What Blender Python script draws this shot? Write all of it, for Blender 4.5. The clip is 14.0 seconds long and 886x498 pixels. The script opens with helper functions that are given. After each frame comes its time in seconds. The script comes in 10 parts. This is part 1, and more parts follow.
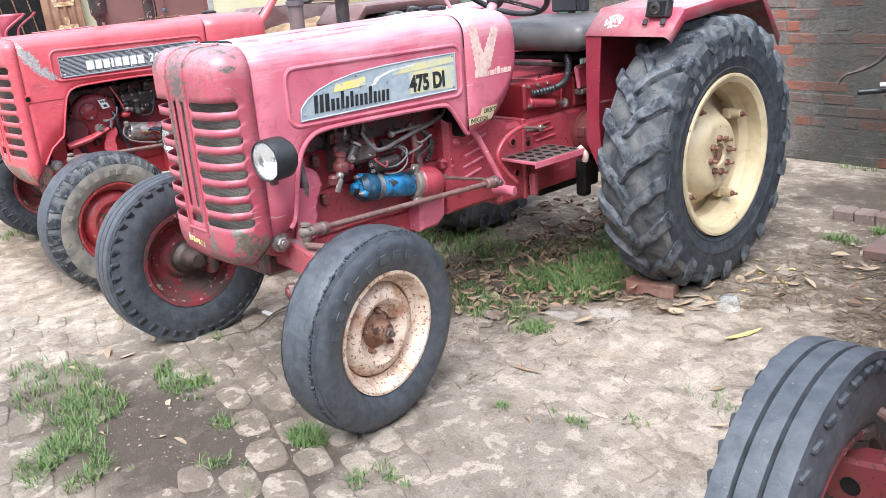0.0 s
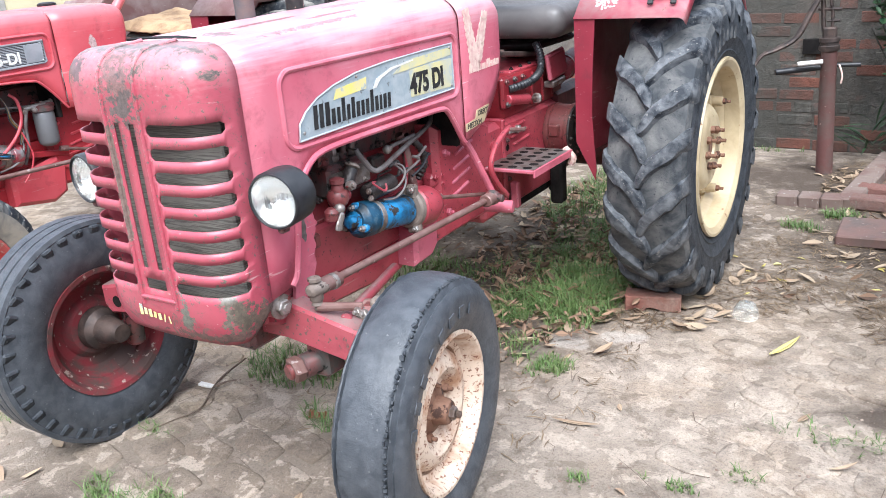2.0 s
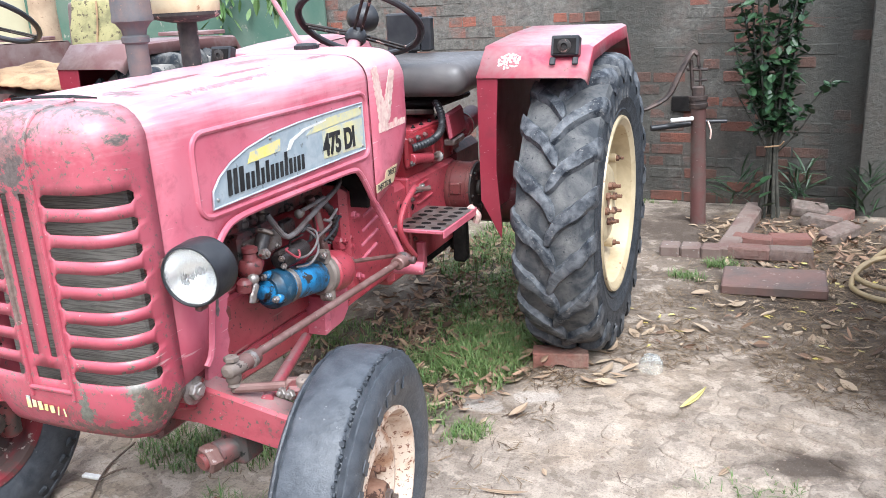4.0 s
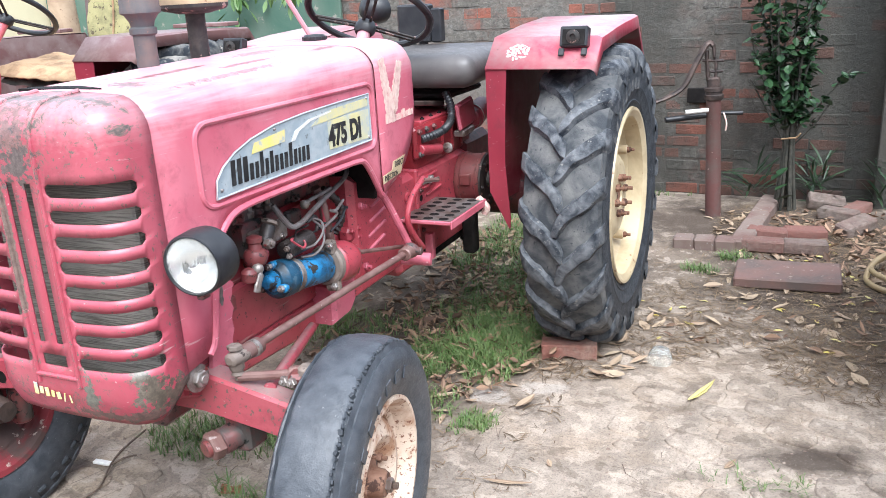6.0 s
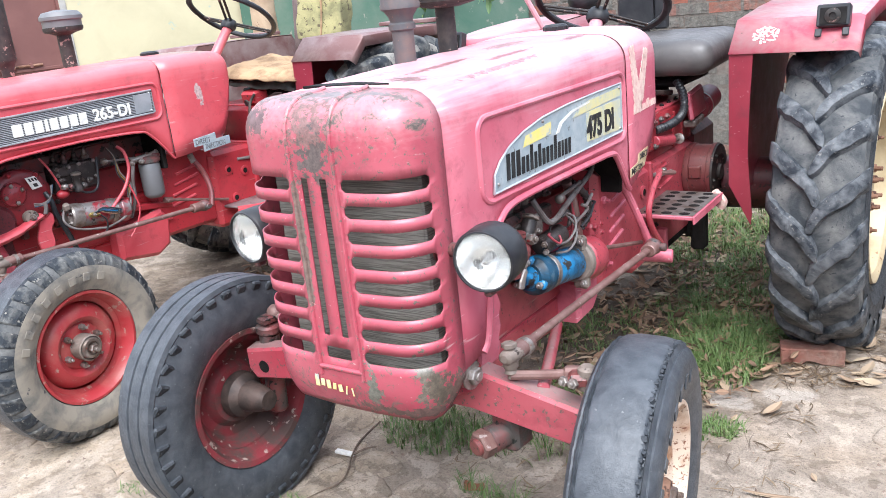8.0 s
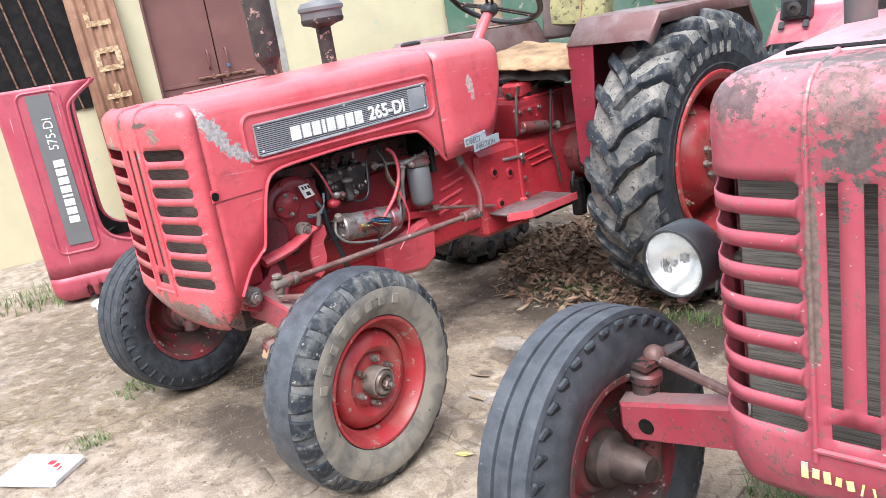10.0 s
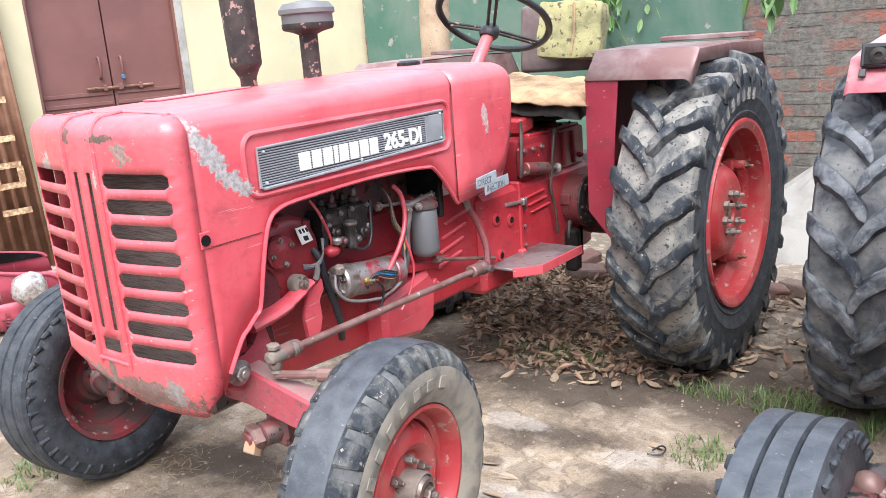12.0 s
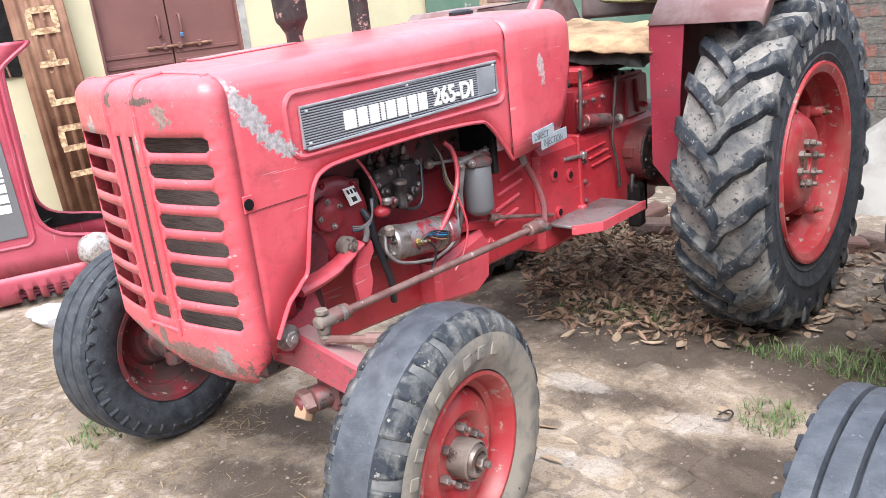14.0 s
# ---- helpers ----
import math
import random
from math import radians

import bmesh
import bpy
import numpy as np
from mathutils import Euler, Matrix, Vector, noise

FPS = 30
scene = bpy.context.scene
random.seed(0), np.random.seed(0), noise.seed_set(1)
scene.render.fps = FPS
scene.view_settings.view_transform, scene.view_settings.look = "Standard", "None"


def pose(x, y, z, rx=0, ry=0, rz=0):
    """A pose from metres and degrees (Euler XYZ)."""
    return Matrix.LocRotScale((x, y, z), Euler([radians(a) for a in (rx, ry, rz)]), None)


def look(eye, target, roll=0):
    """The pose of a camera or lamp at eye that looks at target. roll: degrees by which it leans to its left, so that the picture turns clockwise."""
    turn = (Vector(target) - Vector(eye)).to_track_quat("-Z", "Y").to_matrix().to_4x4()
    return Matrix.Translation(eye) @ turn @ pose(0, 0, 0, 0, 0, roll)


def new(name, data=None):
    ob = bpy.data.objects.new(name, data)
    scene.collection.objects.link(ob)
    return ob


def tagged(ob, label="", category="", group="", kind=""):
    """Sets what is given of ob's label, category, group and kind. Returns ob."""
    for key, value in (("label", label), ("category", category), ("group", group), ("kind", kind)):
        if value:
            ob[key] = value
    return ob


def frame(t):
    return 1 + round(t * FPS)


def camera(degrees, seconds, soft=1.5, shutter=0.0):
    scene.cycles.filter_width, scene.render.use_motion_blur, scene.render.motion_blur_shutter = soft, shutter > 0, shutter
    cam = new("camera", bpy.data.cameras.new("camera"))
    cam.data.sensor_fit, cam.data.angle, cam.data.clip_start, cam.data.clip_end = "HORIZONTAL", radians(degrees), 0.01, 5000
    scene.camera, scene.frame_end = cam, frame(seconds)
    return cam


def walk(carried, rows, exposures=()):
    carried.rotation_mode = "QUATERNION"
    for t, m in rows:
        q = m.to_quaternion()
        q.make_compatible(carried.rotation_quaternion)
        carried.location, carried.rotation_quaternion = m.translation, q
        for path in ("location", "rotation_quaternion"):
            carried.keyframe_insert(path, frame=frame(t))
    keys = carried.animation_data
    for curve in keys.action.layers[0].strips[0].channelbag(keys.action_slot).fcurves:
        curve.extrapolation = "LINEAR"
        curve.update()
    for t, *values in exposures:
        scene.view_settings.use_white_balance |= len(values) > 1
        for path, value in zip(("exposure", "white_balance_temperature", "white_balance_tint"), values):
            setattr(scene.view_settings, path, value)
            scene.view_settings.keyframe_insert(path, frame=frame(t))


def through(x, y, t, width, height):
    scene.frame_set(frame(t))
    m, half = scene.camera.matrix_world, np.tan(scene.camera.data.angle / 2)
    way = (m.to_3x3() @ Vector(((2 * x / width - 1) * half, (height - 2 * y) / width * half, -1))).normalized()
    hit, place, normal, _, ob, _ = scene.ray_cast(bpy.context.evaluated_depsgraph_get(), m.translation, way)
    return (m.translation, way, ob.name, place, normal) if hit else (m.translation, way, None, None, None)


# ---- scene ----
cam = camera(56.4, 14.0, 0.55)

PATH = [
    (0, (2.853, -3.374, 1.518), (1.377, -2.18, 0.889), -4.2),
    (0.5, (2.574, -3.372, 1.523), (1.11, -2.122, 0.978), -3.2),
    (1, (2.285, -3.483, 1.533), (0.949, -2.123, 0.926), -2.6),
    (1.5, (2.038, -3.48, 1.499), (0.796, -2.054, 0.848), -1.6),
    (2, (1.811, -3.41, 1.503), (0.7, -1.893, 0.823), -4.6),
    (2.5, (1.659, -3.403, 1.52), (0.765, -1.746, 0.847), -3.0),
    (2.7, (1.6, -3.418, 1.523), (0.825, -1.684, 0.898), -2.2),
    (4.8, (1.626, -3.367, 1.521), (0.756, -1.662, 0.942), -3.6),
    (5, (1.632, -3.363, 1.519), (0.768, -1.657, 0.934), -3.7),
    (5.5, (1.634, -3.378, 1.521), (0.77, -1.67, 0.944), -3.3),
    (6, (1.651, -3.38, 1.518), (0.768, -1.689, 0.917), -3.3),
    (6.5, (1.651, -3.367, 1.511), (0.649, -1.76, 0.868), -4.0),
    (7, (1.638, -3.364, 1.488), (0.492, -1.854, 0.852), -5.9),
    (7.5, (1.526, -3.377, 1.487), (0.425, -1.827, 0.866), -3.9),
    (8, (1.336, -3.485, 1.524), (0.156, -1.98, 0.938), -6.1),
    (8.2, (1.262, -3.592, 1.512), (0.077, -2.084, 0.946), -7.0),
    (8.4, (1.191, -3.557, 1.521), (-0.065, -2.103, 0.965), -6.9),
    (8.5, (1.16, -3.548, 1.525), (-0.133, -2.128, 0.966), -7.0),
    (9, (0.904, -3.486, 1.507), (-0.504, -2.187, 0.93), -8.9),
    (9.2, (0.811, -3.484, 1.503), (-0.639, -2.231, 0.932), -9.4),
    (11.3, (-0.067, -3.435, 1.485), (-1.432, -2.05, 1.019), -7.1),
    (11.5, (-0.159, -3.435, 1.484), (-1.486, -2.011, 1.022), -6.0),
    (12, (-0.359, -3.419, 1.477), (-1.554, -1.894, 0.982), -4.3),
    (12.5, (-0.42, -3.402, 1.468), (-1.623, -1.899, 0.925), -4.5),
    (13, (-0.399, -3.361, 1.508), (-1.687, -1.925, 0.983), -5.6),
    (13.5, (-0.368, -3.342, 1.491), (-1.707, -1.954, 0.96), -6.6),
    (14, (-0.389, -3.319, 1.473), (-1.694, -1.925, 0.88), -6.3),
]
walk(cam, [(t, look(eye, target, roll)) for t, eye, target, roll in PATH],
     [(0, 1.24, 6060, 8.5), (2, 1.30, 6060, 8.5), (7.5, 1.32, 6080, 8.5), (8, 1.29, 6110, 9), (8.5, 1.13, 6160, 10), (9.2, 1.16, 6220, 10), (11.3, 1.27, 6270, 10), (12.5, 1.41, 6270, 10), (13.5, 1.33, 6280, 11), (14, 1.35, 6280, 11)])


# ---- world and light ----
world = bpy.data.worlds.new("sky")
world.use_nodes = True
scene.world = world
wn = world.node_tree.nodes
sky = wn.new("ShaderNodeTexSky")
sky.sky_type = "NISHITA"
sky.sun_disc = False
sky.sun_elevation = radians(55)
sky.sun_rotation = radians(200)
sky.air_density, sky.dust_density, sky.ozone_density = 1.0, 6.0, 1.0
soft_sky = wn.new("ShaderNodeMix")
soft_sky.data_type = "RGBA"
soft_sky.inputs[0].default_value = 0.75
soft_sky.inputs[7].default_value = (8.9, 9.8, 11.5, 1)
world.node_tree.links.new(sky.outputs[0], soft_sky.inputs[6])
world.node_tree.links.new(soft_sky.outputs[2], wn["Background"].inputs[0])
wn["Background"].inputs[1].default_value = 0.082
sun_lamp = bpy.data.lights.new("sun", "SUN")
sun_lamp.energy, sun_lamp.angle, sun_lamp.color = 2.9, radians(45), (1.0, 0.985, 0.97)
new("sun", sun_lamp).matrix_world = look((4.5, -5.5, 10), (0, 0, 0))
scene.view_settings.exposure = 1.25


# ---- materials ----
def nodes_of(name):
    m = bpy.data.materials.new(name)
    m.use_nodes = True
    t = m.node_tree
    return m, t.nodes, t.links, t.nodes["Principled BSDF"]


def noise_node(n, l, scale, detail=5.0, rough=0.6, src=None, dist=0.0):
    x = n.new("ShaderNodeTexNoise")
    x.inputs["Scale"].default_value, x.inputs["Detail"].default_value = scale, detail
    x.inputs["Roughness"].default_value, x.inputs["Distortion"].default_value = rough, dist
    if src:
        l.new(src, x.inputs["Vector"])
    return x


def ramp(n, l, fac, a, b, ca=(0, 0, 0, 1), cb=(1, 1, 1, 1)):
    r = n.new("ShaderNodeValToRGB")
    r.color_ramp.elements[0].position, r.color_ramp.elements[1].position = a, b
    r.color_ramp.elements[0].color, r.color_ramp.elements[1].color = ca, cb
    l.new(fac, r.inputs[0])
    return r.outputs[0]


def mix(n, l, fac, a, b):
    x = n.new("ShaderNodeMix")
    x.data_type = "RGBA"
    for sock, v in ((x.inputs[0], fac), (x.inputs[6], a), (x.inputs[7], b)):
        if isinstance(v, (int, float)):
            sock.default_value = v
        elif isinstance(v, tuple):
            sock.default_value = (*v[:3], 1)
        else:
            l.new(v, sock)
    return x.outputs[2]


def math_node(n, l, op, a, b=0.0):
    x = n.new("ShaderNodeMath")
    x.operation = op
    for sock, v in zip(x.inputs, (a, b)):
        if isinstance(v, (int, float)):
            sock.default_value = v
        else:
            l.new(v, sock)
    return x.outputs[0]


def coords(n, which="Object"):
    return n.new("ShaderNodeTexCoord").outputs[which]


def bump(n, l, bsdf, height, strength, dist=0.005):
    b = n.new("ShaderNodeBump")
    b.inputs["Strength"].default_value, b.inputs["Distance"].default_value = strength, dist
    l.new(height, b.inputs["Height"])
    l.new(b.outputs[0], bsdf.inputs["Normal"])


def plain(name, col, rough=0.5, metal=0.0, col2=None, scale=6.0, lo=0.42, hi=0.62, chip=None, chip_scale=30.0, chip_at=0.62,
          bumps=0.15, bump_scale=60.0, coat=0.0, spread=0.1, space="Object", random=0.0, spec=0.5):
    """A surface with broad staining (col2) and small flecks (chip)."""
    m, n, l, p = nodes_of(name)
    src = coords(n)
    if space == "World":
        g = n.new("ShaderNodeNewGeometry")
        src = g.outputs["Position"]
    broad = noise_node(n, l, scale, 6, 0.6, src, 0.4)
    c = mix(n, l, ramp(n, l, broad.outputs[0], lo, hi), col, col2 or tuple(v * 0.75 for v in col))
    if random:
        oi = n.new("ShaderNodeObjectInfo")
        hsv = n.new("ShaderNodeHueSaturation")
        l.new(c, hsv.inputs["Color"])
        l.new(math_node(n, l, "ADD", math_node(n, l, "MULTIPLY", oi.outputs["Random"], random), 1 - random / 2), hsv.inputs["Value"])
        c = hsv.outputs[0]
    fine = noise_node(n, l, chip_scale, 8, 0.65, src)
    if chip:
        c = mix(n, l, ramp(n, l, fine.outputs[0], chip_at, chip_at + 0.04), c, chip)
    l.new(c, p.inputs["Base Color"])
    l.new(ramp(n, l, fine.outputs[0], 0.3, 0.7, (max(rough - spread, 0.03),) * 3 + (1,), (min(rough + spread, 1),) * 3 + (1,)), p.inputs["Roughness"])
    p.inputs["Metallic"].default_value = metal
    p.inputs["Specular IOR Level"].default_value = spec
    p.inputs["Coat Weight"].default_value = coat
    p.inputs["Coat Roughness"].default_value = 0.25
    if bumps:
        bump(n, l, p, noise_node(n, l, bump_scale, 6, 0.7, src).outputs[0], bumps)
    return m


def spot(n, l, src, centre, size, turn=0.0, ragged=0.5, scale=18.0):
    """A worn patch with a ragged outline on a side panel: 1 inside, 0 outside."""
    mp = n.new("ShaderNodeMapping")
    mp.vector_type = "TEXTURE"
    mp.inputs["Location"].default_value = centre
    mp.inputs["Rotation"].default_value = (turn, 0, 0)
    mp.inputs["Scale"].default_value = size
    l.new(src, mp.inputs["Vector"])
    ln = n.new("ShaderNodeVectorMath")
    ln.operation = "LENGTH"
    l.new(mp.outputs[0], ln.inputs[0])
    rag = noise_node(n, l, scale, 6, 0.7, src)
    d = math_node(n, l, "ADD", ln.outputs["Value"], math_node(n, l, "MULTIPLY", math_node(n, l, "SUBTRACT", rag.outputs[0], 0.5), ragged * 3))
    return ramp(n, l, d, 0.93, 1.0, (1, 1, 1, 1), (0, 0, 0, 1))


def paint(name, col, faded, worn, grime, spots=(), nose=False, rust_at=0.66, fade_glare=None, coat=0.4):
    """Old tractor enamel: sun-faded, scratched, with bare and grimy places."""
    m, n, l, p = nodes_of(name)
    src = coords(n)
    broad = noise_node(n, l, 3.0, 6, 0.6, src, 0.5)
    c = mix(n, l, ramp(n, l, broad.outputs[0], 0.35, 0.7), col, faded)
    mid = noise_node(n, l, 14.0, 8, 0.7, src, 0.3)
    c = mix(n, l, math_node(n, l, "MULTIPLY", ramp(n, l, mid.outputs[0], 0.52, 0.70), 0.6), c, tuple(v * 0.55 + 0.012 for v in col))
    fine = noise_node(n, l, 70.0, 8, 0.7, src)
    c = mix(n, l, ramp(n, l, fine.outputs[0], rust_at, rust_at + 0.03), c, grime)
    # thin scratches that run along the panels
    st = n.new("ShaderNodeMapping")
    st.inputs["Scale"].default_value = (60, 5, 90)
    l.new(src, st.inputs["Vector"])
    scr = noise_node(n, l, 1.0, 3, 0.5, st.outputs[0])
    c = mix(n, l, math_node(n, l, "MULTIPLY", ramp(n, l, scr.outputs[0], 0.68, 0.72), 0.55), c, worn)
    if fade_glare:
        # chalky fading plus sky glare, both put into the colour as a pale top
        tint, amount = fade_glare
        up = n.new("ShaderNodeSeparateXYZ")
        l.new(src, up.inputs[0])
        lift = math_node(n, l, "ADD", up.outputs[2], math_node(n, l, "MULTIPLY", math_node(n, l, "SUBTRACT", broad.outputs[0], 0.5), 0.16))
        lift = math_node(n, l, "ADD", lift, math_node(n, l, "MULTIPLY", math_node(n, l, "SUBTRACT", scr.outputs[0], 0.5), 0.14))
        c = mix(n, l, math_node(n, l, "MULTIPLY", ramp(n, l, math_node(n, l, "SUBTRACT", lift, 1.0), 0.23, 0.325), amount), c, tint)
    bare = None
    if nose:
        z = n.new("ShaderNodeSeparateXYZ")
        l.new(src, z.inputs[0])
        low = noise_node(n, l, 20.0, 10, 0.78, src, 0.8)
        w = math_node(n, l, "ADD", low.outputs[0], math_node(n, l, "MULTIPLY", math_node(n, l, "ABSOLUTE", math_node(n, l, "SUBTRACT", z.outputs[2], 0.95)), 0.28))
        c = mix(n, l, ramp(n, l, w, 0.64, 0.69), c, grime)
        c = mix(n, l, ramp(n, l, w, 0.70, 0.73), c, tuple(0.5 * v for v in grime))
    for centre, size, turn, ragged, *shade in spots:
        s = spot(n, l, src, centre, size, turn, ragged, 18.0 if not shade else 48.0)
        shade = shade[0] if shade else worn
        tone = mix(n, l, ramp(n, l, fine.outputs[0], 0.4, 0.6), shade, tuple(v * 0.55 for v in shade))
        c = mix(n, l, s, c, tone)
        bare = s
    l.new(c, p.inputs["Base Color"])
    l.new(ramp(n, l, mid.outputs[0], 0.3, 0.75, (0.36, 0.36, 0.36, 1), (0.62, 0.62, 0.62, 1)), p.inputs["Roughness"])
    p.inputs["Coat Weight"].default_value, p.inputs["Coat Roughness"].default_value = coat, 0.3
    bump(n, l, p, mid.outputs[0], 0.12, 0.004)
    return m


PINK = paint("faded_crimson_enamel", (0.465, 0.082, 0.126), (0.55, 0.168, 0.212), (0.66, 0.48, 0.46), (0.13, 0.08, 0.07), fade_glare=((0.60, 0.36, 0.385), 0.7),
             spots=(((0.05, -1.74, 1.345), (0.02, 0.15, 1), 0, 0.9, (0.3, 0.12, 0.13)), ((0.14, -1.52, 1.345), (0.015, 0.12, 1), 0, 0.9, (0.34, 0.13, 0.15)), ((-0.06, -1.86, 1.345), (0.03, 0.06, 1), 0, 0.9, (0.4, 0.3, 0.3)),
                    ((0.10, -1.95, 1.34), (0.05, 0.03, 1), 0, 1.6, (0.26, 0.15, 0.15)), ((0.22, -1.70, 1.33), (0.01, 0.2, 1), 0, 1.4, (0.4, 0.2, 0.22)), ((0.0, -1.30, 1.35), (0.04, 0.10, 1), 0, 1.4, (0.36, 0.19, 0.2)), ((0.16, -1.15, 1.35), (0.02, 0.06, 1), 0, 1.2, (0.3, 0.14, 0.15))), coat=0.12)
PINK_NOSE = paint("chipped_crimson_enamel", (0.345, 0.048, 0.076), (0.42, 0.092, 0.122), (0.58, 0.45, 0.42), (0.13, 0.10, 0.085), nose=True, rust_at=0.592, fade_glare=((0.62, 0.38, 0.38), 0.35),
                  spots=(((0, -2.2, 1.245), (0.055, 1, 0.08), 0, 2.4, (0.24, 0.13, 0.12)), ((0.0, -2.2, 1.20), (0.045, 1, 0.05), 0, 2.6, (0.13, 0.10, 0.095)), ((0.09, -2.2, 0.650), (0.020, 1, 0.055), 0, 1.7, (0.17, 0.17, 0.14)), ((0.225, -2.15, 0.68), (0.016, 1, 0.07), 0.3, 2.0, (0.17, 0.15, 0.12)), ((0.242, -2.12, 0.645), (0.02, 1, 0.05), 0, 1.6, (0.13, 0.105, 0.08)), ((0.15, -2.2, 0.592), (0.14, 1, 0.014), 0, 1.6, (0.15, 0.09, 0.08)),
                         ((-0.06, -2.2, 1.0), (0.012, 1, 0.16), 0, 0.9, (0.2, 0.14, 0.12)), ((0.0, -2.13, 1.325), (0.26, 0.03, 0.02), 0, 1.6, (0.2, 0.15, 0.14)), ((-0.2, -2.16, 1.29), (0.06, 1, 0.03), 0, 1.6, (0.16, 0.09, 0.09))))
RED = paint("bright_red_enamel", (0.53, 0.050, 0.069), (0.60, 0.106, 0.124), (0.6, 0.42, 0.4), (0.16, 0.07, 0.06), rust_at=0.68, fade_glare=((0.60, 0.17, 0.18), 0.5),
            spots=(((0.33, -2.185, 1.222), (1.0, 0.030, 0.09), 0.62, 0.9, (0.45, 0.41, 0.40)), ((0.33, -2.125, 1.15), (1.0, 0.024, 0.07), 0.9, 1.1, (0.45, 0.41, 0.40)), ((0.33, -0.955, 1.17), (0.08, 0.022, 0.05), 0.25, 0.9), ((0.05, -0.86, 1.37), (0.2, 0.12, 0.12), 0, 1.2, (0.3, 0.2, 0.17))))
RED_NOSE = paint("scratched_red_enamel", (0.53, 0.050, 0.069), (0.60, 0.106, 0.124), (0.55, 0.4, 0.38), (0.14, 0.09, 0.075), nose=False, rust_at=0.61, fade_glare=((0.6, 0.18, 0.19), 0.4),
                 spots=(((0.1, -2.2, 0.615), (0.14, 1, 0.03), 0, 1.0, (0.22, 0.13, 0.11)), ((-0.02, -2.2, 0.64), (0.02, 1, 0.05), 0, 0.8, (0.2, 0.12, 0.1)), ((-0.2, -2.18, 1.2), (0.03, 1, 0.04), 0, 0.9, (0.45, 0.38, 0.37)), ((0.06, -2.2, 1.22), (0.012, 1, 0.03), 0.3, 0.9, (0.5, 0.42, 0.4)), ((0.10, -2.19, 1.285), (0.05, 1, 0.010), 0, 1.6, (0.13, 0.08, 0.06)), ((-0.05, -2.2, 1.29), (0.012, 1, 0.02), 0, 1.2, (0.13, 0.08, 0.06)), ((0.17, -2.18, 1.25), (0.03, 1, 0.025), 0, 1.6, (0.3, 0.2, 0.17)), ((0.15, -2.2, 0.585), (0.16, 1, 0.03), 0, 1.8, (0.18, 0.085, 0.07)), ((-0.12, -2.2, 0.60), (0.10, 1, 0.045), 0, 1.7, (0.24, 0.17, 0.15)), ((0.22, -2.1, 0.615), (0.035, 1, 0.045), 0, 1.5, (0.3, 0.26, 0.24))))
RED_DIRT = paint("oily_red_paint", (0.32, 0.032, 0.048), (0.42, 0.07, 0.09), (0.36, 0.25, 0.23), (0.022, 0.015, 0.014), rust_at=0.60, coat=0.3)
DRUM = paint("rusted_red_drum_paint", (0.17, 0.026, 0.034), (0.15, 0.055, 0.045), (0.3, 0.2, 0.18), (0.03, 0.02, 0.018), rust_at=0.58, coat=0.2)
GEAR_RED = paint("dark_gear_red", (0.19, 0.010, 0.016), (0.26, 0.02, 0.028), (0.3, 0.2, 0.18), (0.02, 0.012, 0.011), rust_at=0.60, coat=0.4)
# the red darkened to stand in for shade deep among the parts
SHADED_RED = paint("shade_darkened_red_paint", (0.06, 0.010, 0.013), (0.13, 0.018, 0.024), (0.3, 0.2, 0.18), (0.015, 0.011, 0.01), rust_at=0.56, coat=0.3)
RED_DIRT_B = paint("greasy_red_paint", (0.37, 0.020, 0.030), (0.45, 0.036, 0.048), (0.36, 0.25, 0.23), (0.03, 0.018, 0.016), rust_at=0.615, coat=0.4)
CAST = plain("greasy_cast_iron", (0.10, 0.09, 0.085), 0.42, 0.3, (0.22, 0.06, 0.06), 12, chip=(0.02, 0.025, 0.022), chip_at=0.56, bumps=0.4)
# black for greasy parts, and painted shade in holes, gaps and linings
DARK = plain("grease_and_shade_black", (0.006, 0.005, 0.005), 0.7, 0, (0.015, 0.013, 0.012), 14, bumps=0.4, spec=0.2)
BLACK = plain("black_plastic", (0.012, 0.013, 0.016), 0.42, 0, (0.028, 0.028, 0.03), 10, bumps=0.1)
STEEL = plain("dull_steel", (0.42, 0.40, 0.38), 0.42, 0.85, (0.25, 0.2, 0.17), 15, chip=(0.16, 0.1, 0.07), bumps=0.15)
RUST = plain("rusty_iron", (0.16, 0.075, 0.045), 0.8, 0.1, (0.27, 0.15, 0.1), 18, chip=(0.07, 0.035, 0.025), chip_at=0.55, bumps=0.5)
ROD = plain("worn_painted_rod", (0.21, 0.125, 0.11), 0.5, 0.2, (0.15, 0.075, 0.065), 16, chip=(0.36, 0.29, 0.27), bumps=0.2)
ALU = plain("brushed_aluminium", (0.60, 0.62, 0.64), 0.4, 0.7, (0.45, 0.48, 0.5), 9, chip=(0.3, 0.3, 0.3), chip_at=0.66, bumps=0.08)
PLATE = plain("weathered_badge_metal", (0.36, 0.43, 0.47), 0.45, 0.3, (0.47, 0.52, 0.54), 22, chip=(0.2, 0.22, 0.22), bumps=0.1)
PALE_YELLOW = plain("faded_yellow_print", (0.60, 0.54, 0.27), 0.5, 0, (0.46, 0.47, 0.38), 16, 0.4, 0.62, chip=(0.4, 0.43, 0.42), chip_at=0.58, bumps=0)
YELLOW = plain("yellow_print", (0.72, 0.60, 0.16), 0.5, 0, (0.62, 0.55, 0.3), 30, chip=(0.4, 0.43, 0.4), chip_at=0.6, bumps=0)
INK = plain("black_print", (0.012, 0.012, 0.013), 0.5, 0, (0.03, 0.03, 0.03), 30, bumps=0)
WHITE = plain("white_print", (0.75, 0.74, 0.7), 0.5, 0, (0.6, 0.58, 0.55), 30, bumps=0)
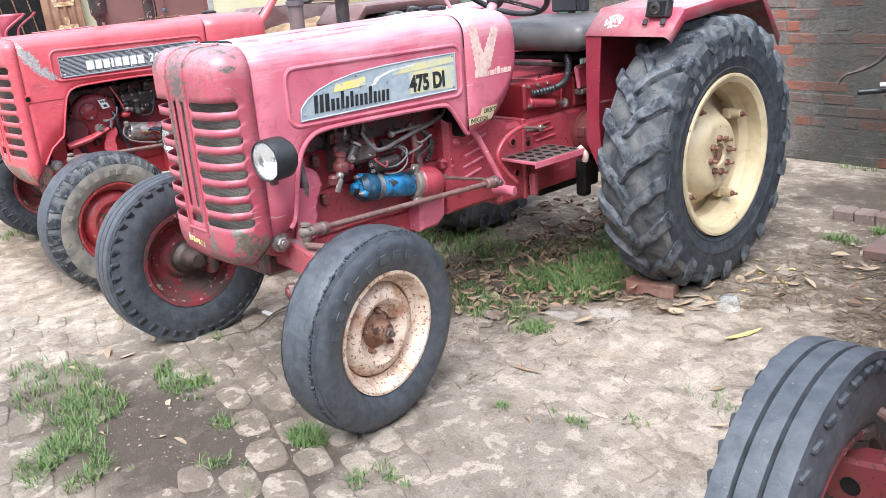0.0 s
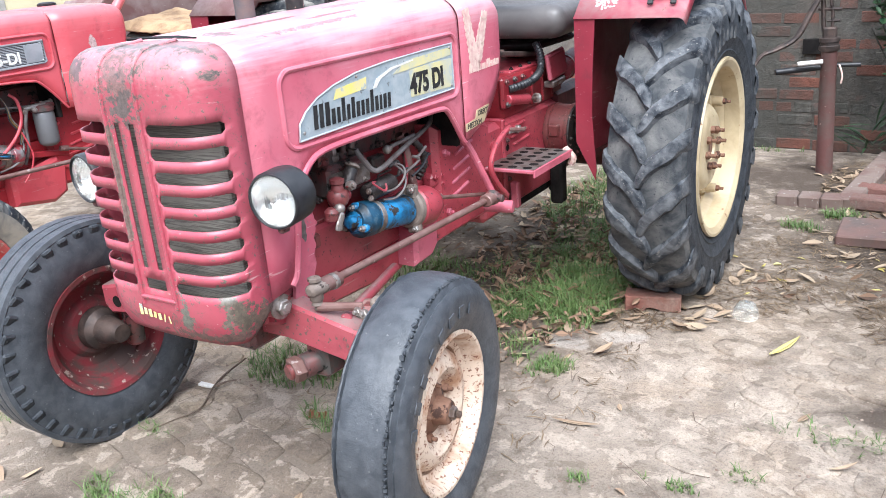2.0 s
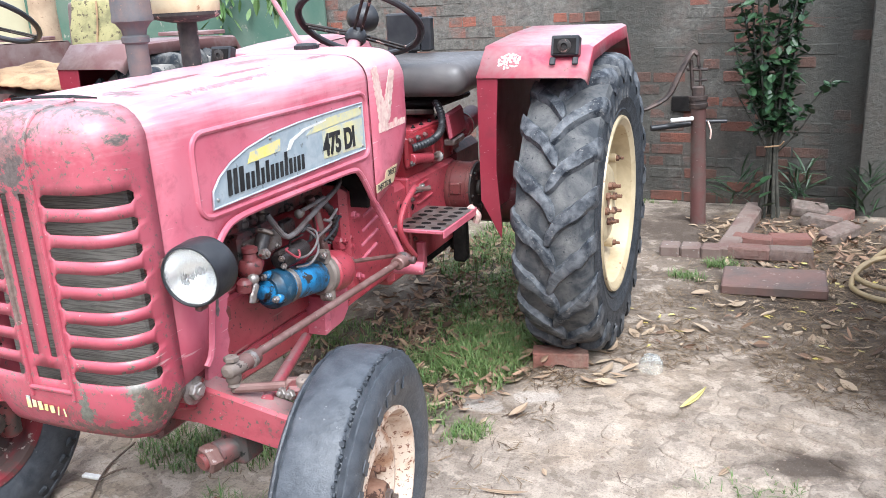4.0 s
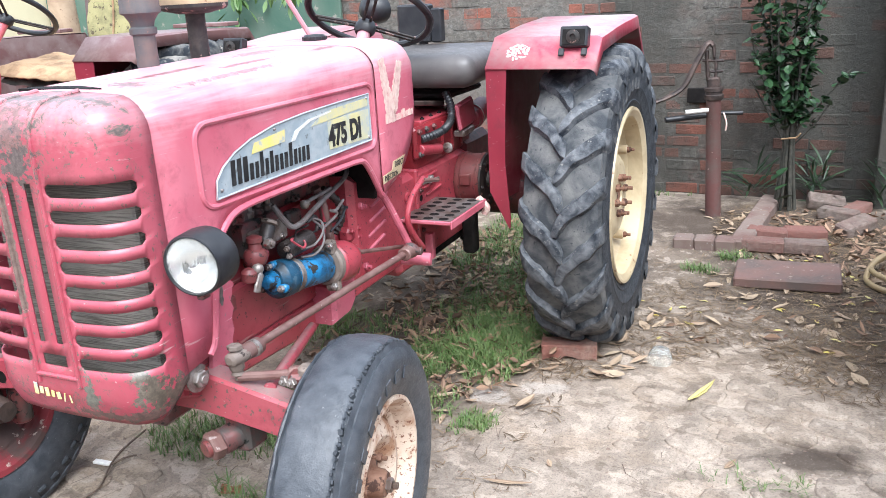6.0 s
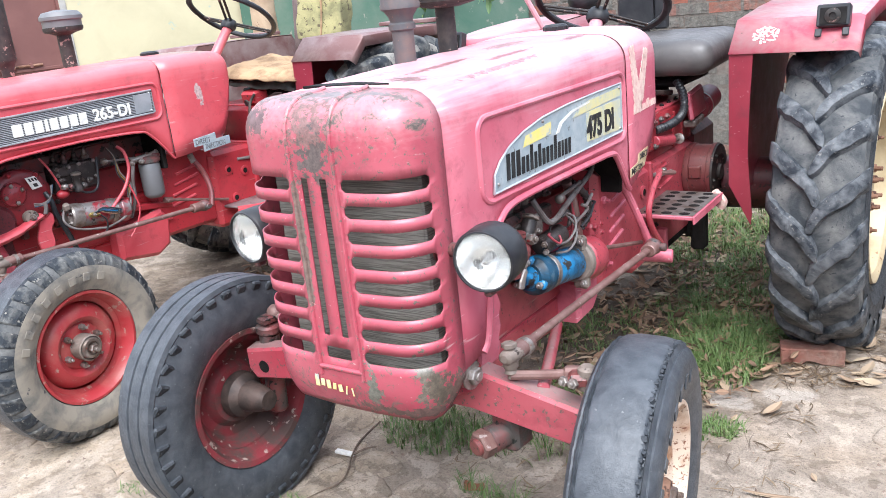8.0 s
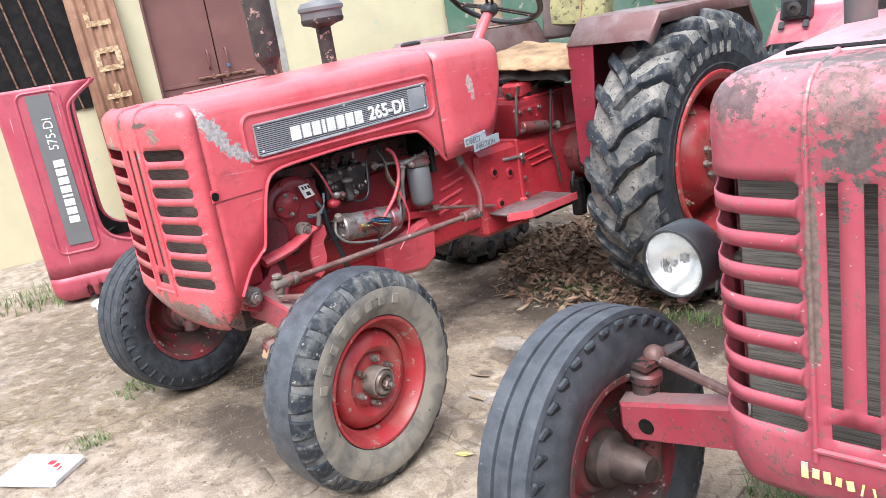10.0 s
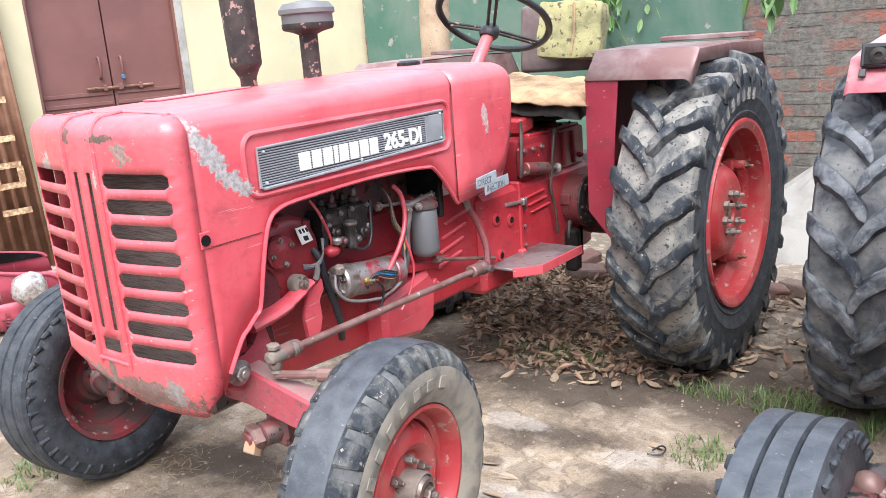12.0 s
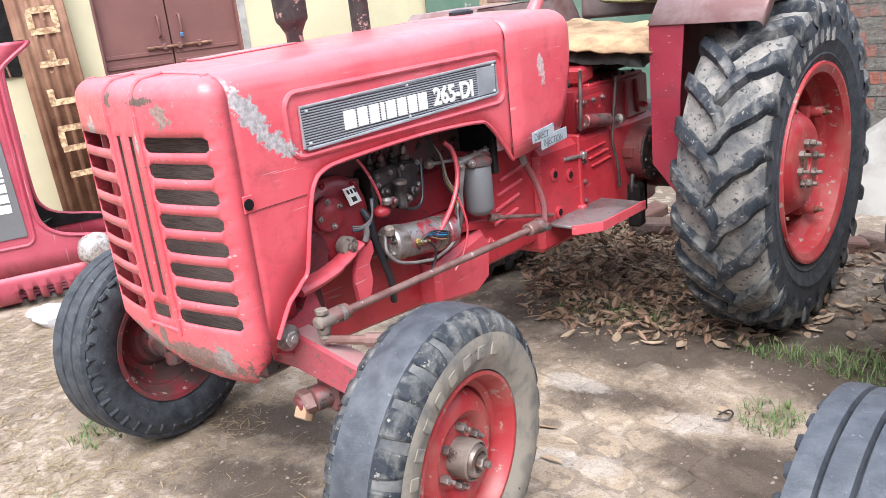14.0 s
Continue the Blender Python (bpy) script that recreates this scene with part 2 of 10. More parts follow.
PALE = plain("peeling_pale_print", (0.72, 0.55, 0.47), 0.6, 0, (0.60, 0.32, 0.3), 50, 0.4, 0.7, bumps=0)
CREAM = plain("cream_wheel_paint", (0.56, 0.46, 0.295), 0.42, 0, (0.43, 0.335, 0.205), 7, chip=(0.26, 0.14, 0.07), chip_scale=20, chip_at=0.635, bumps=0.08, coat=0.2)
RUSTCREAM = plain("rusted_cream_paint", (0.66, 0.53, 0.42), 0.6, 0, (0.40, 0.22, 0.13), 11, 0.47, 0.64, chip=(0.2, 0.085, 0.05), chip_scale=90, chip_at=0.565, bumps=0.3)
RIMRED = plain("red_wheel_paint", (0.37, 0.03, 0.037), 0.5, 0, (0.38, 0.09, 0.08), 9, 0.45, 0.66, chip=(0.36, 0.24, 0.2), chip_scale=26, chip_at=0.60, bumps=0.15, coat=0.15)
RUBBER = plain("worn_tyre_rubber", (0.016, 0.020, 0.026), 0.6, 0, (0.065, 0.072, 0.082), 24, 0.34, 0.76, chip=(0.13, 0.135, 0.14), chip_scale=60, chip_at=0.63, bumps=0.6, bump_scale=70, space="World", spec=0.4)
GROOVE = plain("dusty_tyre_groove", (0.044, 0.049, 0.055), 0.85, 0, (0.165, 0.163, 0.158), 9, 0.38, 0.66, chip=(0.05, 0.055, 0.06), chip_scale=70, chip_at=0.61, bumps=0.7, bump_scale=80, space="World", spec=0.2)
BALD = plain("bald_grey_tread", (0.036, 0.042, 0.051), 0.45, 0, (0.078, 0.086, 0.098), 24, 0.35, 0.7, chip=(0.15, 0.155, 0.16), chip_scale=80, chip_at=0.645, bumps=0.4, bump_scale=90, space="World", spec=0.55)
LUG = plain("scuffed_lug_rubber", (0.022, 0.027, 0.035), 0.55, 0, (0.15, 0.158, 0.168), 17, 0.38, 0.64, chip=(0.19, 0.185, 0.175), chip_scale=64, chip_at=0.61, bumps=0.7, bump_scale=80, space="World", spec=0.25)
LUG_DUST = plain("dusty_lug_rubber", (0.022, 0.027, 0.034), 0.62, 0, (0.17, 0.166, 0.155), 16, 0.44, 0.68, chip=(0.24, 0.225, 0.20), chip_scale=60, chip_at=0.61, bumps=0.7, bump_scale=80, space="World", spec=0.25)
RUBBER_DUST = plain("dusty_tyre_rubber", (0.10, 0.102, 0.102), 0.8, 0, (0.29, 0.27, 0.24), 9, 0.38, 0.62, chip=(0.05, 0.052, 0.056), chip_scale=60, chip_at=0.58, bumps=0.8, bump_scale=70, space="World", spec=0.2)
CRIMSON = paint("dull_crimson_enamel", (0.36, 0.045, 0.078), (0.43, 0.085, 0.115), (0.5, 0.38, 0.36), (0.13, 0.08, 0.07), rust_at=0.64, coat=0.2)
AXLE = paint("dusty_crimson_axle_paint", (0.36, 0.042, 0.064), (0.38, 0.085, 0.105), (0.4, 0.34, 0.32), (0.12, 0.08, 0.07), rust_at=0.578, coat=0.1)
RED_SHEET = paint("dull_red_sheet", (0.21, 0.016, 0.032), (0.27, 0.032, 0.05), (0.42, 0.3, 0.28), (0.10, 0.035, 0.035), rust_at=0.67, coat=0.2)
BLUE_DARK = plain("greasy_blue_paint", (0.012, 0.07, 0.13), 0.45, 0.1, (0.01, 0.022, 0.035), 22, 0.4, 0.6, chip=(0.06, 0.12, 0.17), chip_at=0.6, bumps=0.3)
RIMDIRT = plain("muddy_red_rim", (0.19, 0.022, 0.03), 0.7, 0, (0.075, 0.045, 0.04), 9, 0.42, 0.58, chip=(0.36, 0.29, 0.25), chip_scale=30, chip_at=0.60, bumps=0.4)
GREASED = plain("greasy_bright_steel", (0.34, 0.31, 0.29), 0.4, 0.6, (0.16, 0.12, 0.10), 18, chip=(0.3, 0.05, 0.05), chip_at=0.62, bumps=0.3)
IRON = plain("dark_worn_iron", (0.045, 0.035, 0.032), 0.55, 0.4, (0.10, 0.07, 0.06), 14, chip=(0.2, 0.12, 0.09), chip_at=0.66, bumps=0.3)
SMEAR = plain("dust_caked_sidewall", (0.27, 0.24, 0.195), 0.85, 0, (0.13, 0.125, 0.115), 11, 0.44, 0.66, chip=(0.07, 0.07, 0.075), chip_at=0.66, bumps=0.35)
BLUE = plain("blue_filter_paint", (0.02, 0.20, 0.42), 0.4, 0, (0.012, 0.06, 0.12), 16, 0.42, 0.58, chip=(0.03, 0.025, 0.022), chip_at=0.54, bumps=0.15)
GREYPAINT = plain("grey_canister_paint", (0.16, 0.16, 0.165), 0.5, 0.2, (0.15, 0.15, 0.15), 12, bumps=0.1)
VINYL = plain("worn_black_vinyl", (0.065, 0.06, 0.06), 0.45, 0, (0.14, 0.13, 0.125), 4, 0.4, 0.75, chip=(0.2, 0.19, 0.18), chip_at=0.66, bumps=0.15)
FENDER_BROWN = plain("rusty_brown_mudguard", (0.17, 0.085, 0.08), 0.45, 0.1, (0.27, 0.2, 0.19), 5, chip=(0.36, 0.33, 0.31), chip_at=0.68, bumps=0.12, coat=0.1)
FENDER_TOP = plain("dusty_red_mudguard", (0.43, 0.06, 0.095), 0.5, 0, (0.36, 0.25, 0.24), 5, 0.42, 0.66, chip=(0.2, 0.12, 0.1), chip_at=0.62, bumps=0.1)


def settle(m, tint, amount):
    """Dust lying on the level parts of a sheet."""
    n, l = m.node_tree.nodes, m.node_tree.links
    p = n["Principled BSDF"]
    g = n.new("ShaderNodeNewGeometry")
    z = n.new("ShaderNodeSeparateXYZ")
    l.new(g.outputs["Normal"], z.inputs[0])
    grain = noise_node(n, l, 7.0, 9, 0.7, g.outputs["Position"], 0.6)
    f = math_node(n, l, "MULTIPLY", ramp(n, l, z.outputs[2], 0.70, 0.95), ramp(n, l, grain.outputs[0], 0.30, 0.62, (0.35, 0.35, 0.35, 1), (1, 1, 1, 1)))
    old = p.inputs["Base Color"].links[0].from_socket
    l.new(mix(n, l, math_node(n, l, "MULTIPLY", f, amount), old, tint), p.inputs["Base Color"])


settle(AXLE, (0.26, 0.215, 0.20), 0.85)
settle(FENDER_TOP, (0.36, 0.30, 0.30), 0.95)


def radiator_core(name, light, dark):
    """Fine level fins, dusty in patches."""
    m, n, l, p = nodes_of(name)
    st = n.new("ShaderNodeMapping")
    st.inputs["Scale"].default_value = (12, 12, 420)
    l.new(coords(n), st.inputs["Vector"])
    fins = noise_node(n, l, 1.0, 2, 0.5, st.outputs[0])
    broad = noise_node(n, l, 7.0, 6, 0.6, coords(n), 0.4)
    c = mix(n, l, ramp(n, l, broad.outputs[0], 0.36, 0.66), light, tuple(0.6 * v + 0.4 * w for v, w in zip(light, dark)))
    c = mix(n, l, math_node(n, l, "MULTIPLY", ramp(n, l, fins.outputs[0], 0.46, 0.60), 0.8), c, dark)
    l.new(c, p.inputs["Base Color"])
    p.inputs["Roughness"].default_value = 0.75
    bump(n, l, p, fins.outputs[0], 0.5, 0.003)
    return m


RADIATOR = radiator_core("dusty_radiator_core", (0.27, 0.262, 0.23), (0.10, 0.095, 0.082))
RADIATOR_DARK = radiator_core("dark_radiator_core", (0.17, 0.135, 0.12), (0.05, 0.04, 0.036))
PUMP = plain("oily_black_iron", (0.030, 0.026, 0.025), 0.4, 0.3, (0.075, 0.06, 0.056), 22, chip=(0.22, 0.2, 0.19), chip_scale=60, chip_at=0.64, bumps=0.4)
DYNAMO = plain("red_smeared_steel", (0.20, 0.185, 0.18), 0.4, 0.4, (0.34, 0.03, 0.045), 14, 0.46, 0.56, chip=(0.05, 0.04, 0.04), chip_scale=40, chip_at=0.60, bumps=0.25)
TAN = plain("dusty_greased_bracket", (0.15, 0.12, 0.10), 0.6, 0.1, (0.25, 0.2, 0.17), 14, chip=(0.05, 0.035, 0.03), chip_at=0.6, bumps=0.3)
CABLE_GREY = plain("grey_cable_sleeve", (0.17, 0.155, 0.15), 0.5, 0, (0.10, 0.075, 0.07), 18, bumps=0.1)
YELLOW_BRASS = plain("tarnished_brass", (0.32, 0.24, 0.08), 0.4, 0.6, (0.2, 0.12, 0.05), 20, bumps=0.1)
SOOT = plain("blistered_black_exhaust", (0.022, 0.02, 0.019), 0.6, 0.1, (0.05, 0.04, 0.035), 20, chip=(0.34, 0.22, 0.19), chip_scale=26, chip_at=0.585, bumps=0.3)
SACK = plain("old_jute_sack", (0.42, 0.28, 0.16), 0.95, 0, (0.24, 0.15, 0.085), 9, bumps=0.8, bump_scale=150)
FOAM = plain("yellowed_foam", (0.34, 0.31, 0.15), 0.95, 0, (0.19, 0.18, 0.09), 9, chip=(0.10, 0.08, 0.05), chip_at=0.57, bumps=0.8, bump_scale=80)


def lens_glass():
    m, n, l, p = nodes_of("headlamp_glass")
    w = n.new("ShaderNodeTexWave")
    w.inputs["Scale"].default_value = 46
    w.bands_direction = "X"
    l.new(coords(n), w.inputs["Vector"])
    p.inputs["Base Color"].default_value = (0.97, 0.98, 0.97, 1)
    p.inputs["Roughness"].default_value = 0.03
    p.inputs["Transmission Weight"].default_value = 0.95
    p.inputs["IOR"].default_value = 1.35
    bump(n, l, p, w.outputs[0], 0.18, 0.002)
    return m


def mirror_bowl():
    m, n, l, p = nodes_of("headlamp_reflector")
    l.new(ramp(n, l, noise_node(n, l, 20, 5, 0.6, coords(n)).outputs[0], 0.4, 0.7, (0.74, 0.74, 0.73, 1), (0.58, 0.58, 0.56, 1)), p.inputs["Base Color"])
    p.inputs["Metallic"].default_value, p.inputs["Roughness"].default_value = 0.9, 0.25
    return m


BOWL = mirror_bowl()
LENS = lens_glass()


def clear_plastic():
    m, n, l, p = nodes_of("clear_plastic")
    p.inputs["Transmission Weight"].default_value = 0.93
    p.inputs["Roughness"].default_value = 0.08
    p.inputs["IOR"].default_value = 1.25
    p.inputs["Base Color"].default_value = (0.85, 0.88, 0.88, 1)
    return m


CLEAR = clear_plastic()


# ---- mesh helpers ----
def link_mesh(name, bm, material, parent=None, label="", sharp=35):
    me = bpy.data.meshes.new(name)
    bmesh.ops.recalc_face_normals(bm, faces=bm.faces)
    bm.to_mesh(me)
    bm.free()
    me.polygons.foreach_set("use_smooth", [True] * len(me.polygons))
    me.set_sharp_from_angle(angle=radians(sharp))
    me.materials.append(material)
    ob = new(name, me)
    if parent:
        ob.parent = parent
    if label:
        ob["label"] = label
    return ob


def part(name, bm, material, parent, label="", sharp=35):
    return link_mesh(name, bm, material, parent, label, sharp)


def thing(name, m, label, category, group="", kind=""):
    ob = new(name)
    ob.empty_display_size = 0.1
    ob.matrix_world = m
    return tagged(ob, label, category, group, kind)


def solo(name, bm, material, label, category, group="", kind="", m=None, sharp=35):
    ob = link_mesh(name, bm, material, None, "", sharp)
    if m is not None:
        ob.matrix_world = m
    return tagged(ob, label, category, group, kind)


def B():
    return bmesh.new()


def box(bm, c, size, bevel=0.004, rot=(0, 0, 0), seg=1):
    m = pose(*c, *rot) @ Matrix.Diagonal((*size, 1))
    r = bmesh.ops.create_cube(bm, size=1, matrix=m)
    if bevel > 0:
        edges = list({e for v in r["verts"] for e in v.link_edges})
        bmesh.ops.bevel(bm, geom=edges, offset=min(bevel, 0.45 * min(size)), segments=seg, affect="EDGES", profile=0.5)
    return bm


def frame_of(d):
    d = Vector(d).normalized()
    a = Vector((0, 0, 1)) if abs(d.z) < 0.9 else Vector((1, 0, 0))
    u = d.cross(a).normalized()
    return u, d.cross(u)


def ring(bm, c, u, v, r, seg):
    return [bm.verts.new(Vector(c) + u * (r * math.cos(2 * math.pi * k / seg)) + v * (r * math.sin(2 * math.pi * k / seg))) for k in range(seg)]


def bridge(bm, a, b, close=True):
    n = len(a)
    for k in range(n if close else n - 1):
        bm.faces.new((a[k], a[(k + 1) % n], b[(k + 1) % n], b[k]))


def lathe(bm, p0, axis, profile, seg=32, caps=True):
    """Turns (radius, height along axis) about the axis from p0."""
    u, v = frame_of(axis)
    d = Vector(axis).normalized()
    rings = [ring(bm, Vector(p0) + d * h, u, v, max(r, 0.0005), seg) for r, h in profile]
    for a, b in zip(rings, rings[1:]):
        bridge(bm, a, b)
    if caps:
        bm.faces.new(rings[0])
        bm.faces.new(rings[-1])
    return bm


def cyl(bm, p0, p1, r, r2=None, seg=16, bevel=0.15):
    p0, p1 = Vector(p0), Vector(p1)
    h = (p1 - p0).length
    r2 = r if r2 is None else r2
    e = min(bevel * min(r, r2), 0.3 * h)
    return lathe(bm, p0, p1 - p0, [(r - e, 0), (r, e), (r2, h - e), (r2 - e, h)], seg)


def smooth_path(pts, n=6):
    pts = [Vector(p) for p in pts]
    out = []
    for i in range(len(pts) - 1):
        a, b = pts[max(i - 1, 0)], pts[i]
        c, d = pts[i + 1], pts[min(i + 2, len(pts) - 1)]
        for k in range(n):
            t = k / n
            out.append(0.5 * ((2 * b) + (c - a) * t + (2 * a - 5 * b + 4 * c - d) * t * t + (3 * b - a - 3 * c + d) * t ** 3))
    return out + [pts[-1]]


def tube(bm, pts, r, seg=8, n=6, loop=False, flat=1.0):
    pts = smooth_path(pts, n) if n > 1 else [Vector(p) for p in pts]
    rings, last = [], None
    for i, p in enumerate(pts):
        if loop:
            d = pts[(i + 1) % len(pts)] - pts[i - 1]
        else:
            d = pts[min(i + 1, len(pts) - 1)] - pts[max(i - 1, 0)]
        d.normalize()
        if last is None:
            u, v = frame_of(d)
        else:
            u = (last - d * last.dot(d)).normalized()
            v = d.cross(u)
        last = u
        rr = r[i * (len(r) - 1) // max(len(pts) - 1, 1)] if isinstance(r, (list, tuple)) else r
        rings.append([bm.verts.new(p + u * (rr * math.cos(2 * math.pi * k / seg)) + v * (rr * flat * math.sin(2 * math.pi * k / seg))) for k in range(seg)])
    for a, b in zip(rings, rings[1:]):
        bridge(bm, a, b)
    if loop:
        bridge(bm, rings[-1], rings[0])
    else:
        bm.faces.new(rings[0])
        bm.faces.new(rings[-1])
    return bm


def prism(bm, poly, axis, a, b, bevel=0.003):
    """A plate from a polygon in the two other axes (in x, y, z order), from a to b along axis."""
    def at(p, t):
        return Vector((t, p[0], p[1])) if axis == "x" else Vector((p[0], t, p[1])) if axis == "y" else Vector((p[0], p[1], t))
    lo, hi = [bm.verts.new(at(p, a)) for p in poly], [bm.verts.new(at(p, b)) for p in poly]
    fs = [bm.faces.new(lo), bm.faces.new(hi)]
    bridge(bm, lo, hi)
    if bevel > 0:
        edges = list({e for f in fs for e in f.edges})
        bmesh.ops.bevel(bm, geom=edges, offset=bevel, segments=1, affect="EDGES")
    return bm


def ball(bm, c, r, seg=16, scale=(1, 1, 1), rot=(0, 0, 0)):
    bmesh.ops.create_uvsphere(bm, u_segments=seg, v_segments=seg // 2 + 1, radius=1, matrix=pose(*c, *rot) @ Matrix.Diagonal((r * scale[0], r * scale[1], r * scale[2], 1)))
    return bm


def nut(bm, c, axis, r=0.012, h=0.012):
    return lathe(bm, c, axis, [(r, 0), (r, h * 0.8), (r * 0.85, h)], 6)


def nut_bolt(bm, c, axis, r=0.012, h=0.012, stud=0.012):
    nut(bm, c, axis, r, h)
    d = Vector(axis).normalized()
    return cyl(bm, Vector(c) + d * h, Vector(c) + d * (h + stud), r * 0.5, seg=8)


def letters(name, body, size, m, material, parent, depth=0.001, shear=0.0, width=1.0, label="", bold=0.0):
    cu = bpy.data.curves.new(name, "FONT")
    cu.body, cu.size, cu.extrude, cu.shear = body, size, depth, shear
    cu.align_x, cu.offset = "LEFT", bold
    tmp = bpy.data.objects.new(name, cu)
    scene.collection.objects.link(tmp)
    me = bpy.data.meshes.new_from_object(tmp.evaluated_get(bpy.context.evaluated_depsgraph_get()))
    bpy.data.objects.remove(tmp)
    me.transform(m @ Matrix.Diagonal((width, 1, 1, 1)))
    me.materials.clear()
    me.materials.append(material)
    ob = new(name, me)
    ob.parent = parent
    if label:
        ob["label"] = label
    return ob


def solidify(ob, t, offset=-1):
    mod = ob.modifiers.new("thickness", "SOLIDIFY")
    mod.thickness, mod.offset = t, offset
    return ob


# ---- ground, walls ----
def patch_mask(n, l, src, spots_, ragged=0.9, scale=3.5, soft=0.35):
    """Union of ragged ellipses on the ground."""
    rag = noise_node(n, l, scale, 8, 0.65, src, 0.3)
    off = math_node(n, l, "MULTIPLY", math_node(n, l, "SUBTRACT", rag.outputs[0], 0.5), ragged * 3)
    best = None
    for (x, y), (sx, sy), turn in spots_:
        mp = n.new("ShaderNodeMapping")
        mp.vector_type = "TEXTURE"
        mp.inputs["Location"].default_value = (x, y, 0)
        mp.inputs["Rotation"].default_value = (0, 0, radians(turn))
        mp.inputs["Scale"].default_value = (sx, sy, 5)
        l.new(src, mp.inputs["Vector"])
        ln = n.new("ShaderNodeVectorMath")
        ln.operation = "LENGTH"
        l.new(mp.outputs[0], ln.inputs[0])
        best = ln.outputs["Value"] if best is None else math_node(n, l, "MINIMUM", best, ln.outputs["Value"])
    return ramp(n, l, math_node(n, l, "MULTIPLY", math_node(n, l, "ADD", best, off), 0.5), (1 - soft) / 2, (1 + soft) / 2, (1, 1, 1, 1), (0, 0, 0, 1))


# patches of dark soil; some by the pump are shade painted as soil
SOIL_AND_SHADE = [((1.6, 1.75), (0.8, 0.95), 0), ((1.55, 0.75), (0.5, 0.3), 0), ((0.12, -2.52), (0.80, 0.34), 14), ((0.55, -2.3), (0.4, 0.25), 10), ((-0.05, -0.3), (0.55, 0.9), 0), ((-2.3, 0.0), (0.75, 0.75), 0), ((-1.65, -0.25), (0.5, 0.28), 20), ((-2.75, -1.72), (0.4, 0.16), 15), ((-1.85, -0.98), (0.22, 0.1), 20), ((-1.25, -1.2), (0.28, 0.18), 0), ((1.6, -0.78), (0.18, 0.08), 20), ((-1.3, -0.35), (0.5, 0.3), 0), ((0.95, 1.9), (0.7, 0.5), 0), ((-2.4, -2.1), (0.5, 0.2), 0), ((-1.9, -0.55), (0.5, 0.2), 10), ((0.0, 0.9), (0.5, 0.7), 0)]
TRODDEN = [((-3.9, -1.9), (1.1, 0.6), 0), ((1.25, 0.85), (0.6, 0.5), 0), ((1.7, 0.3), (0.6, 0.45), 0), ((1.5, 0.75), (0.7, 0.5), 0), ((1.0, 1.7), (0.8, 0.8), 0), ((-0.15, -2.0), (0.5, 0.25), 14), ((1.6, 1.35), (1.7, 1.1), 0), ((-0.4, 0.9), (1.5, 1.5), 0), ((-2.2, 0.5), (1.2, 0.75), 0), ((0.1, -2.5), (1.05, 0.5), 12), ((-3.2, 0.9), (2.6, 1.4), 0)]


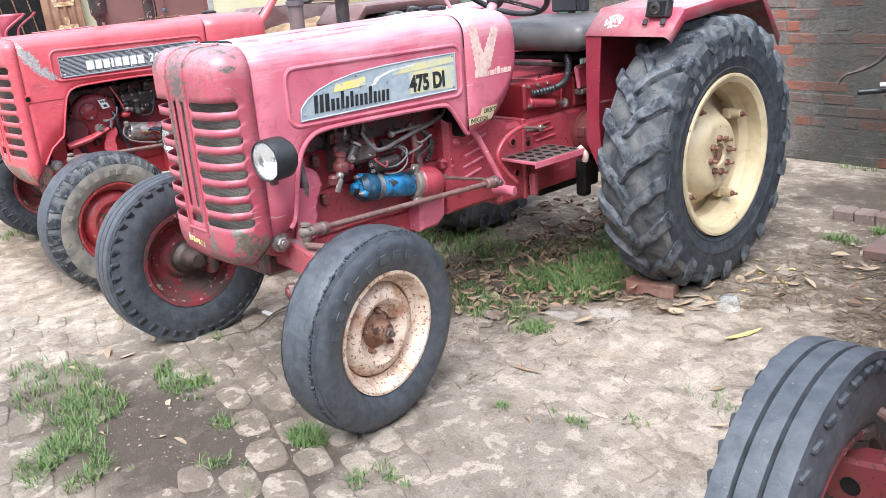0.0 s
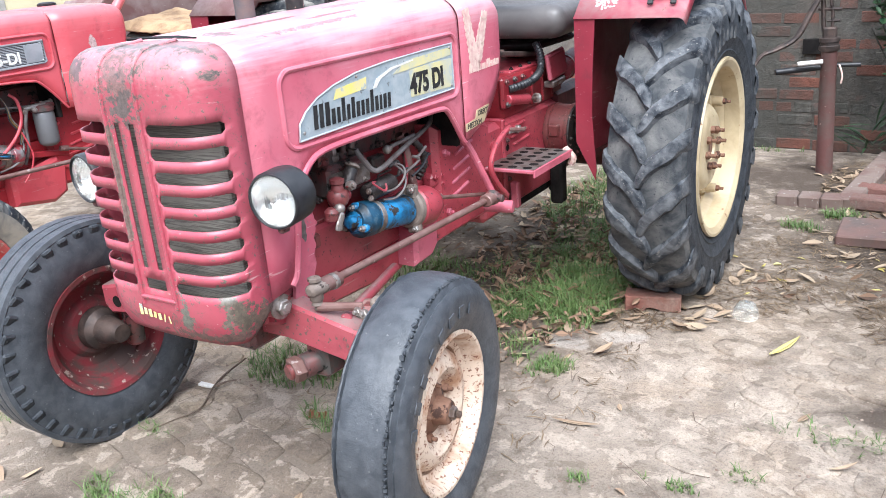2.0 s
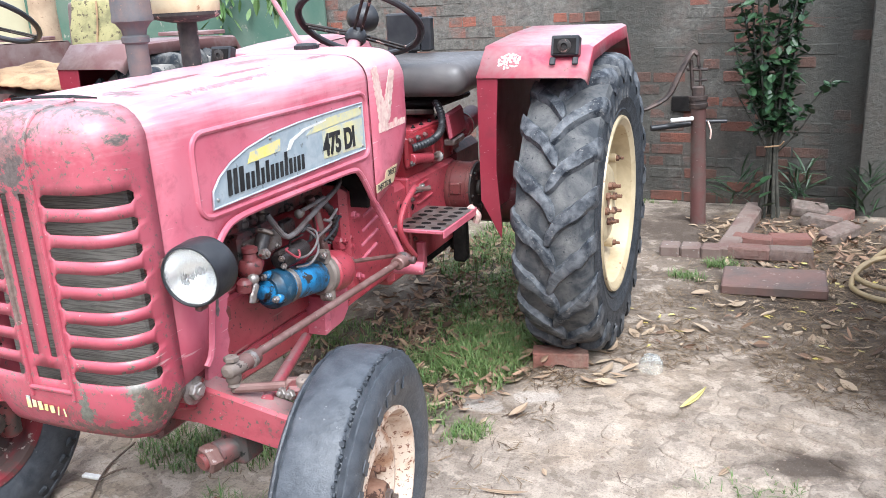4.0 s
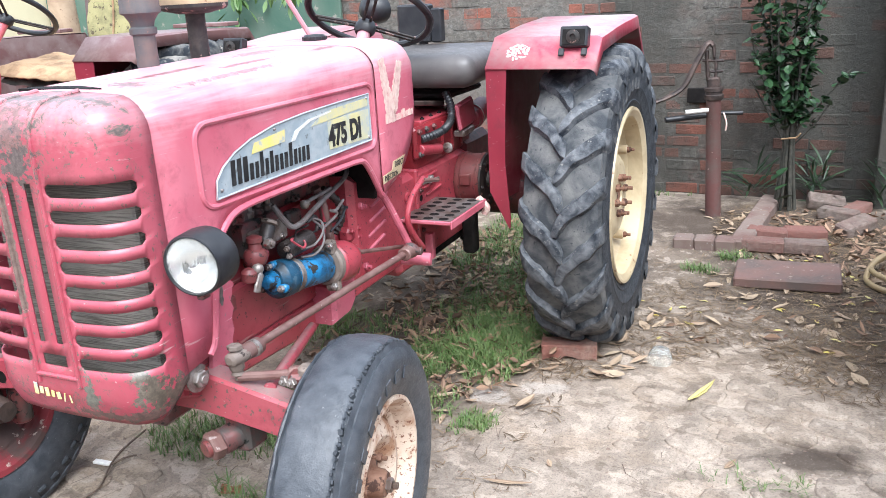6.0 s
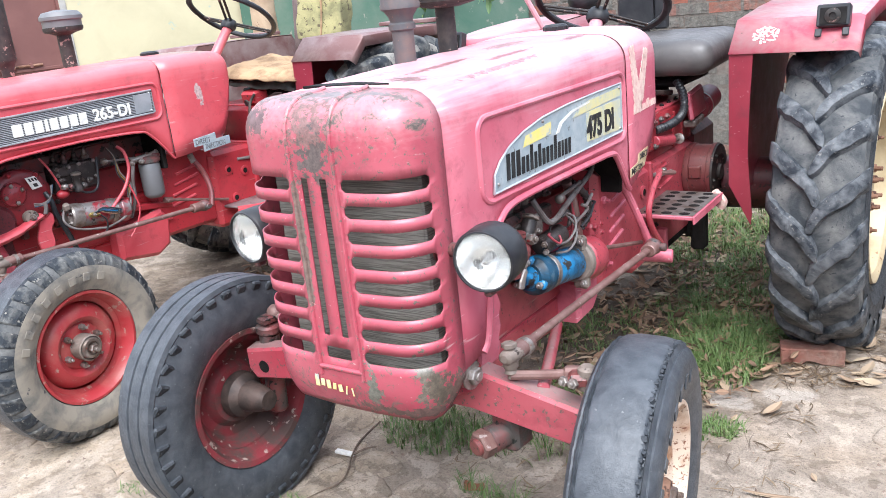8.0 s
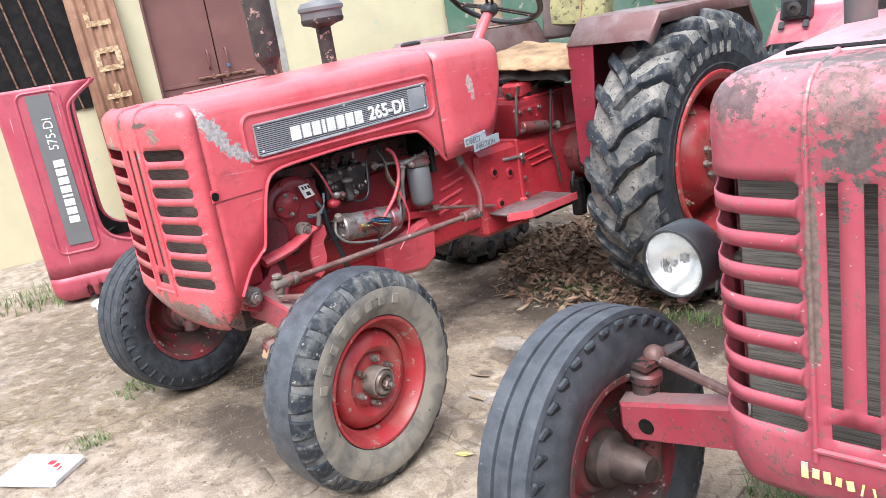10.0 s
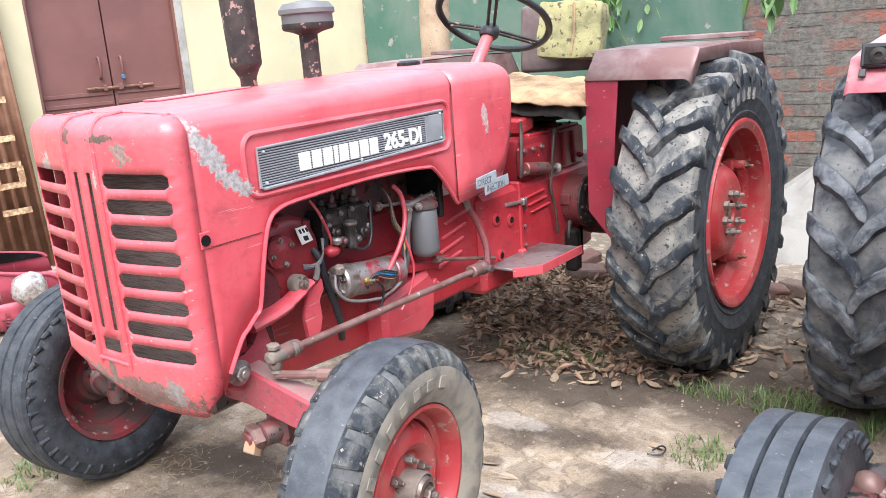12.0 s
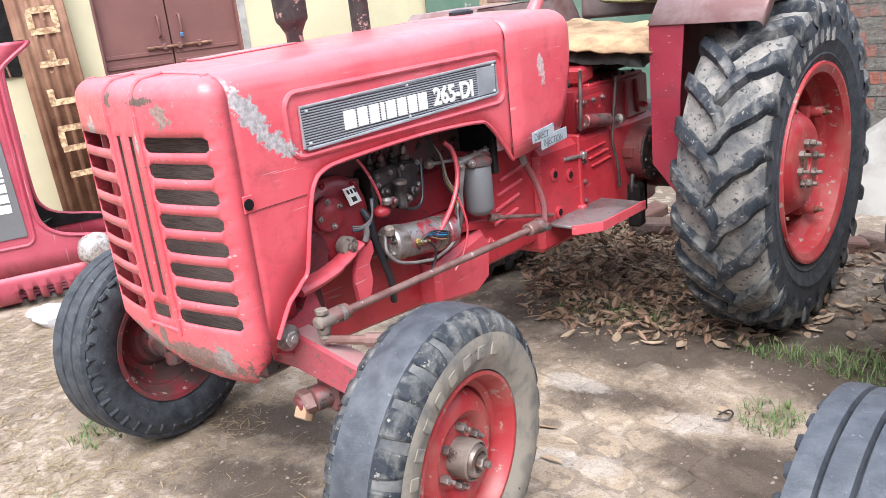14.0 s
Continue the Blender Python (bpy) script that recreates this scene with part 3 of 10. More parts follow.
def earth(name, dust, dust2, trod, soil, rough=0.95, bump_s=0.5, vary=0.0, first=0):
    m, n, l, p = nodes_of(name)
    src = n.new("ShaderNodeNewGeometry").outputs["Position"]
    broad = noise_node(n, l, 1.3, 8, 0.62, src, 0.3)
    mid = noise_node(n, l, 8.0, 10, 0.68, src, 0.5)
    stone = noise_node(n, l, 22.0, 6, 0.6, src, 0.3)
    fine = noise_node(n, l, 120.0, 8, 0.75, src)
    c = mix(n, l, ramp(n, l, broad.outputs[0], 0.34, 0.66), dust, dust2)
    worn = noise_node(n, l, 4.2, 9, 0.6, src, 1.2)
    c = mix(n, l, math_node(n, l, "MULTIPLY", ramp(n, l, worn.outputs[0], 0.50, 0.60), 0.55), c, tuple(min(v * 1.28, 1) for v in dust))
    c = mix(n, l, math_node(n, l, "MULTIPLY", ramp(n, l, worn.outputs[0], 0.38, 0.46, (1, 1, 1, 1), (0, 0, 0, 1)), 0.5), c, tuple(v * 0.7 for v in dust2))
    c = mix(n, l, math_node(n, l, "MULTIPLY", ramp(n, l, noise_node(n, l, 2.6, 7, 0.58, src, 0.2).outputs[0], 0.50, 0.62), 0.42), c, (0.33, 0.245, 0.17))
    brown = patch_mask(n, l, src, [((1.65, 0.35), (0.9, 0.9), 0), ((1.05, 1.25), (0.6, 0.7), 0)], 0.7, 2.8, 0.5)
    c = mix(n, l, math_node(n, l, "MULTIPLY", brown, 0.6), c, (0.25, 0.195, 0.145))
    clay = patch_mask(n, l, src, [((-1.8, -1.3), (1.5, 0.9), 0), ((-3.2, -1.6), (1.2, 1.0), 0)], 0.8, 2.5, 0.5)
    c = mix(n, l, math_node(n, l, "MULTIPLY", clay, 0.75), c, (0.44, 0.34, 0.235))
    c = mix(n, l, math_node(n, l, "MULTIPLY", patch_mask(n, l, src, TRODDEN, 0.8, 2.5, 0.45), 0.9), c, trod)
    c = mix(n, l, math_node(n, l, "MULTIPLY", ramp(n, l, mid.outputs[0], 0.47, 0.72), 0.6), c, tuple(v * 0.55 for v in dust2))
    c = mix(n, l, math_node(n, l, "MULTIPLY", ramp(n, l, mid.outputs[0], 0.28, 0.46, (1, 1, 1, 1), (0, 0, 0, 1)), 0.6), c, tuple(min(v * 1.25, 1) for v in dust))
    if not first:
        joints = patch_mask(n, l, src, [((-0.4, -2.0), (0.75, 0.5), 0), ((0.75, -2.0), (0.9, 0.75), 0), ((-1.5, -1.4), (0.5, 0.5), 0)], 0.5, 3.0, 0.4)
        c = mix(n, l, math_node(n, l, "MULTIPLY", joints, 0.65), c, tuple(v * 0.62 for v in dust2))
    crust = noise_node(n, l, 9.0, 9, 0.62, src, 0.3)
    c = mix(n, l, math_node(n, l, "MULTIPLY", ramp(n, l, crust.outputs[0], 0.545, 0.575), 0.5), c, tuple(min(v * 1.3, 1) for v in dust))
    c = mix(n, l, math_node(n, l, "MULTIPLY", ramp(n, l, crust.outputs[0], 0.40, 0.425, (1, 1, 1, 1), (0, 0, 0, 1)), 0.5), c, tuple(v * 0.8 for v in trod))
    c = mix(n, l, math_node(n, l, "MULTIPLY", patch_mask(n, l, src, SOIL_AND_SHADE[first:], 1.0, 4.0, 0.4), 0.85), c, soil)
    pale = patch_mask(n, l, src, [((-1.75, -1.41), (0.10, 0.05), 10), ((-1.62, -1.39), (0.07, 0.06), 40), ((-2.0, -0.95), (0.14, 0.06), 0), ((-1.5, -1.0), (0.12, 0.07), 20), ((0.62, -0.62), (0.10, 0.05), 20), ((0.45, -0.75), (0.08, 0.05), 0)], 0.6, 12.0, 0.14)
    c = mix(n, l, math_node(n, l, "MULTIPLY", pale, 0.5), c, (0.52, 0.47, 0.42))
    dark_patch = patch_mask(n, l, src, [((-1.41, -1.21), (0.10, 0.05), -14), ((-1.32, -1.32), (0.10, 0.05), -14), ((-1.20, -1.22), (0.10, 0.05), -14), ((-1.9, -1.25), (0.05, 0.03), 0), ((-1.55, -1.62), (0.12, 0.04), -14)], 0.5, 9.0, 0.2)
    c = mix(n, l, math_node(n, l, "MULTIPLY", dark_patch, 0.7), c, (0.14, 0.105, 0.08))
    c = mix(n, l, math_node(n, l, "MULTIPLY", ramp(n, l, stone.outputs[0], 0.54, 0.72), 0.45), c, tuple(v * 0.5 for v in trod))
    c = mix(n, l, math_node(n, l, "MULTIPLY", ramp(n, l, fine.outputs[0], 0.5, 0.72), 0.75), c, tuple(v * 0.2 for v in dust2))
    c = mix(n, l, math_node(n, l, "MULTIPLY", ramp(n, l, fine.outputs[0], 0.28, 0.42, (1, 1, 1, 1), (0, 0, 0, 1)), 0.4), c, tuple(min(v * 1.3, 1) for v in dust))
    if vary:
        hsv = n.new("ShaderNodeHueSaturation")
        l.new(c, hsv.inputs["Color"])
        l.new(math_node(n, l, "ADD", math_node(n, l, "MULTIPLY", n.new("ShaderNodeObjectInfo").outputs["Random"], vary), 1 - vary / 2), hsv.inputs["Value"])
        c = hsv.outputs[0]
    l.new(c, p.inputs["Base Color"])
    p.inputs["Roughness"].default_value = rough
    hb = n.new("ShaderNodeMix")
    hb.data_type = "FLOAT"
    hb.inputs[0].default_value = 0.45
    l.new(mid.outputs[0], hb.inputs[2])
    l.new(fine.outputs[0], hb.inputs[3])
    bump(n, l, p, hb.outputs[0], bump_s, 0.02)
    return m


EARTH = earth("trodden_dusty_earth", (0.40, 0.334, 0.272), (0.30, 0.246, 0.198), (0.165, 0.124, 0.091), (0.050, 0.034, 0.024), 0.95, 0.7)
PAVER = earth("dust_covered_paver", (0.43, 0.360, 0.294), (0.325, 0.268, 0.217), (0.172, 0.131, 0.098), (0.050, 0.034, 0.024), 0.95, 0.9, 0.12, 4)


def ground_height(x, y):
    if not (-9 < x < 6 and -7 < y < 4):
        return -0.004
    p = Vector((x, y, 0))
    return -0.0005 + 0.009 * noise.noise(p * 0.9) + 0.0055 * noise.noise(p * 4.0) + 0.0025 * noise.noise(p * 15.0)


def ground():
    xs = [-600, -80, -20, -9.0] + list(np.arange(-7.2, 3.6, 0.032)) + [4.5, 6.5, 20, 80, 600]
    ys = [-600, -80, -20, -8.0] + list(np.arange(-4.2, 3.0, 0.032)) + [4.0, 6.0, 20, 80, 600]
    verts = [(x, y, ground_height(x, y)) for y in ys for x in xs]
    w = len(xs)
    faces = [(j * w + i, j * w + i + 1, (j + 1) * w + i + 1, (j + 1) * w + i) for j in range(len(ys) - 1) for i in range(w - 1)]
    me = bpy.data.meshes.new("ground")
    me.from_pydata(verts, [], faces)
    me.polygons.foreach_set("use_smooth", [True] * len(me.polygons))
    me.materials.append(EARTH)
    return tagged(new("ground", me), "dusty trodden earth yard with half-buried brick paving", "ground", kind="structure")


GROUND = ground()


def brick_surface(name, brick, brick2, cement, at=0.5, soft=0.08, random=0.35, island=False, wall_shade=1.0):
    """Old brick, smeared over with cement."""
    m, n, l, p = nodes_of(name)
    src = n.new("ShaderNodeNewGeometry")
    pos = src.outputs["Position"]
    if island:
        rnd = src.outputs["Random Per Island"]
    else:
        rnd = n.new("ShaderNodeObjectInfo").outputs["Random"]
    a = noise_node(n, l, 2.2, 8, 0.65, pos, 0.5)
    b = noise_node(n, l, 9.0, 10, 0.72, pos, 0.8)
    f = noise_node(n, l, 80.0, 6, 0.7, pos)
    c = mix(n, l, rnd, brick, brick2)
    g = noise_node(n, l, 30.0, 8, 0.7, pos, 0.4)
    cem = mix(n, l, ramp(n, l, g.outputs[0], 0.35, 0.65), tuple(v * 1.35 for v in cement), tuple(v * 0.6 for v in cement))
    # broad shade along the wall, put into the colour as dark patches
    dark_patch = patch_mask(n, l, src.outputs["Position"], [((1.7, 2.6), (1.05, 9), 0), ((2.9, 2.6), (0.8, 9), 0), ((0.2, 2.6), (0.35, 9), 0)], 0.9, 2.2, 0.5)
    # a narrow upright shadow, painted as a darker band
    shade_band = patch_mask(n, l, src.outputs["Position"], [((1.6, 2.6), (0.11, 9), 0)], 0.25, 3.0, 0.6)
    s = math_node(n, l, "ADD", math_node(n, l, "MULTIPLY", a.outputs[0], 0.55), math_node(n, l, "MULTIPLY", b.outputs[0], 0.45))
    s = math_node(n, l, "ADD", s, math_node(n, l, "MULTIPLY", math_node(n, l, "SUBTRACT", rnd, 0.5), random))
    c = mix(n, l, ramp(n, l, s, at - soft, at + soft), c, cem)
    c = mix(n, l, math_node(n, l, "MULTIPLY", ramp(n, l, f.outputs[0], 0.5, 0.75), 0.4), c, tuple(v * 0.4 for v in cement))
    c = mix(n, l, math_node(n, l, "MULTIPLY", dark_patch, 0.75 * wall_shade), c, (0.036, 0.037, 0.031))
    c = mix(n, l, math_node(n, l, "MULTIPLY", shade_band, 0.7 * wall_shade), c, (0.022, 0.023, 0.02))
    l.new(c, p.inputs["Base Color"])
    p.inputs["Roughness"].default_value = 0.92
    bump(n, l, p, g.outputs[0], 0.9, 0.015)
    return m


CEMENT_COL = (0.145, 0.134, 0.117)
BRICK = brick_surface("cement_smeared_brick", (0.29, 0.098, 0.064), (0.19, 0.11, 0.094), CEMENT_COL, 0.50, 0.06, 0.25)
BRICK_FAR = brick_surface("cement_smeared_brickwork", (0.29, 0.098, 0.064), (0.19, 0.11, 0.094), CEMENT_COL, 0.44, 0.075, 0.25, True)
BRICK_LOOSE = brick_surface("loose_brick", (0.20, 0.085, 0.068), (0.13, 0.085, 0.072), (0.17, 0.138, 0.118), 0.52, 0.12, 0.25, False, 0.0)
BRICK_RED = brick_surface("chipped_red_brick", (0.33, 0.135, 0.10), (0.29, 0.125, 0.095), (0.34, 0.25, 0.2), 0.56, 0.1, 0.2, False, 0.0)
MORTAR = brick_surface("grey_mortar", (0.175, 0.128, 0.105), (0.165, 0.13, 0.108), (0.158, 0.148, 0.131), 0.45, 0.1, 0.0)
GREEN = plain("peeling_green_wall_paint", (0.06, 0.135, 0.098), 0.8, 0, (0.12, 0.175, 0.135), 2.4, 0.38, 0.66, chip=(0.28, 0.27, 0.23), chip_scale=7, chip_at=0.6, bumps=0.5, bump_scale=20, space="World")
YELLOW_WALL = plain("pale_yellow_limewash", (0.53, 0.475, 0.315), 0.9, 0, (0.45, 0.40, 0.265), 2.0, 0.4, 0.7, chip=(0.36, 0.42, 0.36), chip_scale=6, chip_at=0.66, bumps=0.25, bump_scale=30, space="World")
MAROON = plain("maroon_door_paint", (0.15, 0.062, 0.054), 0.55, 0, (0.175, 0.075, 0.064), 3, chip=(0.45, 0.38, 0.34), chip_scale=11, chip_at=0.74, bumps=0.08)
CEMENT = plain("bare_cement", (0.37, 0.35, 0.325), 0.9, 0, (0.26, 0.245, 0.225), 6, bumps=0.5)


def brick_mesh(w, h, d):
    bm = box(B(), (0, 0, 0), (w, d, h), 0.006)
    rnd = random.Random(int(w * 1000))
    for v in bm.verts:
        v.co += Vector((rnd.uniform(-1, 1), rnd.uniform(-0.5, 0.5), rnd.uniform(-1, 1))) * 0.0025
    me = bpy.data.meshes.new("brick")
    bm.to_mesh(me)
    bm.free()
    me.materials.append(BRICK)
    return me


def brick_wall(name, label, x0, x1, height, y, near):
    """A wall along x whose bricks stand a little proud of the mortar; those in the stretch near are single pieces."""
    bm = box(B(), ((x0 + x1) / 2, y + 0.115, height / 2), (x1 - x0, 0.23, height), 0)
    wall = solo(name, bm, MORTAR, label, "wall", kind="structure")
    whole, half = brick_mesh(0.226, 0.072, 0.03), brick_mesh(0.108, 0.072, 0.03)
    rnd = random.Random(3)
    far_v, far_f = [], []
    rows = int(height / 0.0855)
    for j in range(rows):
        z = 0.04 + 0.0855 * j
        x = x0 + (0.0 if j % 2 else -0.06)
        header = j % 4 == 3
        while x < x1 - 0.12:
            w = 0.108 if header else 0.226
            cx = x + w / 2
            px = (cx + rnd.uniform(-0.003, 0.003), y + 0.0122 + rnd.uniform(-0.003, 0.0025), z + rnd.uniform(-0.003, 0.003))
            buried = noise.noise(Vector((cx * 1.6, z * 2.4, 5))) + 0.8 * noise.noise(Vector((cx * 5, z * 8, 1))) + rnd.uniform(-0.25, 0.25) > 0.10
            if buried and near[0] - 1 < cx:
                pass      # plastered over with cement
            elif near[0] < cx < near[1] and z < near[2]:
                ob = new("brick", half if header else whole)
                ob.parent = wall
                ob.matrix_local = pose(*px, rnd.uniform(-0.8, 0.8), rnd.uniform(-0.6, 0.6), rnd.uniform(-0.8, 0.8))
            elif cx > x0 + 0.12:
                k = len(far_v)
                a, b, c = w / 2, 0.015, 0.036
                far_v += [(px[0] + sx * a, px[1] + sy * b, px[2] + sz * c) for sx in (-1, 1) for sy in (-1, 1) for sz in (-1, 1)]
                far_f += [(k, k + 1, k + 5, k + 4), (k, k + 1, k + 3, k + 2), (k + 4, k + 5, k + 7, k + 6), (k + 1, k + 3, k + 7, k + 5), (k, k + 2, k + 6, k + 4)]
            x += w + 0.0115
    me = bpy.data.meshes.new("brickwork")
    me.from_pydata(far_v, [], far_f)
    me.materials.append(BRICK_FAR)
    ob = new("brickwork", me)
    ob.parent = wall
    ob["kind"] = "stuff"
    return wall


def yellow_wall():
    m = pose(-5.83, 2.62, 0, 0, 0, -107.5)      # along the wall from the corner; y points into the yard
    bm = B()
    for a, b, z0, z1 in ((-0.3, 1.79, 0, 2.6), (2.92, 8.0, 0, 2.6), (1.79, 2.92, 2.15, 2.6)):
        box(bm, ((a + b) / 2, -0.12, (z0 + z1) / 2), (b - a, 0.24, z1 - z0), 0.003)
    wall = solo("wall_west", bm, YELLOW_WALL, "pale yellow limewashed wall with stains", "wall", kind="structure", m=m)
    part("trim", box(B(), (1.76, 0.004, 1.08), (0.06, 0.012, 2.16), 0.003), CEMENT, wall, "bare cement strip beside the door")
    door = thing("door_1", m @ pose(-0.06, 0, 0), "closed maroon two-leaf metal door with a bolt and handles", "door", kind="structure")
    for a, b in ((1.865, 2.41), (2.42, 2.965)):
        leaf = part("door_leaf", box(B(), ((a + b) / 2, -0.09, 1.06), (b - a, 0.035, 2.1), 0.004), MAROON, door)
        for z0, z1 in ((0.10, 1.16), (1.24, 2.06)):
            for zz in (z0, z1):
                part("leaf_rib", box(B(), ((a + b) / 2, -0.068, zz), (b - a - 0.03, 0.012, 0.03), 0.003), MAROON, leaf)
        x = 2.33 if a < 2.2 else 2.50
        part("door_handle", tube(B(), [(x, -0.072, 1.52), (x, -0.03, 1.50), (x, -0.03, 1.38), (x, -0.072, 1.36)], 0.010, 8), MAROON, leaf)
    # dark backing added to block light through the gap between the leaves
    part("door_stop", box(B(), (2.415, -0.118, 1.06), (1.1, 0.012, 2.1), 0), DARK, door)
    part("door_bolt", cyl(B(), (2.10, -0.05, 1.28), (2.62, -0.05, 1.28), 0.012), RUST, door)
    for x in (2.2, 2.36, 2.48):
        part("bolt_guide", box(B(), (x, -0.058, 1.28), (0.035, 0.04, 0.05), 0.006), MAROON, door)
    part("padlock", box(B(), (2.335, -0.02, 1.36), (0.03, 0.02, 0.036), 0.006), plain("blue_padlock", (0.1, 0.2, 0.36), 0.4, 0.4), door, "small blue padlock")
    for x in (1.855, 2.975):
        part("door_frame", box(B(), (x, -0.05, 1.075), (0.03, 0.09, 2.15), 0.003), MAROON, door)
    # a barred window further along
    win = thing("window_1", m, "dark barred window in the yellow wall", "window", kind="structure")
    part("window_frame", box(B(), (4.0, 0.006, 1.75), (1.0, 0.03, 1.1), 0.004), DARK, win)
    for k in range(7):
        part("window_bar", cyl(B(), (3.58 + 0.14 * k, 0.035, 1.2), (3.73 + 0.14 * k, 0.035, 2.3), 0.008, seg=8), RUST, win)
    return wall


def letter_board():
    """A corrugated brown sheet with worn painted letters, leaning by the door."""
    brown = plain("weathered_brown_sheet", (0.16, 0.07, 0.038), 0.7, 0, (0.24, 0.125, 0.072), 5, 0.4, 0.65, chip=(0.4, 0.25, 0.15), chip_at=0.64, bumps=0.25)
    faded = plain("faded_yellow_lettering", (0.55, 0.41, 0.24), 0.8, 0, (0.27, 0.15, 0.08), 30, 0.40, 0.56, bumps=0)
    m = pose(-6.58, -0.57, 0, 0, 0, 72) @ pose(0, 0, 0, -5, -1.5, 0)
    th = thing("ribbed_board", m, "ribbed brown metal sheet with worn yellow lettering, leaning by the door", "board")
    prof = []
    for k in range(5):
        x = -0.2 + 0.08 * k
        prof += [(x, 0.0), (x + 0.045, 0.0), (x + 0.052, -0.018), (x + 0.073, -0.018)]
    bm = B()
    lo, hi = [bm.verts.new((x, y, 0)) for x, y in prof], [bm.verts.new((x, y, 2.6)) for x, y in prof]
    bridge(bm, lo, hi, False)
    solidify(part("sheet", bm, brown, th, "", 20), 0.004)
    for z, kind in ((0.45, "I"), (0.72, "O"), (0.99, "L"), (1.27, "T"), (1.58, "O"), (1.88, "L"), (2.16, "I"), (2.4, "O")):
        bm = B()
        if kind == "O":
            for dx, dz, w, h in ((0, 0.075, 0.2, 0.045), (0, -0.075, 0.2, 0.045), (0.085, 0, 0.045, 0.12), (-0.085, 0, 0.045, 0.12)):
                box(bm, (0.02 + dx, -0.0215, z + dz), (w, 0.002, h), 0)
        else:
            box(bm, (0.02, -0.0215, z), (0.2, 0.002, 0.045), 0)
            if kind in "LT":
                box(bm, (-0.06 if kind == "L" else 0.02, -0.0215, z + 0.055), (0.045, 0.002, 0.09), 0)
        part("painted_shape", bm, faded, th)
    return th


brick_wall("wall_north", "old brick wall smeared with grey cement", -6.2, 6.0, 2.0, 2.62, (-0.5, 2.3, 1.55))
solo("wall_render_1", box(B(), (-4.03, 2.585, 0.95), (3.5, 0.03, 1.9), 0.004), GREEN, "green painted wall patch with peeling paint", "wall", kind="structure")
bm = box(B(), (2.0, 2.54, 1.0), (0.50, 0.14, 2.0), 0.006)
solo("wall_pier_1", bm, MORTAR, "cement-smeared pier of the brick wall", "wall", kind="structure")
yellow_wall()
# two unseen walls, added only for what the paint reflects
solo("wall_south", box(B(), (-1, -11, 1.2), (22, 0.25, 2.4), 0), MORTAR, "plain grey wall added out of view to close the yard", "wall", kind="structure")
solo("wall_east", box(B(), (8.5, -4, 1.2), (0.25, 14, 2.4), 0), MORTAR, "plain grey wall added out of view to close the yard", "wall", kind="structure")
letter_board()


# ---- tractors: forward is -y, their left side is +x, the rear axle stands over the origin ----
HW = 0.258          # half the bonnet's width
SHOULDER = 0.08     # rounding of the bonnet's upper edge


def on_left(y, z, x=HW):
    """The matrix that lays lettering on the left flank, to be read from there."""
    return Matrix(((0, 0, 1, x), (1, 0, 0, y), (0, 1, 0, z), (0, 0, 0, 1)))


class Nose:
    """The plan of a grille shell and how its slots are cut; lengths run along the shell from its middle."""

    def __init__(self, plan, shoulder, tops, slot, bank, middle, rib, lip):
        self.plan = [Vector((x, y, 0)) for x, y in plan]
        self.shoulder, self.tops, self.slot, self.bank, self.middle, self.rib, self.lip = shoulder, tops, slot, bank, middle, rib, lip
        self.run = [0.0]
        for a, b in zip(self.plan, self.plan[1:]):
            self.run.append(self.run[-1] + (b - a).length)
        self.back = plan[-1][1]

    def at(self, s, z):
        side = 1 if s >= 0 else -1
        d = min(abs(s), self.run[-1] - 1e-6)
        k = max(i for i in range(len(self.run) - 1) if self.run[i] <= d)
        f = (d - self.run[k]) / (self.run[k + 1] - self.run[k])
        p = self.plan[k].lerp(self.plan[k + 1], f)
        a, b = self.plan[max(k - 1, 0)], self.plan[min(k + 2, len(self.plan) - 1)]
        tang = (b - a).normalized()
        if d < 0.01:
            tang = Vector((1, 0, 0))
        inward = Vector((-tang.y, tang.x, 0))
        base = 1.315 - self.shoulder
        inset = self.shoulder - math.sqrt(max(self.shoulder ** 2 - max(z - base, 0) ** 2, 0))
        if z < 0.665:
            inset += 0.024 * ((0.665 - z) / 0.09) ** 2
        p = p + inward * inset
        return Vector((side * p.x, p.y, z))


def rounded_plan(flat, front, bow, turn, depth, back):
    """Half the plan of a nose: a slightly bowed front, a rounded corner, a straight flank."""
    pts = [(flat * k / 8, front + bow * (k / 8) ** 2) for k in range(9)]
    for k in range(1, 11):
        a = math.pi / 2 * k / 10
        pts.append((flat + (HW - flat) * math.sin(a), turn - depth * math.cos(a)))
    return pts + [(HW, 0.6 * turn + 0.4 * back), (HW, back)]


def round_lip(s):
    return 0.572 + 0.075 * min(max((abs(s) - 0.275) / 0.085, 0), 1) ** 1.5


def bent_lip(s):
    """The lower edge of the second tractor's nose hangs lower on its left side."""
    return float(np.interp(s, (-0.30, -0.24, -0.15, -0.05, 0.03, 0.14, 0.22, 0.25, 0.31), (0.66, 0.655, 0.64, 0.605, 0.56, 0.537, 0.54, 0.565, 0.612))) + 0.006 * noise.noise(Vector((s * 40, 0, 3)))


NOSE_A = Nose(rounded_plan(0.158, -2.215, 0.008, -2.115, 0.092, -2.06), SHOULDER, [1.145 - 0.0575 * k for k in range(8)], 0.0295, (0.078, 0.302), (0.018, 0.038), 0.0655, round_lip)
NOSE_B = Nose(rounded_plan(0.220, -2.213, 0.036, -2.137, 0.040, -2.115), 0.05, [1.182 - 0.0627 * k for k in range(8)], 0.037, (0.068, 0.246), (0.016, 0.031), 0.0545, bent_lip)


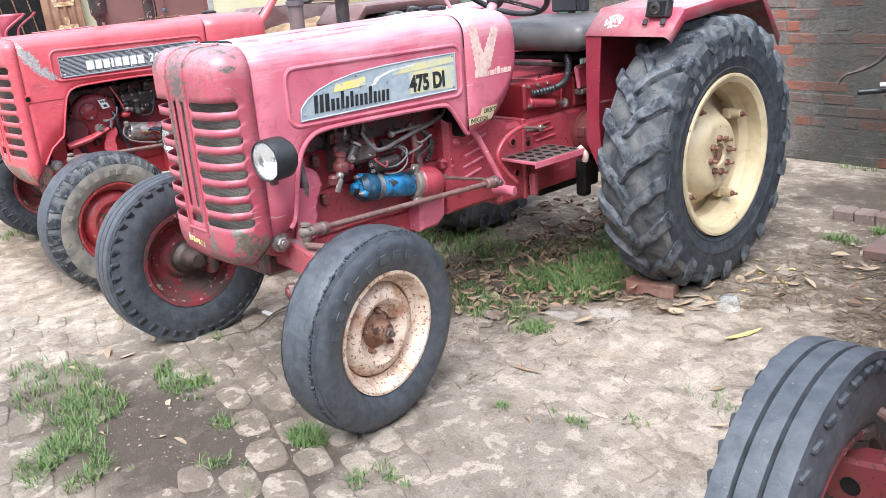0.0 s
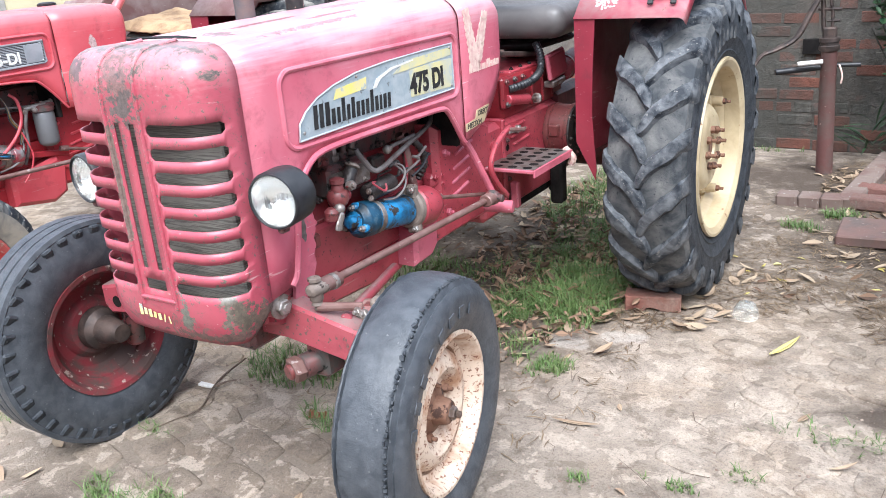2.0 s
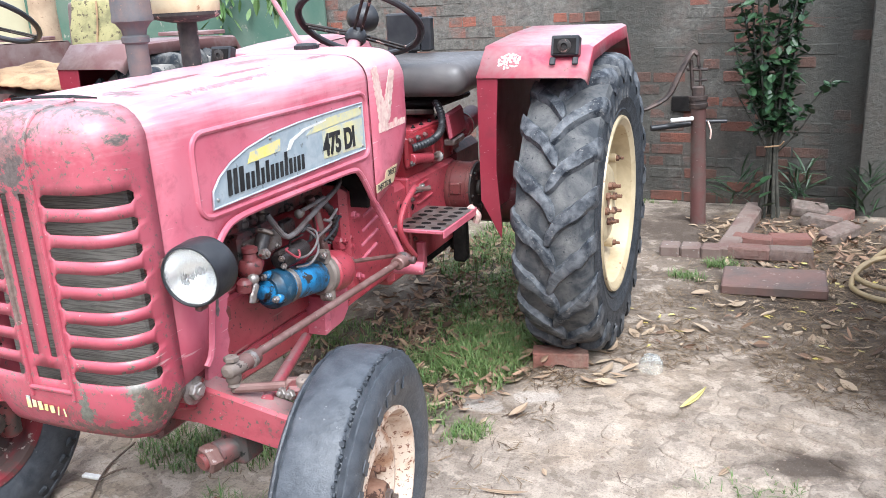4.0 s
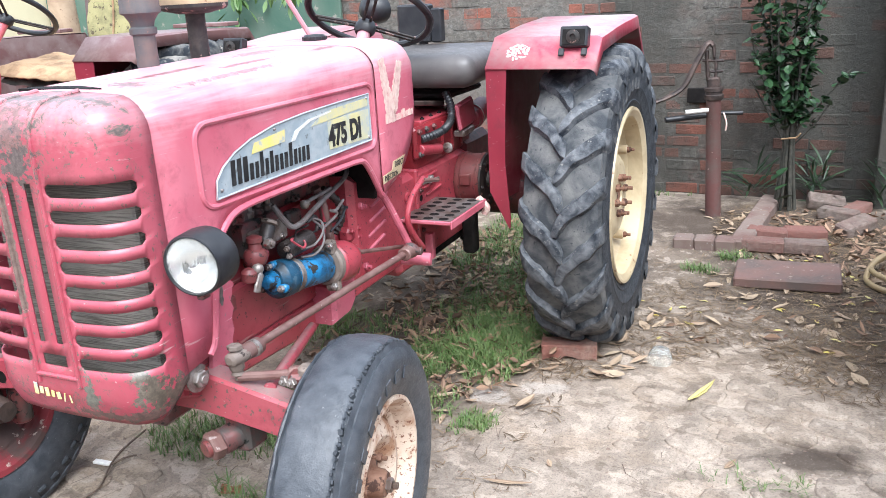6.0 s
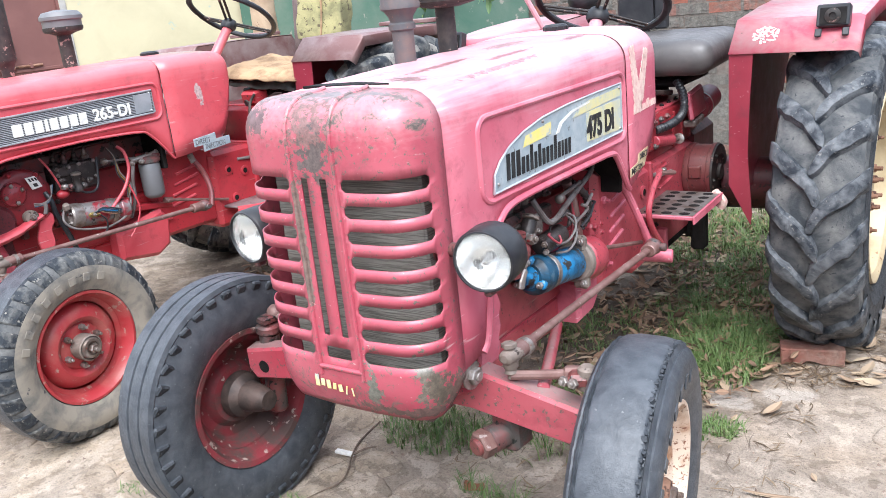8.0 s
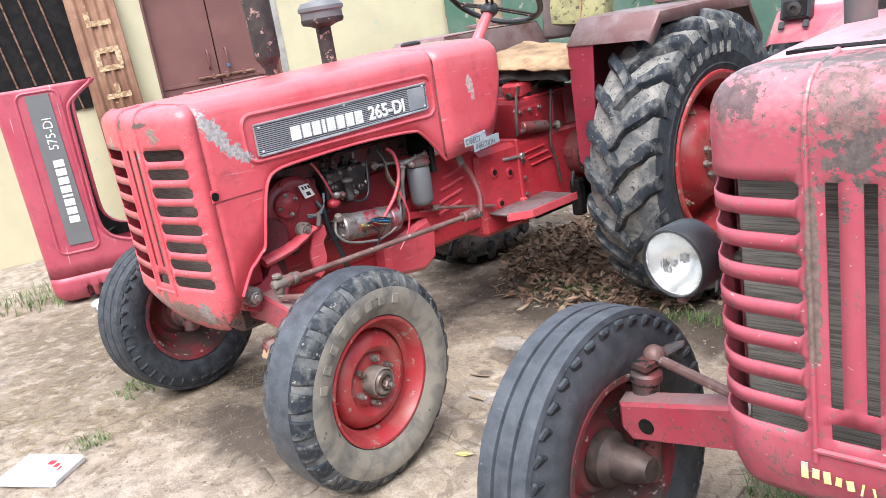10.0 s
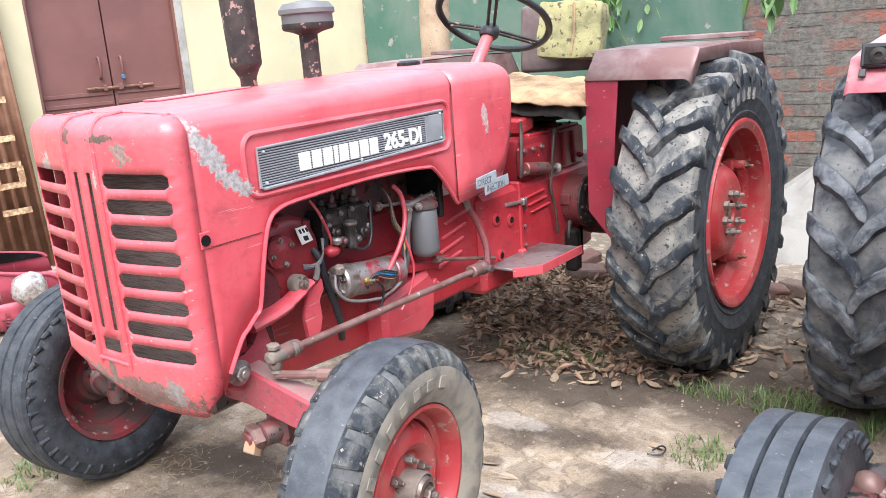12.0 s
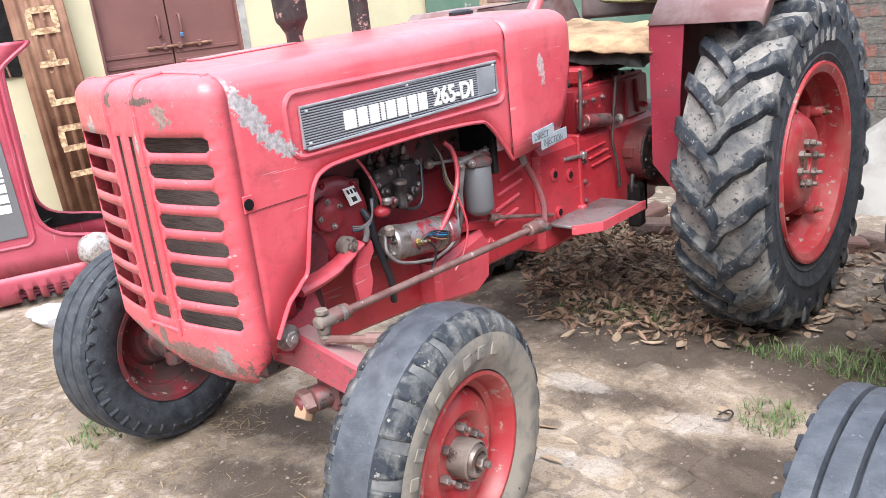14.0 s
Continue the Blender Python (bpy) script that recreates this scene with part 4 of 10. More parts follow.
def nose_shell(tr, material, shape=NOSE_A):
    tops, hgt, (b0, b1), (c0, c1) = shape.tops, shape.slot, shape.bank, shape.middle
    zs = [0.585, 0.60, 0.62, 0.645, 0.67, 0.69]
    for t in reversed(tops):
        zs += [t - hgt, t - hgt + 0.008, t - 0.008, t]
    up = 1.315 - shape.shoulder
    zs += [tops[0] + (up - tops[0]) * f for f in (0.25, 0.6, 1.0)] + [up + shape.shoulder * math.sin(math.pi / 2 * k / 6) for k in range(1, 7)]
    end = shape.run[-1] - 1e-6
    ss = [0.0, c0, c1, 0.5 * (c1 + b0), b0, b0 + 0.009] + list(np.linspace(b0 + 0.025, b1 - 0.02, 15)) + [b1 - 0.012, b1, 0.5 * (b1 + end), end]
    ss = sorted(set([-s for s in ss] + ss))
    eps = 0.0001
    bm = B()
    grid = []
    for z in zs:
        row = []
        for s in ss:
            low = shape.lip(s)
            zz = z if z > 0.69 else low + (z - 0.585) * (0.69 - low) / 0.105
            row.append(bm.verts.new(shape.at(s, zz)))
        grid.append(row)

    def slot(i, j):
        s0, s1 = sorted((abs(ss[j]), abs(ss[j + 1])))
        z0, z1 = zs[i], zs[i + 1]
        if ss[j] * ss[j + 1] >= 0 and s0 >= b0 - eps and s1 <= b1 + eps:
            for t in tops:
                if z0 >= t - hgt - eps and z1 <= t + eps:
                    last = s0 >= b1 - 0.0125
                    if last or s1 <= b0 + 0.0091:
                        if z1 > t - eps:
                            return "top", last
                        if z0 < t - hgt + eps:
                            return "low", last
                    return "open", False
        if c0 - eps <= s0 and s1 <= c1 + eps and z0 >= tops[7] + 0.022 and z1 <= tops[0] + eps:
            return "open", False
        if s1 <= c1 + eps and z0 >= tops[7] - hgt - eps and z1 <= tops[7] + eps:
            return "open", False
        return "", False

    for i in range(len(zs) - 1):
        for j in range(len(ss) - 1):
            kind, outer = slot(i, j)
            a, b, c, d = grid[i][j], grid[i][j + 1], grid[i + 1][j + 1], grid[i + 1][j]
            if kind == "open":
                continue
            if kind:
                right = (ss[j] > 0) == outer
                tri = {("top", True): (b, c, d), ("top", False): (a, c, d), ("low", True): (a, b, c), ("low", False): (a, b, d)}[(kind, right)]
                bm.faces.new(tri)
            else:
                bm.faces.new((a, b, c, d))
    top = grid[-1]
    mid = [bm.verts.new((v.co.x, shape.back, 1.316 + 0.006 * (1 - abs(v.co.x) / 0.15))) for v in top]
    for j in range(len(ss) - 1):
        if (top[j].co - mid[j].co).length > 1e-4 and (top[j + 1].co - mid[j + 1].co).length > 1e-4:
            bm.faces.new((top[j], top[j + 1], mid[j + 1], mid[j]))
    ob = solidify(part("grille_shell", bm, material, tr, "", 40), 0.004)
    for sx in (1, -1):
        r = sx * shape.rib
        bm = tube(B(), [shape.at(r, z) + Vector((0, -0.001, 0)) for z in np.linspace(0.665, up - 0.06, 14)] +
                  [shape.at(r, z) + Vector((0, 0, 0.002)) for z in (up - 0.015, up + 0.31 * shape.shoulder, up + 0.69 * shape.shoulder, up + 0.91 * shape.shoulder)] + [Vector((r, shape.back, 1.322))], 0.0055, 8, 1)
        part("grille_rib", bm, material, tr)
    bm = box(B(), (0, shape.at(0, 0.69).y - 0.001, tops[7] - hgt - 0.0255), (2 * shape.rib + 0.01, 0.01, 0.012), 0.004)
    part("grille_rib", bm, material, tr)
    return ob


EDGE = [(-2.06, 0.66), (-1.985, 0.675), (-1.965, 0.70), (-1.95, 0.76), (-1.935, 0.84), (-1.918, 0.905), (-1.895, 0.95), (-1.86, 0.982), (-1.81, 0.999),
        (-1.7, 1.004), (-1.5, 1.004), (-1.35, 1.003), (-1.22, 1.0), (-1.18, 0.985), (-1.14, 0.935), (-1.10, 0.875), (-1.083, 0.862)]


EDGE_B = [(-2.115, 0.61), (-2.09, 0.66), (-2.04, 0.735), (-2.015, 0.755), (-1.985, 0.78), (-1.964, 0.80), (-1.94, 0.89), (-1.915, 0.975), (-1.895, 1.015), (-1.865, 1.037), (-1.786, 1.049),
          (-1.5, 1.056), (-1.3, 1.050), (-1.20, 1.042), (-1.16, 1.03), (-1.10, 0.97), (-1.05, 0.905), (-1.037, 0.893)]


def section(bm, y, zb, top, hw=HW, r=SHOULDER, crown=0.007, rows=5):
    """One cross-section of bonnet sheet, from the left lower edge over the top to the right one."""
    half = [(hw, zb + (top - r - zb) * k / rows) for k in range(rows + 1)]
    half += [(hw - r + r * math.cos(math.pi / 2 * k / 6), top - r + r * math.sin(math.pi / 2 * k / 6)) for k in range(1, 7)]
    half += [((hw - r) * (1 - k / 3), top + crown * (1 - (1 - k / 3) ** 2)) for k in range(1, 4)]
    pts = half + [(-x, z) for x, z in reversed(half[:-1])]
    return [bm.verts.new((x, y, z)) for x, z in pts]


def skin(bm, rings):
    for a, b in zip(rings, rings[1:]):
        bridge(bm, a, b, False)


def bonnet(tr, material, style="A"):
    edge, r = (EDGE_B, 0.05) if style == "B" else (EDGE, SHOULDER)
    y_in, y_out = edge[0][0], edge[-1][0]
    bm = B()
    skin(bm, [section(bm, y + 0.002, zb, 1.315 + 0.022 * (y - y_in) / 0.98, HW - 0.002, r) for y, zb in edge])
    solidify(part("bonnet", bm, material, tr, "", 40), 0.003)
    # added dark inner sheet, standing in for the shade under the bonnet
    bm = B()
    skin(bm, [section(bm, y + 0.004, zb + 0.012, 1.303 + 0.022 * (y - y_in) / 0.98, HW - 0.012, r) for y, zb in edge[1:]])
    part("bonnet_lining", bm, DARK, tr, "dark sheet added under the bonnet to deepen its shade", 40)
    for sx in (1, -1):
        bm = tube(B(), [(sx * (HW - 0.001), y, z) for y, z in edge[1:]], 0.006 if style == "B" else 0.009, 8, 3)
        part("bonnet_edge_bead", bm, material, tr)
        loop = []
        y0, y1, z0, z1, r = (-1.955, -1.06, 1.085, 1.243, 0.04) if style == "B" else (-1.935, -1.105, 1.026, 1.226, 0.04)
        for cy, cz, a0 in ((y1 - r, z1 - r, 0), (y0 + r, z1 - r, 90), (y0 + r, z0 + r, 180), (y1 - r, z0 + r, 270)):
            for k in range(7):
                a = radians(a0 + 15 * k)
                loop.append((sx * (HW - 0.003), cy + r * math.cos(a), cz + r * math.sin(a)))
        part("pressed_ridge", tube(B(), loop, 0.008, 8, 1, True), material, tr)


def cowl(tr, material, style="A"):
    st = [(-1.074, 0.862, 1.338, 0), (-1.0, 0.882, 1.342, 0), (-0.93, 0.9, 1.345, 0), (-0.88, 0.93, 1.345, 0), (-0.83, 0.975, 1.343, 0), (-0.78, 1.035, 1.335, 0.002),
          (-0.745, 1.09, 1.318, 0.008), (-0.722, 1.14, 1.29, 0.02), (-0.712, 1.165, 1.262, 0.034)]
    if style == "B":
        st = [(-1.03, 0.89, 1.338, 0), (-0.94, 0.895, 1.343, 0), (-0.83, 0.908, 1.345, 0), (-0.75, 0.918, 1.345, 0), (-0.705, 0.955, 1.344, 0), (-0.668, 1.03, 1.342, 0), (-0.648, 1.09, 1.338, 0.001),
              (-0.628, 1.155, 1.332, 0.003), (-0.613, 1.205, 1.322, 0.008), (-0.604, 1.235, 1.305, 0.018)]
    bm = B()
    rings = [section(bm, y, zb, top, HW - inset, min(SHOULDER if style == "A" else 0.06, (top - zb) * 0.7)) for y, zb, top, inset in st]
    skin(bm, rings)
    bm.faces.new(rings[-1])
    solidify(part("tank_cowl", bm, material, tr, "", 40), 0.003)


LUGS = {}


def lug_mesh(R, body, half, k):
    """One slanting, scuffed tread bar with steep, ragged walls."""
    if (body, half, k) in LUGS:
        return LUGS[(body, half, k)]
    rnd = random.Random(100 * k + half + int(1000 * body))
    t = B()
    rows = []
    deep = body < R - 0.033
    wide, skirt = (0.026, 0.012) if deep else (0.031, 0.015)
    for f, xx, top, low, hw in ((0, -0.020, R - 0.006, body - 0.006, 0.5), (0.03, -0.013, R - 0.002, body - 0.006, 0.85), (0.09, 0.0, R, body - 0.006, 1.08), (0.17, 0.015, R, body - 0.006, 1.06), (0.28, 0.034, R, body - 0.006, 0.94), (0.40, 0.056, R - 0.001, body - 0.008, 0.9), (0.53, 0.080, R - 0.003, body - 0.012, 0.94), (0.66, 0.105, R - 0.006, body - 0.02, 1.06),
                                (0.78, 0.128, R - 0.011, body - 0.03, 1.12), (0.90, 0.149, R - 0.02, body - 0.045, 1.16), (0.98, 0.162, R - 0.032, body - 0.06, 1.16), (1.03, 0.172, R - 0.054, body - 0.075, 1.05), (1.05, 0.1745, R - 0.085, body - 0.09, 0.8), (1.06, 0.168, R - 0.115, body - 0.10, 0.4)):
        hw *= wide
        th = 0.30 * f ** 0.86 + 0.008 * math.sin(5.6 * f)
        w = 0.007
        a0, a1, dz = rnd.uniform(-w, w), rnd.uniform(-w, w), rnd.uniform(-0.5 * w, 0.003)
        row = []
        for dth, r in ((-hw - skirt + a0, low), (-hw - 0.004 + a0, top - 0.012 + dz), (-hw + 0.002 + a0, top - 0.002 + dz), (-hw * 0.4 + a0, top + dz), (hw * 0.4 + a1, top + dz), (hw - 0.002 + a1, top - 0.002 + dz), (hw + 0.004 + a1, top - 0.012 + dz), (hw + skirt + a1, low)):
            a = th + dth / R
            row.append(t.verts.new((half * xx, -r * math.cos(a), r * math.sin(a))))
        rows.append(row)
    for a, b in zip(rows, rows[1:]):
        bridge(t, a, b, False)
    t.faces.new(rows[0])
    t.faces.new(rows[-1])
    bmesh.ops.recalc_face_normals(t, faces=t.faces)
    me = bpy.data.meshes.new("tread_lug")
    t.to_mesh(me)
    t.free()
    me.polygons.foreach_set("use_smooth", [True] * len(me.polygons))
    me.set_sharp_from_angle(angle=radians(38))
    me.materials.append(LUG_DUST if deep else LUG)
    LUGS[(body, half, k)] = me
    return me


def big_wheel(tr, x, rim_mat, tyre_mat, R=0.645, z=0.63, sx=1, turn=0.0, size=1.0):
    """A rear drive wheel; sx points to its outer side."""
    w = B()
    # barrel, with the flanges rolled outwards
    lathe(w, (0, 0, 0), (sx, 0, 0), [(0.335, -0.15), (0.377, -0.155), (0.380, -0.145), (0.352, -0.135), (0.345, -0.06), (0.318, -0.03), (0.318, 0.03), (0.345, 0.06),
                                     (0.352, 0.135), (0.380, 0.145), (0.377, 0.157), (0.366, 0.157), (0.340, 0.142), (0.335, 0.07), (0.306, 0.035), (0.306, -0.035), (0.33, -0.07), (0.335, -0.15)], 48, False)
    # dished disc
    lathe(w, (0, 0, 0), (sx, 0, 0), [(0.312, -0.045), (0.29, -0.045), (0.262, -0.03), (0.235, 0.0), (0.20, 0.045), (0.175, 0.085), (0.155, 0.101), (0.135, 0.105), (0.052, 0.105), (0.048, 0.087), (0.02, 0.083),
                                     (0.02, -0.03), (0.27, -0.06), (0.312, -0.053)], 48, False)
    wheel = part("rear_wheel", w, rim_mat, tr, "", 30)
    wheel.matrix_local = pose(x, 0, z, turn, 0, 0) @ Matrix.Diagonal((0.94 * size, size, size, 1))
    for k in range(8):
        a = radians(45 * k + 10)
        c = Vector((sx * 0.105, 0.082 * math.cos(a), 0.082 * math.sin(a)))
        part("wheel_nut", nut_bolt(B(), c, (sx, 0, 0), 0.017, 0.018, 0.024), RUST if rim_mat is CREAM else TAN, wheel)
    for k in range(4):
        a = radians(90 * k + 35)
        c = Vector((sx * 0.03, 0.272 * math.cos(a), 0.272 * math.sin(a)))
        bm = box(B(), c + Vector((-sx * 0.012, 0, 0)), (0.05, 0.055, 0.05), 0.008)
        cyl(bm, c, c + Vector((sx * 0.06, 0, 0)), 0.021, seg=14)
        part("rim_clamp", bm, rim_mat, wheel)
        part("clamp_bolt", nut_bolt(B(), c + Vector((sx * 0.06, 0, 0)), (sx, 0, 0), 0.014, 0.014, 0.02), RUST, wheel)
    part("axle_end", cyl(B(), (sx * 0.02, 0, 0), (sx * 0.098, 0, 0), 0.044, seg=20), RUST, wheel)
    t = B()
    body = R - (0.036 if tyre_mat is RUBBER_DUST else 0.029)
    prof = [(0.352, -0.13), (0.385, -0.142), (0.44, -0.158), (0.50, -0.166), (body - 0.06, -0.164), (body - 0.025, -0.152), (body - 0.008, -0.12), (body, -0.05), (body, 0.05),
            (body - 0.008, 0.12), (body - 0.025, 0.152), (body - 0.06, 0.164)]
    lathe(t, (0, 0, 0), (sx, 0, 0), prof, 72, False)
    part("tyre", t, tyre_mat, wheel, "", 38)
    side = lathe(B(), (0, 0, 0), (sx, 0, 0), [(body - 0.055, 0.1645), (0.53, 0.1675), (0.50, 0.168), (0.47, 0.165), (0.462, 0.168), (0.44, 0.16), (0.41, 0.152), (0.405, 0.155), (0.385, 0.144), (0.352, 0.132)], 72, False)
    part("sidewall", side, RUBBER, wheel, "", 30)
    n = 23 if tyre_mat is RUBBER_DUST else 20
    for half in (1, -1):
        shapes = [lug_mesh(R, body, half, k) for k in range(4)]
        for k in range(n):
            ob = new("tread_lug", shapes[(k * 3 + k // 4) % 4])
            ob.parent = wheel
            ob.matrix_local = pose(0, 0, 0, -math.degrees(2 * math.pi * (k + (0.5 if half < 0 else 0)) / n), 0, 0)
    for k in range(9):     # worn raised marks on the sidewall
        a = radians(40 + 7.5 * k)
        raised = box(B(), (sx * 0.165, -0.475 * math.cos(a), 0.475 * math.sin(a)), (0.006, 0.032, 0.05), 0.002, (math.degrees(-a) + 90, 0, 0))
        part("sidewall_mark", raised, tyre_mat, wheel)
    return wheel


def small_wheel(tr, x, y, rim_mat, hub_mat, tyre_mat, steer, R=0.365, z=0.36, sx=1, blocks="bald", dusty=False, broad=1.22):
    """A steered front wheel; sx points to its outer side."""
    w = B()
    lathe(w, (0, 0, 0), (sx, 0, 0), [(0.205, -0.068), (0.222, -0.072), (0.222, -0.063), (0.208, -0.058), (0.20, -0.03), (0.182, -0.02), (0.182, 0.022), (0.20, 0.032), (0.208, 0.058),
                                     (0.222, 0.063), (0.222, 0.072), (0.212, 0.072), (0.2, 0.058), (0.192, 0.03), (0.174, 0.024), (0.174, -0.02), (0.192, -0.03), (0.205, -0.068)], 48, False)
    lathe(w, (0, 0, 0), (sx, 0, 0), [(0.178, -0.005), (0.17, 0.014), (0.158, 0.034), (0.142, 0.046), (0.118, 0.050), (0.104, 0.044), (0.085, 0.022), (0.05, 0.014), (0.02, 0.012),
                                     (0.02, 0.002), (0.09, 0.010), (0.11, 0.032), (0.14, 0.03), (0.16, 0.012), (0.178, -0.012), (0.178, -0.005)], 48, False)
    wheel = part("front_wheel", w, rim_mat, tr, "", 30)
    wheel.matrix_local = pose(x, y, z, 0, 0, steer) @ pose(0, 0, 0, 0, 2 * sx, 0) @ Matrix.Diagonal((broad, 1, 1, 1))
    hub = B()
    lathe(hub, (0, 0, 0), (sx, 0, 0), [(0.06, 0.0), (0.06, 0.022), (0.048, 0.03), (0.045, 0.075), (0.038, 0.088), (0.028, 0.09), (0.026, 0.084), (0.01, 0.084)], 28)
    lathe(hub, (0, 0, 0), (-sx, 0, 0), [(0.075, 0.0), (0.07, 0.03), (0.05, 0.05), (0.042, 0.10), (0.03, 0.14)], 24)
    if blocks == "lug":
        part("hub_flange", lathe(B(), (0, 0, 0), (sx, 0, 0), [(0.098, 0.012), (0.098, 0.026), (0.09, 0.032), (0.062, 0.034)], 28), RIMRED, wheel)
        part("hub_cap", lathe(B(), (0, 0, 0), (sx, 0, 0), [(0.05, 0.03), (0.052, 0.05), (0.052, 0.078), (0.047, 0.081), (0.045, 0.078), (0.043, 0.06)], 28, False), TAN, wheel, "open greasy hub ring")
    if blocks == "bald":
        hub.free()
        hub = lathe(B(), (0, 0, 0), (sx, 0, 0), [(0.068, 0.008), (0.068, 0.020), (0.060, 0.026), (0.040, 0.030), (0.036, 0.055), (0.030, 0.064), (0.010, 0.066)], 28)
        lathe(hub, (0, 0, 0), (-sx, 0, 0), [(0.075, 0.0), (0.07, 0.03), (0.05, 0.05), (0.042, 0.10), (0.03, 0.14)], 24)
    hub = part("hub", hub, hub_mat if blocks != "lug" else GREASED, wheel)
    part("axle_nut", nut_bolt(B(), (sx * (0.062 if blocks == "bald" else 0.085), 0, 0), (sx, 0, 0), 0.019, 0.016, 0.012), GREASED, wheel)
    for k in range(5 if blocks == "bald" else 6):
        a = radians((72 if blocks == "bald" else 60) * k + 20)
        c = Vector((sx * (0.034 if blocks == "lug" else 0.014), 0.076 * math.cos(a), 0.076 * math.sin(a)))
        bm = nut_bolt(B(), c, (sx, 0, 0), 0.0125, 0.018, 0.012)
        part("wheel_nut", bm, hub_mat if blocks == "bald" else STEEL, wheel)
    t = B()
    prof = [(0.208, -0.055), (0.225, -0.068), (0.262, -0.082), (0.30, -0.086), (0.328, -0.08), (R - 0.018, -0.068), (R - 0.005, -0.048), (R, -0.025), (R, 0.025), (R - 0.005, 0.048),
            (R - 0.018, 0.068), (0.328, 0.08), (0.30, 0.086), (0.262, 0.082), (0.225, 0.068), (0.208, 0.055)]
    if blocks == "rib":
        body = [(0.208, -0.055), (0.225, -0.068), (0.262, -0.082), (0.30, -0.086), (0.328, -0.08), (R - 0.02, -0.072)]
        crown = []
        for c in (-0.05, -0.0, 0.05):
            crown += [(R - 0.016, c - 0.0245), (R - 0.002, c - 0.02), (R, c), (R - 0.002, c + 0.02), (R - 0.016, c + 0.0245)]
        prof = body + crown + [(r, -h) for r, h in reversed(body)]
    if blocks == "bald":
        edge = [(R - 0.008, 0.053), (R - 0.016, 0.0555), (R - 0.018, 0.0585), (R - 0.010, 0.061), (R - 0.017, 0.064), (R - 0.024, 0.067), (R - 0.022, 0.071)]
        prof = prof[:5] + [(r, -h) for r, h in reversed(edge)] + prof[6:10] + edge + prof[11:]
    lathe(t, (0, 0, 0), (sx, 0, 0), prof, 160 if blocks == "bald" else 64, False)
    if blocks == "bald":
        for v in t.verts:
            if 0.052 < abs(v.co.x) < 0.072:
                v.co *= 1 + 0.011 * noise.noise(v.co * 55) + 0.006 * noise.noise(v.co * 140)
    tyre = part("tyre", t, GROOVE if blocks == "lug" else BALD if blocks == "bald" or R > 0.37 else tyre_mat, wheel, "", 38)
    t = B()
    if blocks == "bald":
        # one ragged line of nicks along the outer shoulder
        rnd = random.Random(int(1000 * R))
        for k in range(150):
            a = 2 * math.pi * (k + rnd.uniform(-0.2, 0.2)) / 150
            r = R - 0.0115 + rnd.uniform(-0.002, 0.0015)
            box(t, (sx * (0.0535 + rnd.uniform(-0.003, 0.003)), r * math.cos(a), r * math.sin(a)), (0.005 + 0.007 * rnd.random(), 0.004 + 0.009 * rnd.random(), 0.011), 0.001, (math.degrees(a) + 90 + rnd.uniform(-30, 30), 0, rnd.uniform(-30, 30)))
        part("tread_edge", t, RUBBER, wheel)["kind"] = "stuff"
    elif blocks == "lug":
        for side in (1, -1):
            rows = []
            t = B()
            for xx, top, low, hw in ((0.032, R + 0.004, R - 0.01, 0.033), (0.05, R + 0.002, R - 0.02, 0.033), (0.068, R - 0.010, R - 0.035, 0.031), (0.079, R - 0.028, R - 0.052, 0.028), (0.084, R - 0.046, R - 0.062, 0.024)):
                rows.append([t.verts.new((side * xx, -r * math.cos(d / R), r * math.sin(d / R))) for d, r in ((-hw - 0.005, low), (-hw, top - 0.004), (-hw + 0.005, top), (hw - 0.005, top), (hw, top - 0.004), (hw + 0.005, low))])
            for p, q in zip(rows, rows[1:]):
                bridge(t, p, q, False)
            t.faces.new(rows[0])
            t.faces.new(rows[-1])
            bmesh.ops.recalc_face_normals(t, faces=t.faces)
            me = bpy.data.meshes.new("tread_lug")
            t.to_mesh(me)
            t.free()
            me.materials.append(LUG_DUST)
            for k in range(26):
                ob = new("tread_lug", me)
                ob.parent = wheel
                ob.matrix_local = pose(0, 0, 0, -360 * (k + (0.5 if side < 0 else 0)) / 26, 0, 0)
        part("centre_rib", lathe(B(), (0, 0, 0), (sx, 0, 0), [(R - 0.01, -0.046), (R + 0.004, -0.042), (R + 0.007, -0.02), (R + 0.007, 0.02), (R + 0.004, 0.042), (R - 0.01, 0.046)], 64, False), BALD, wheel)
    else:
        for side in (1, -1):
            for k in range(38):
                a = 2 * math.pi * k / 38
                r = R - 0.0365
                box(t, (side * 0.0725, r * math.cos(a), r * math.sin(a)), (0.016, 0.042, 0.034), 0.005, (math.degrees(a), 28 * side, 0))
        part("tread_edge", t, tyre_mat, wheel)["kind"] = "stuff"
    if dusty:
        sm = B()
        lathe(sm, (0, 0, 0), (sx, 0, 0), [(0.226, 0.0705), (0.262, 0.0845), (0.30, 0.0885), (0.322, 0.0845)], 64, False)
        part("sidewall", sm, SMEAR, wheel, "sidewall caked with pale dust")
    for k in range(8):
        a = radians(20 + 13 * k)
        raised = box(B(), (sx * (0.0875 if dusty else 0.0855), -0.282 * math.cos(a), 0.282 * math.sin(a)), (0.004, 0.03, 0.032), 0.0015, (math.degrees(-a) + 90, 0, 0))
        part("sidewall_mark", raised, SMEAR if dusty else BALD if blocks == "bald" else tyre_mat, wheel)
    return wheel


FIXED = set()     # parts that already stand at their full width


def fixed(ob):
    FIXED.add(ob.name)
    return ob


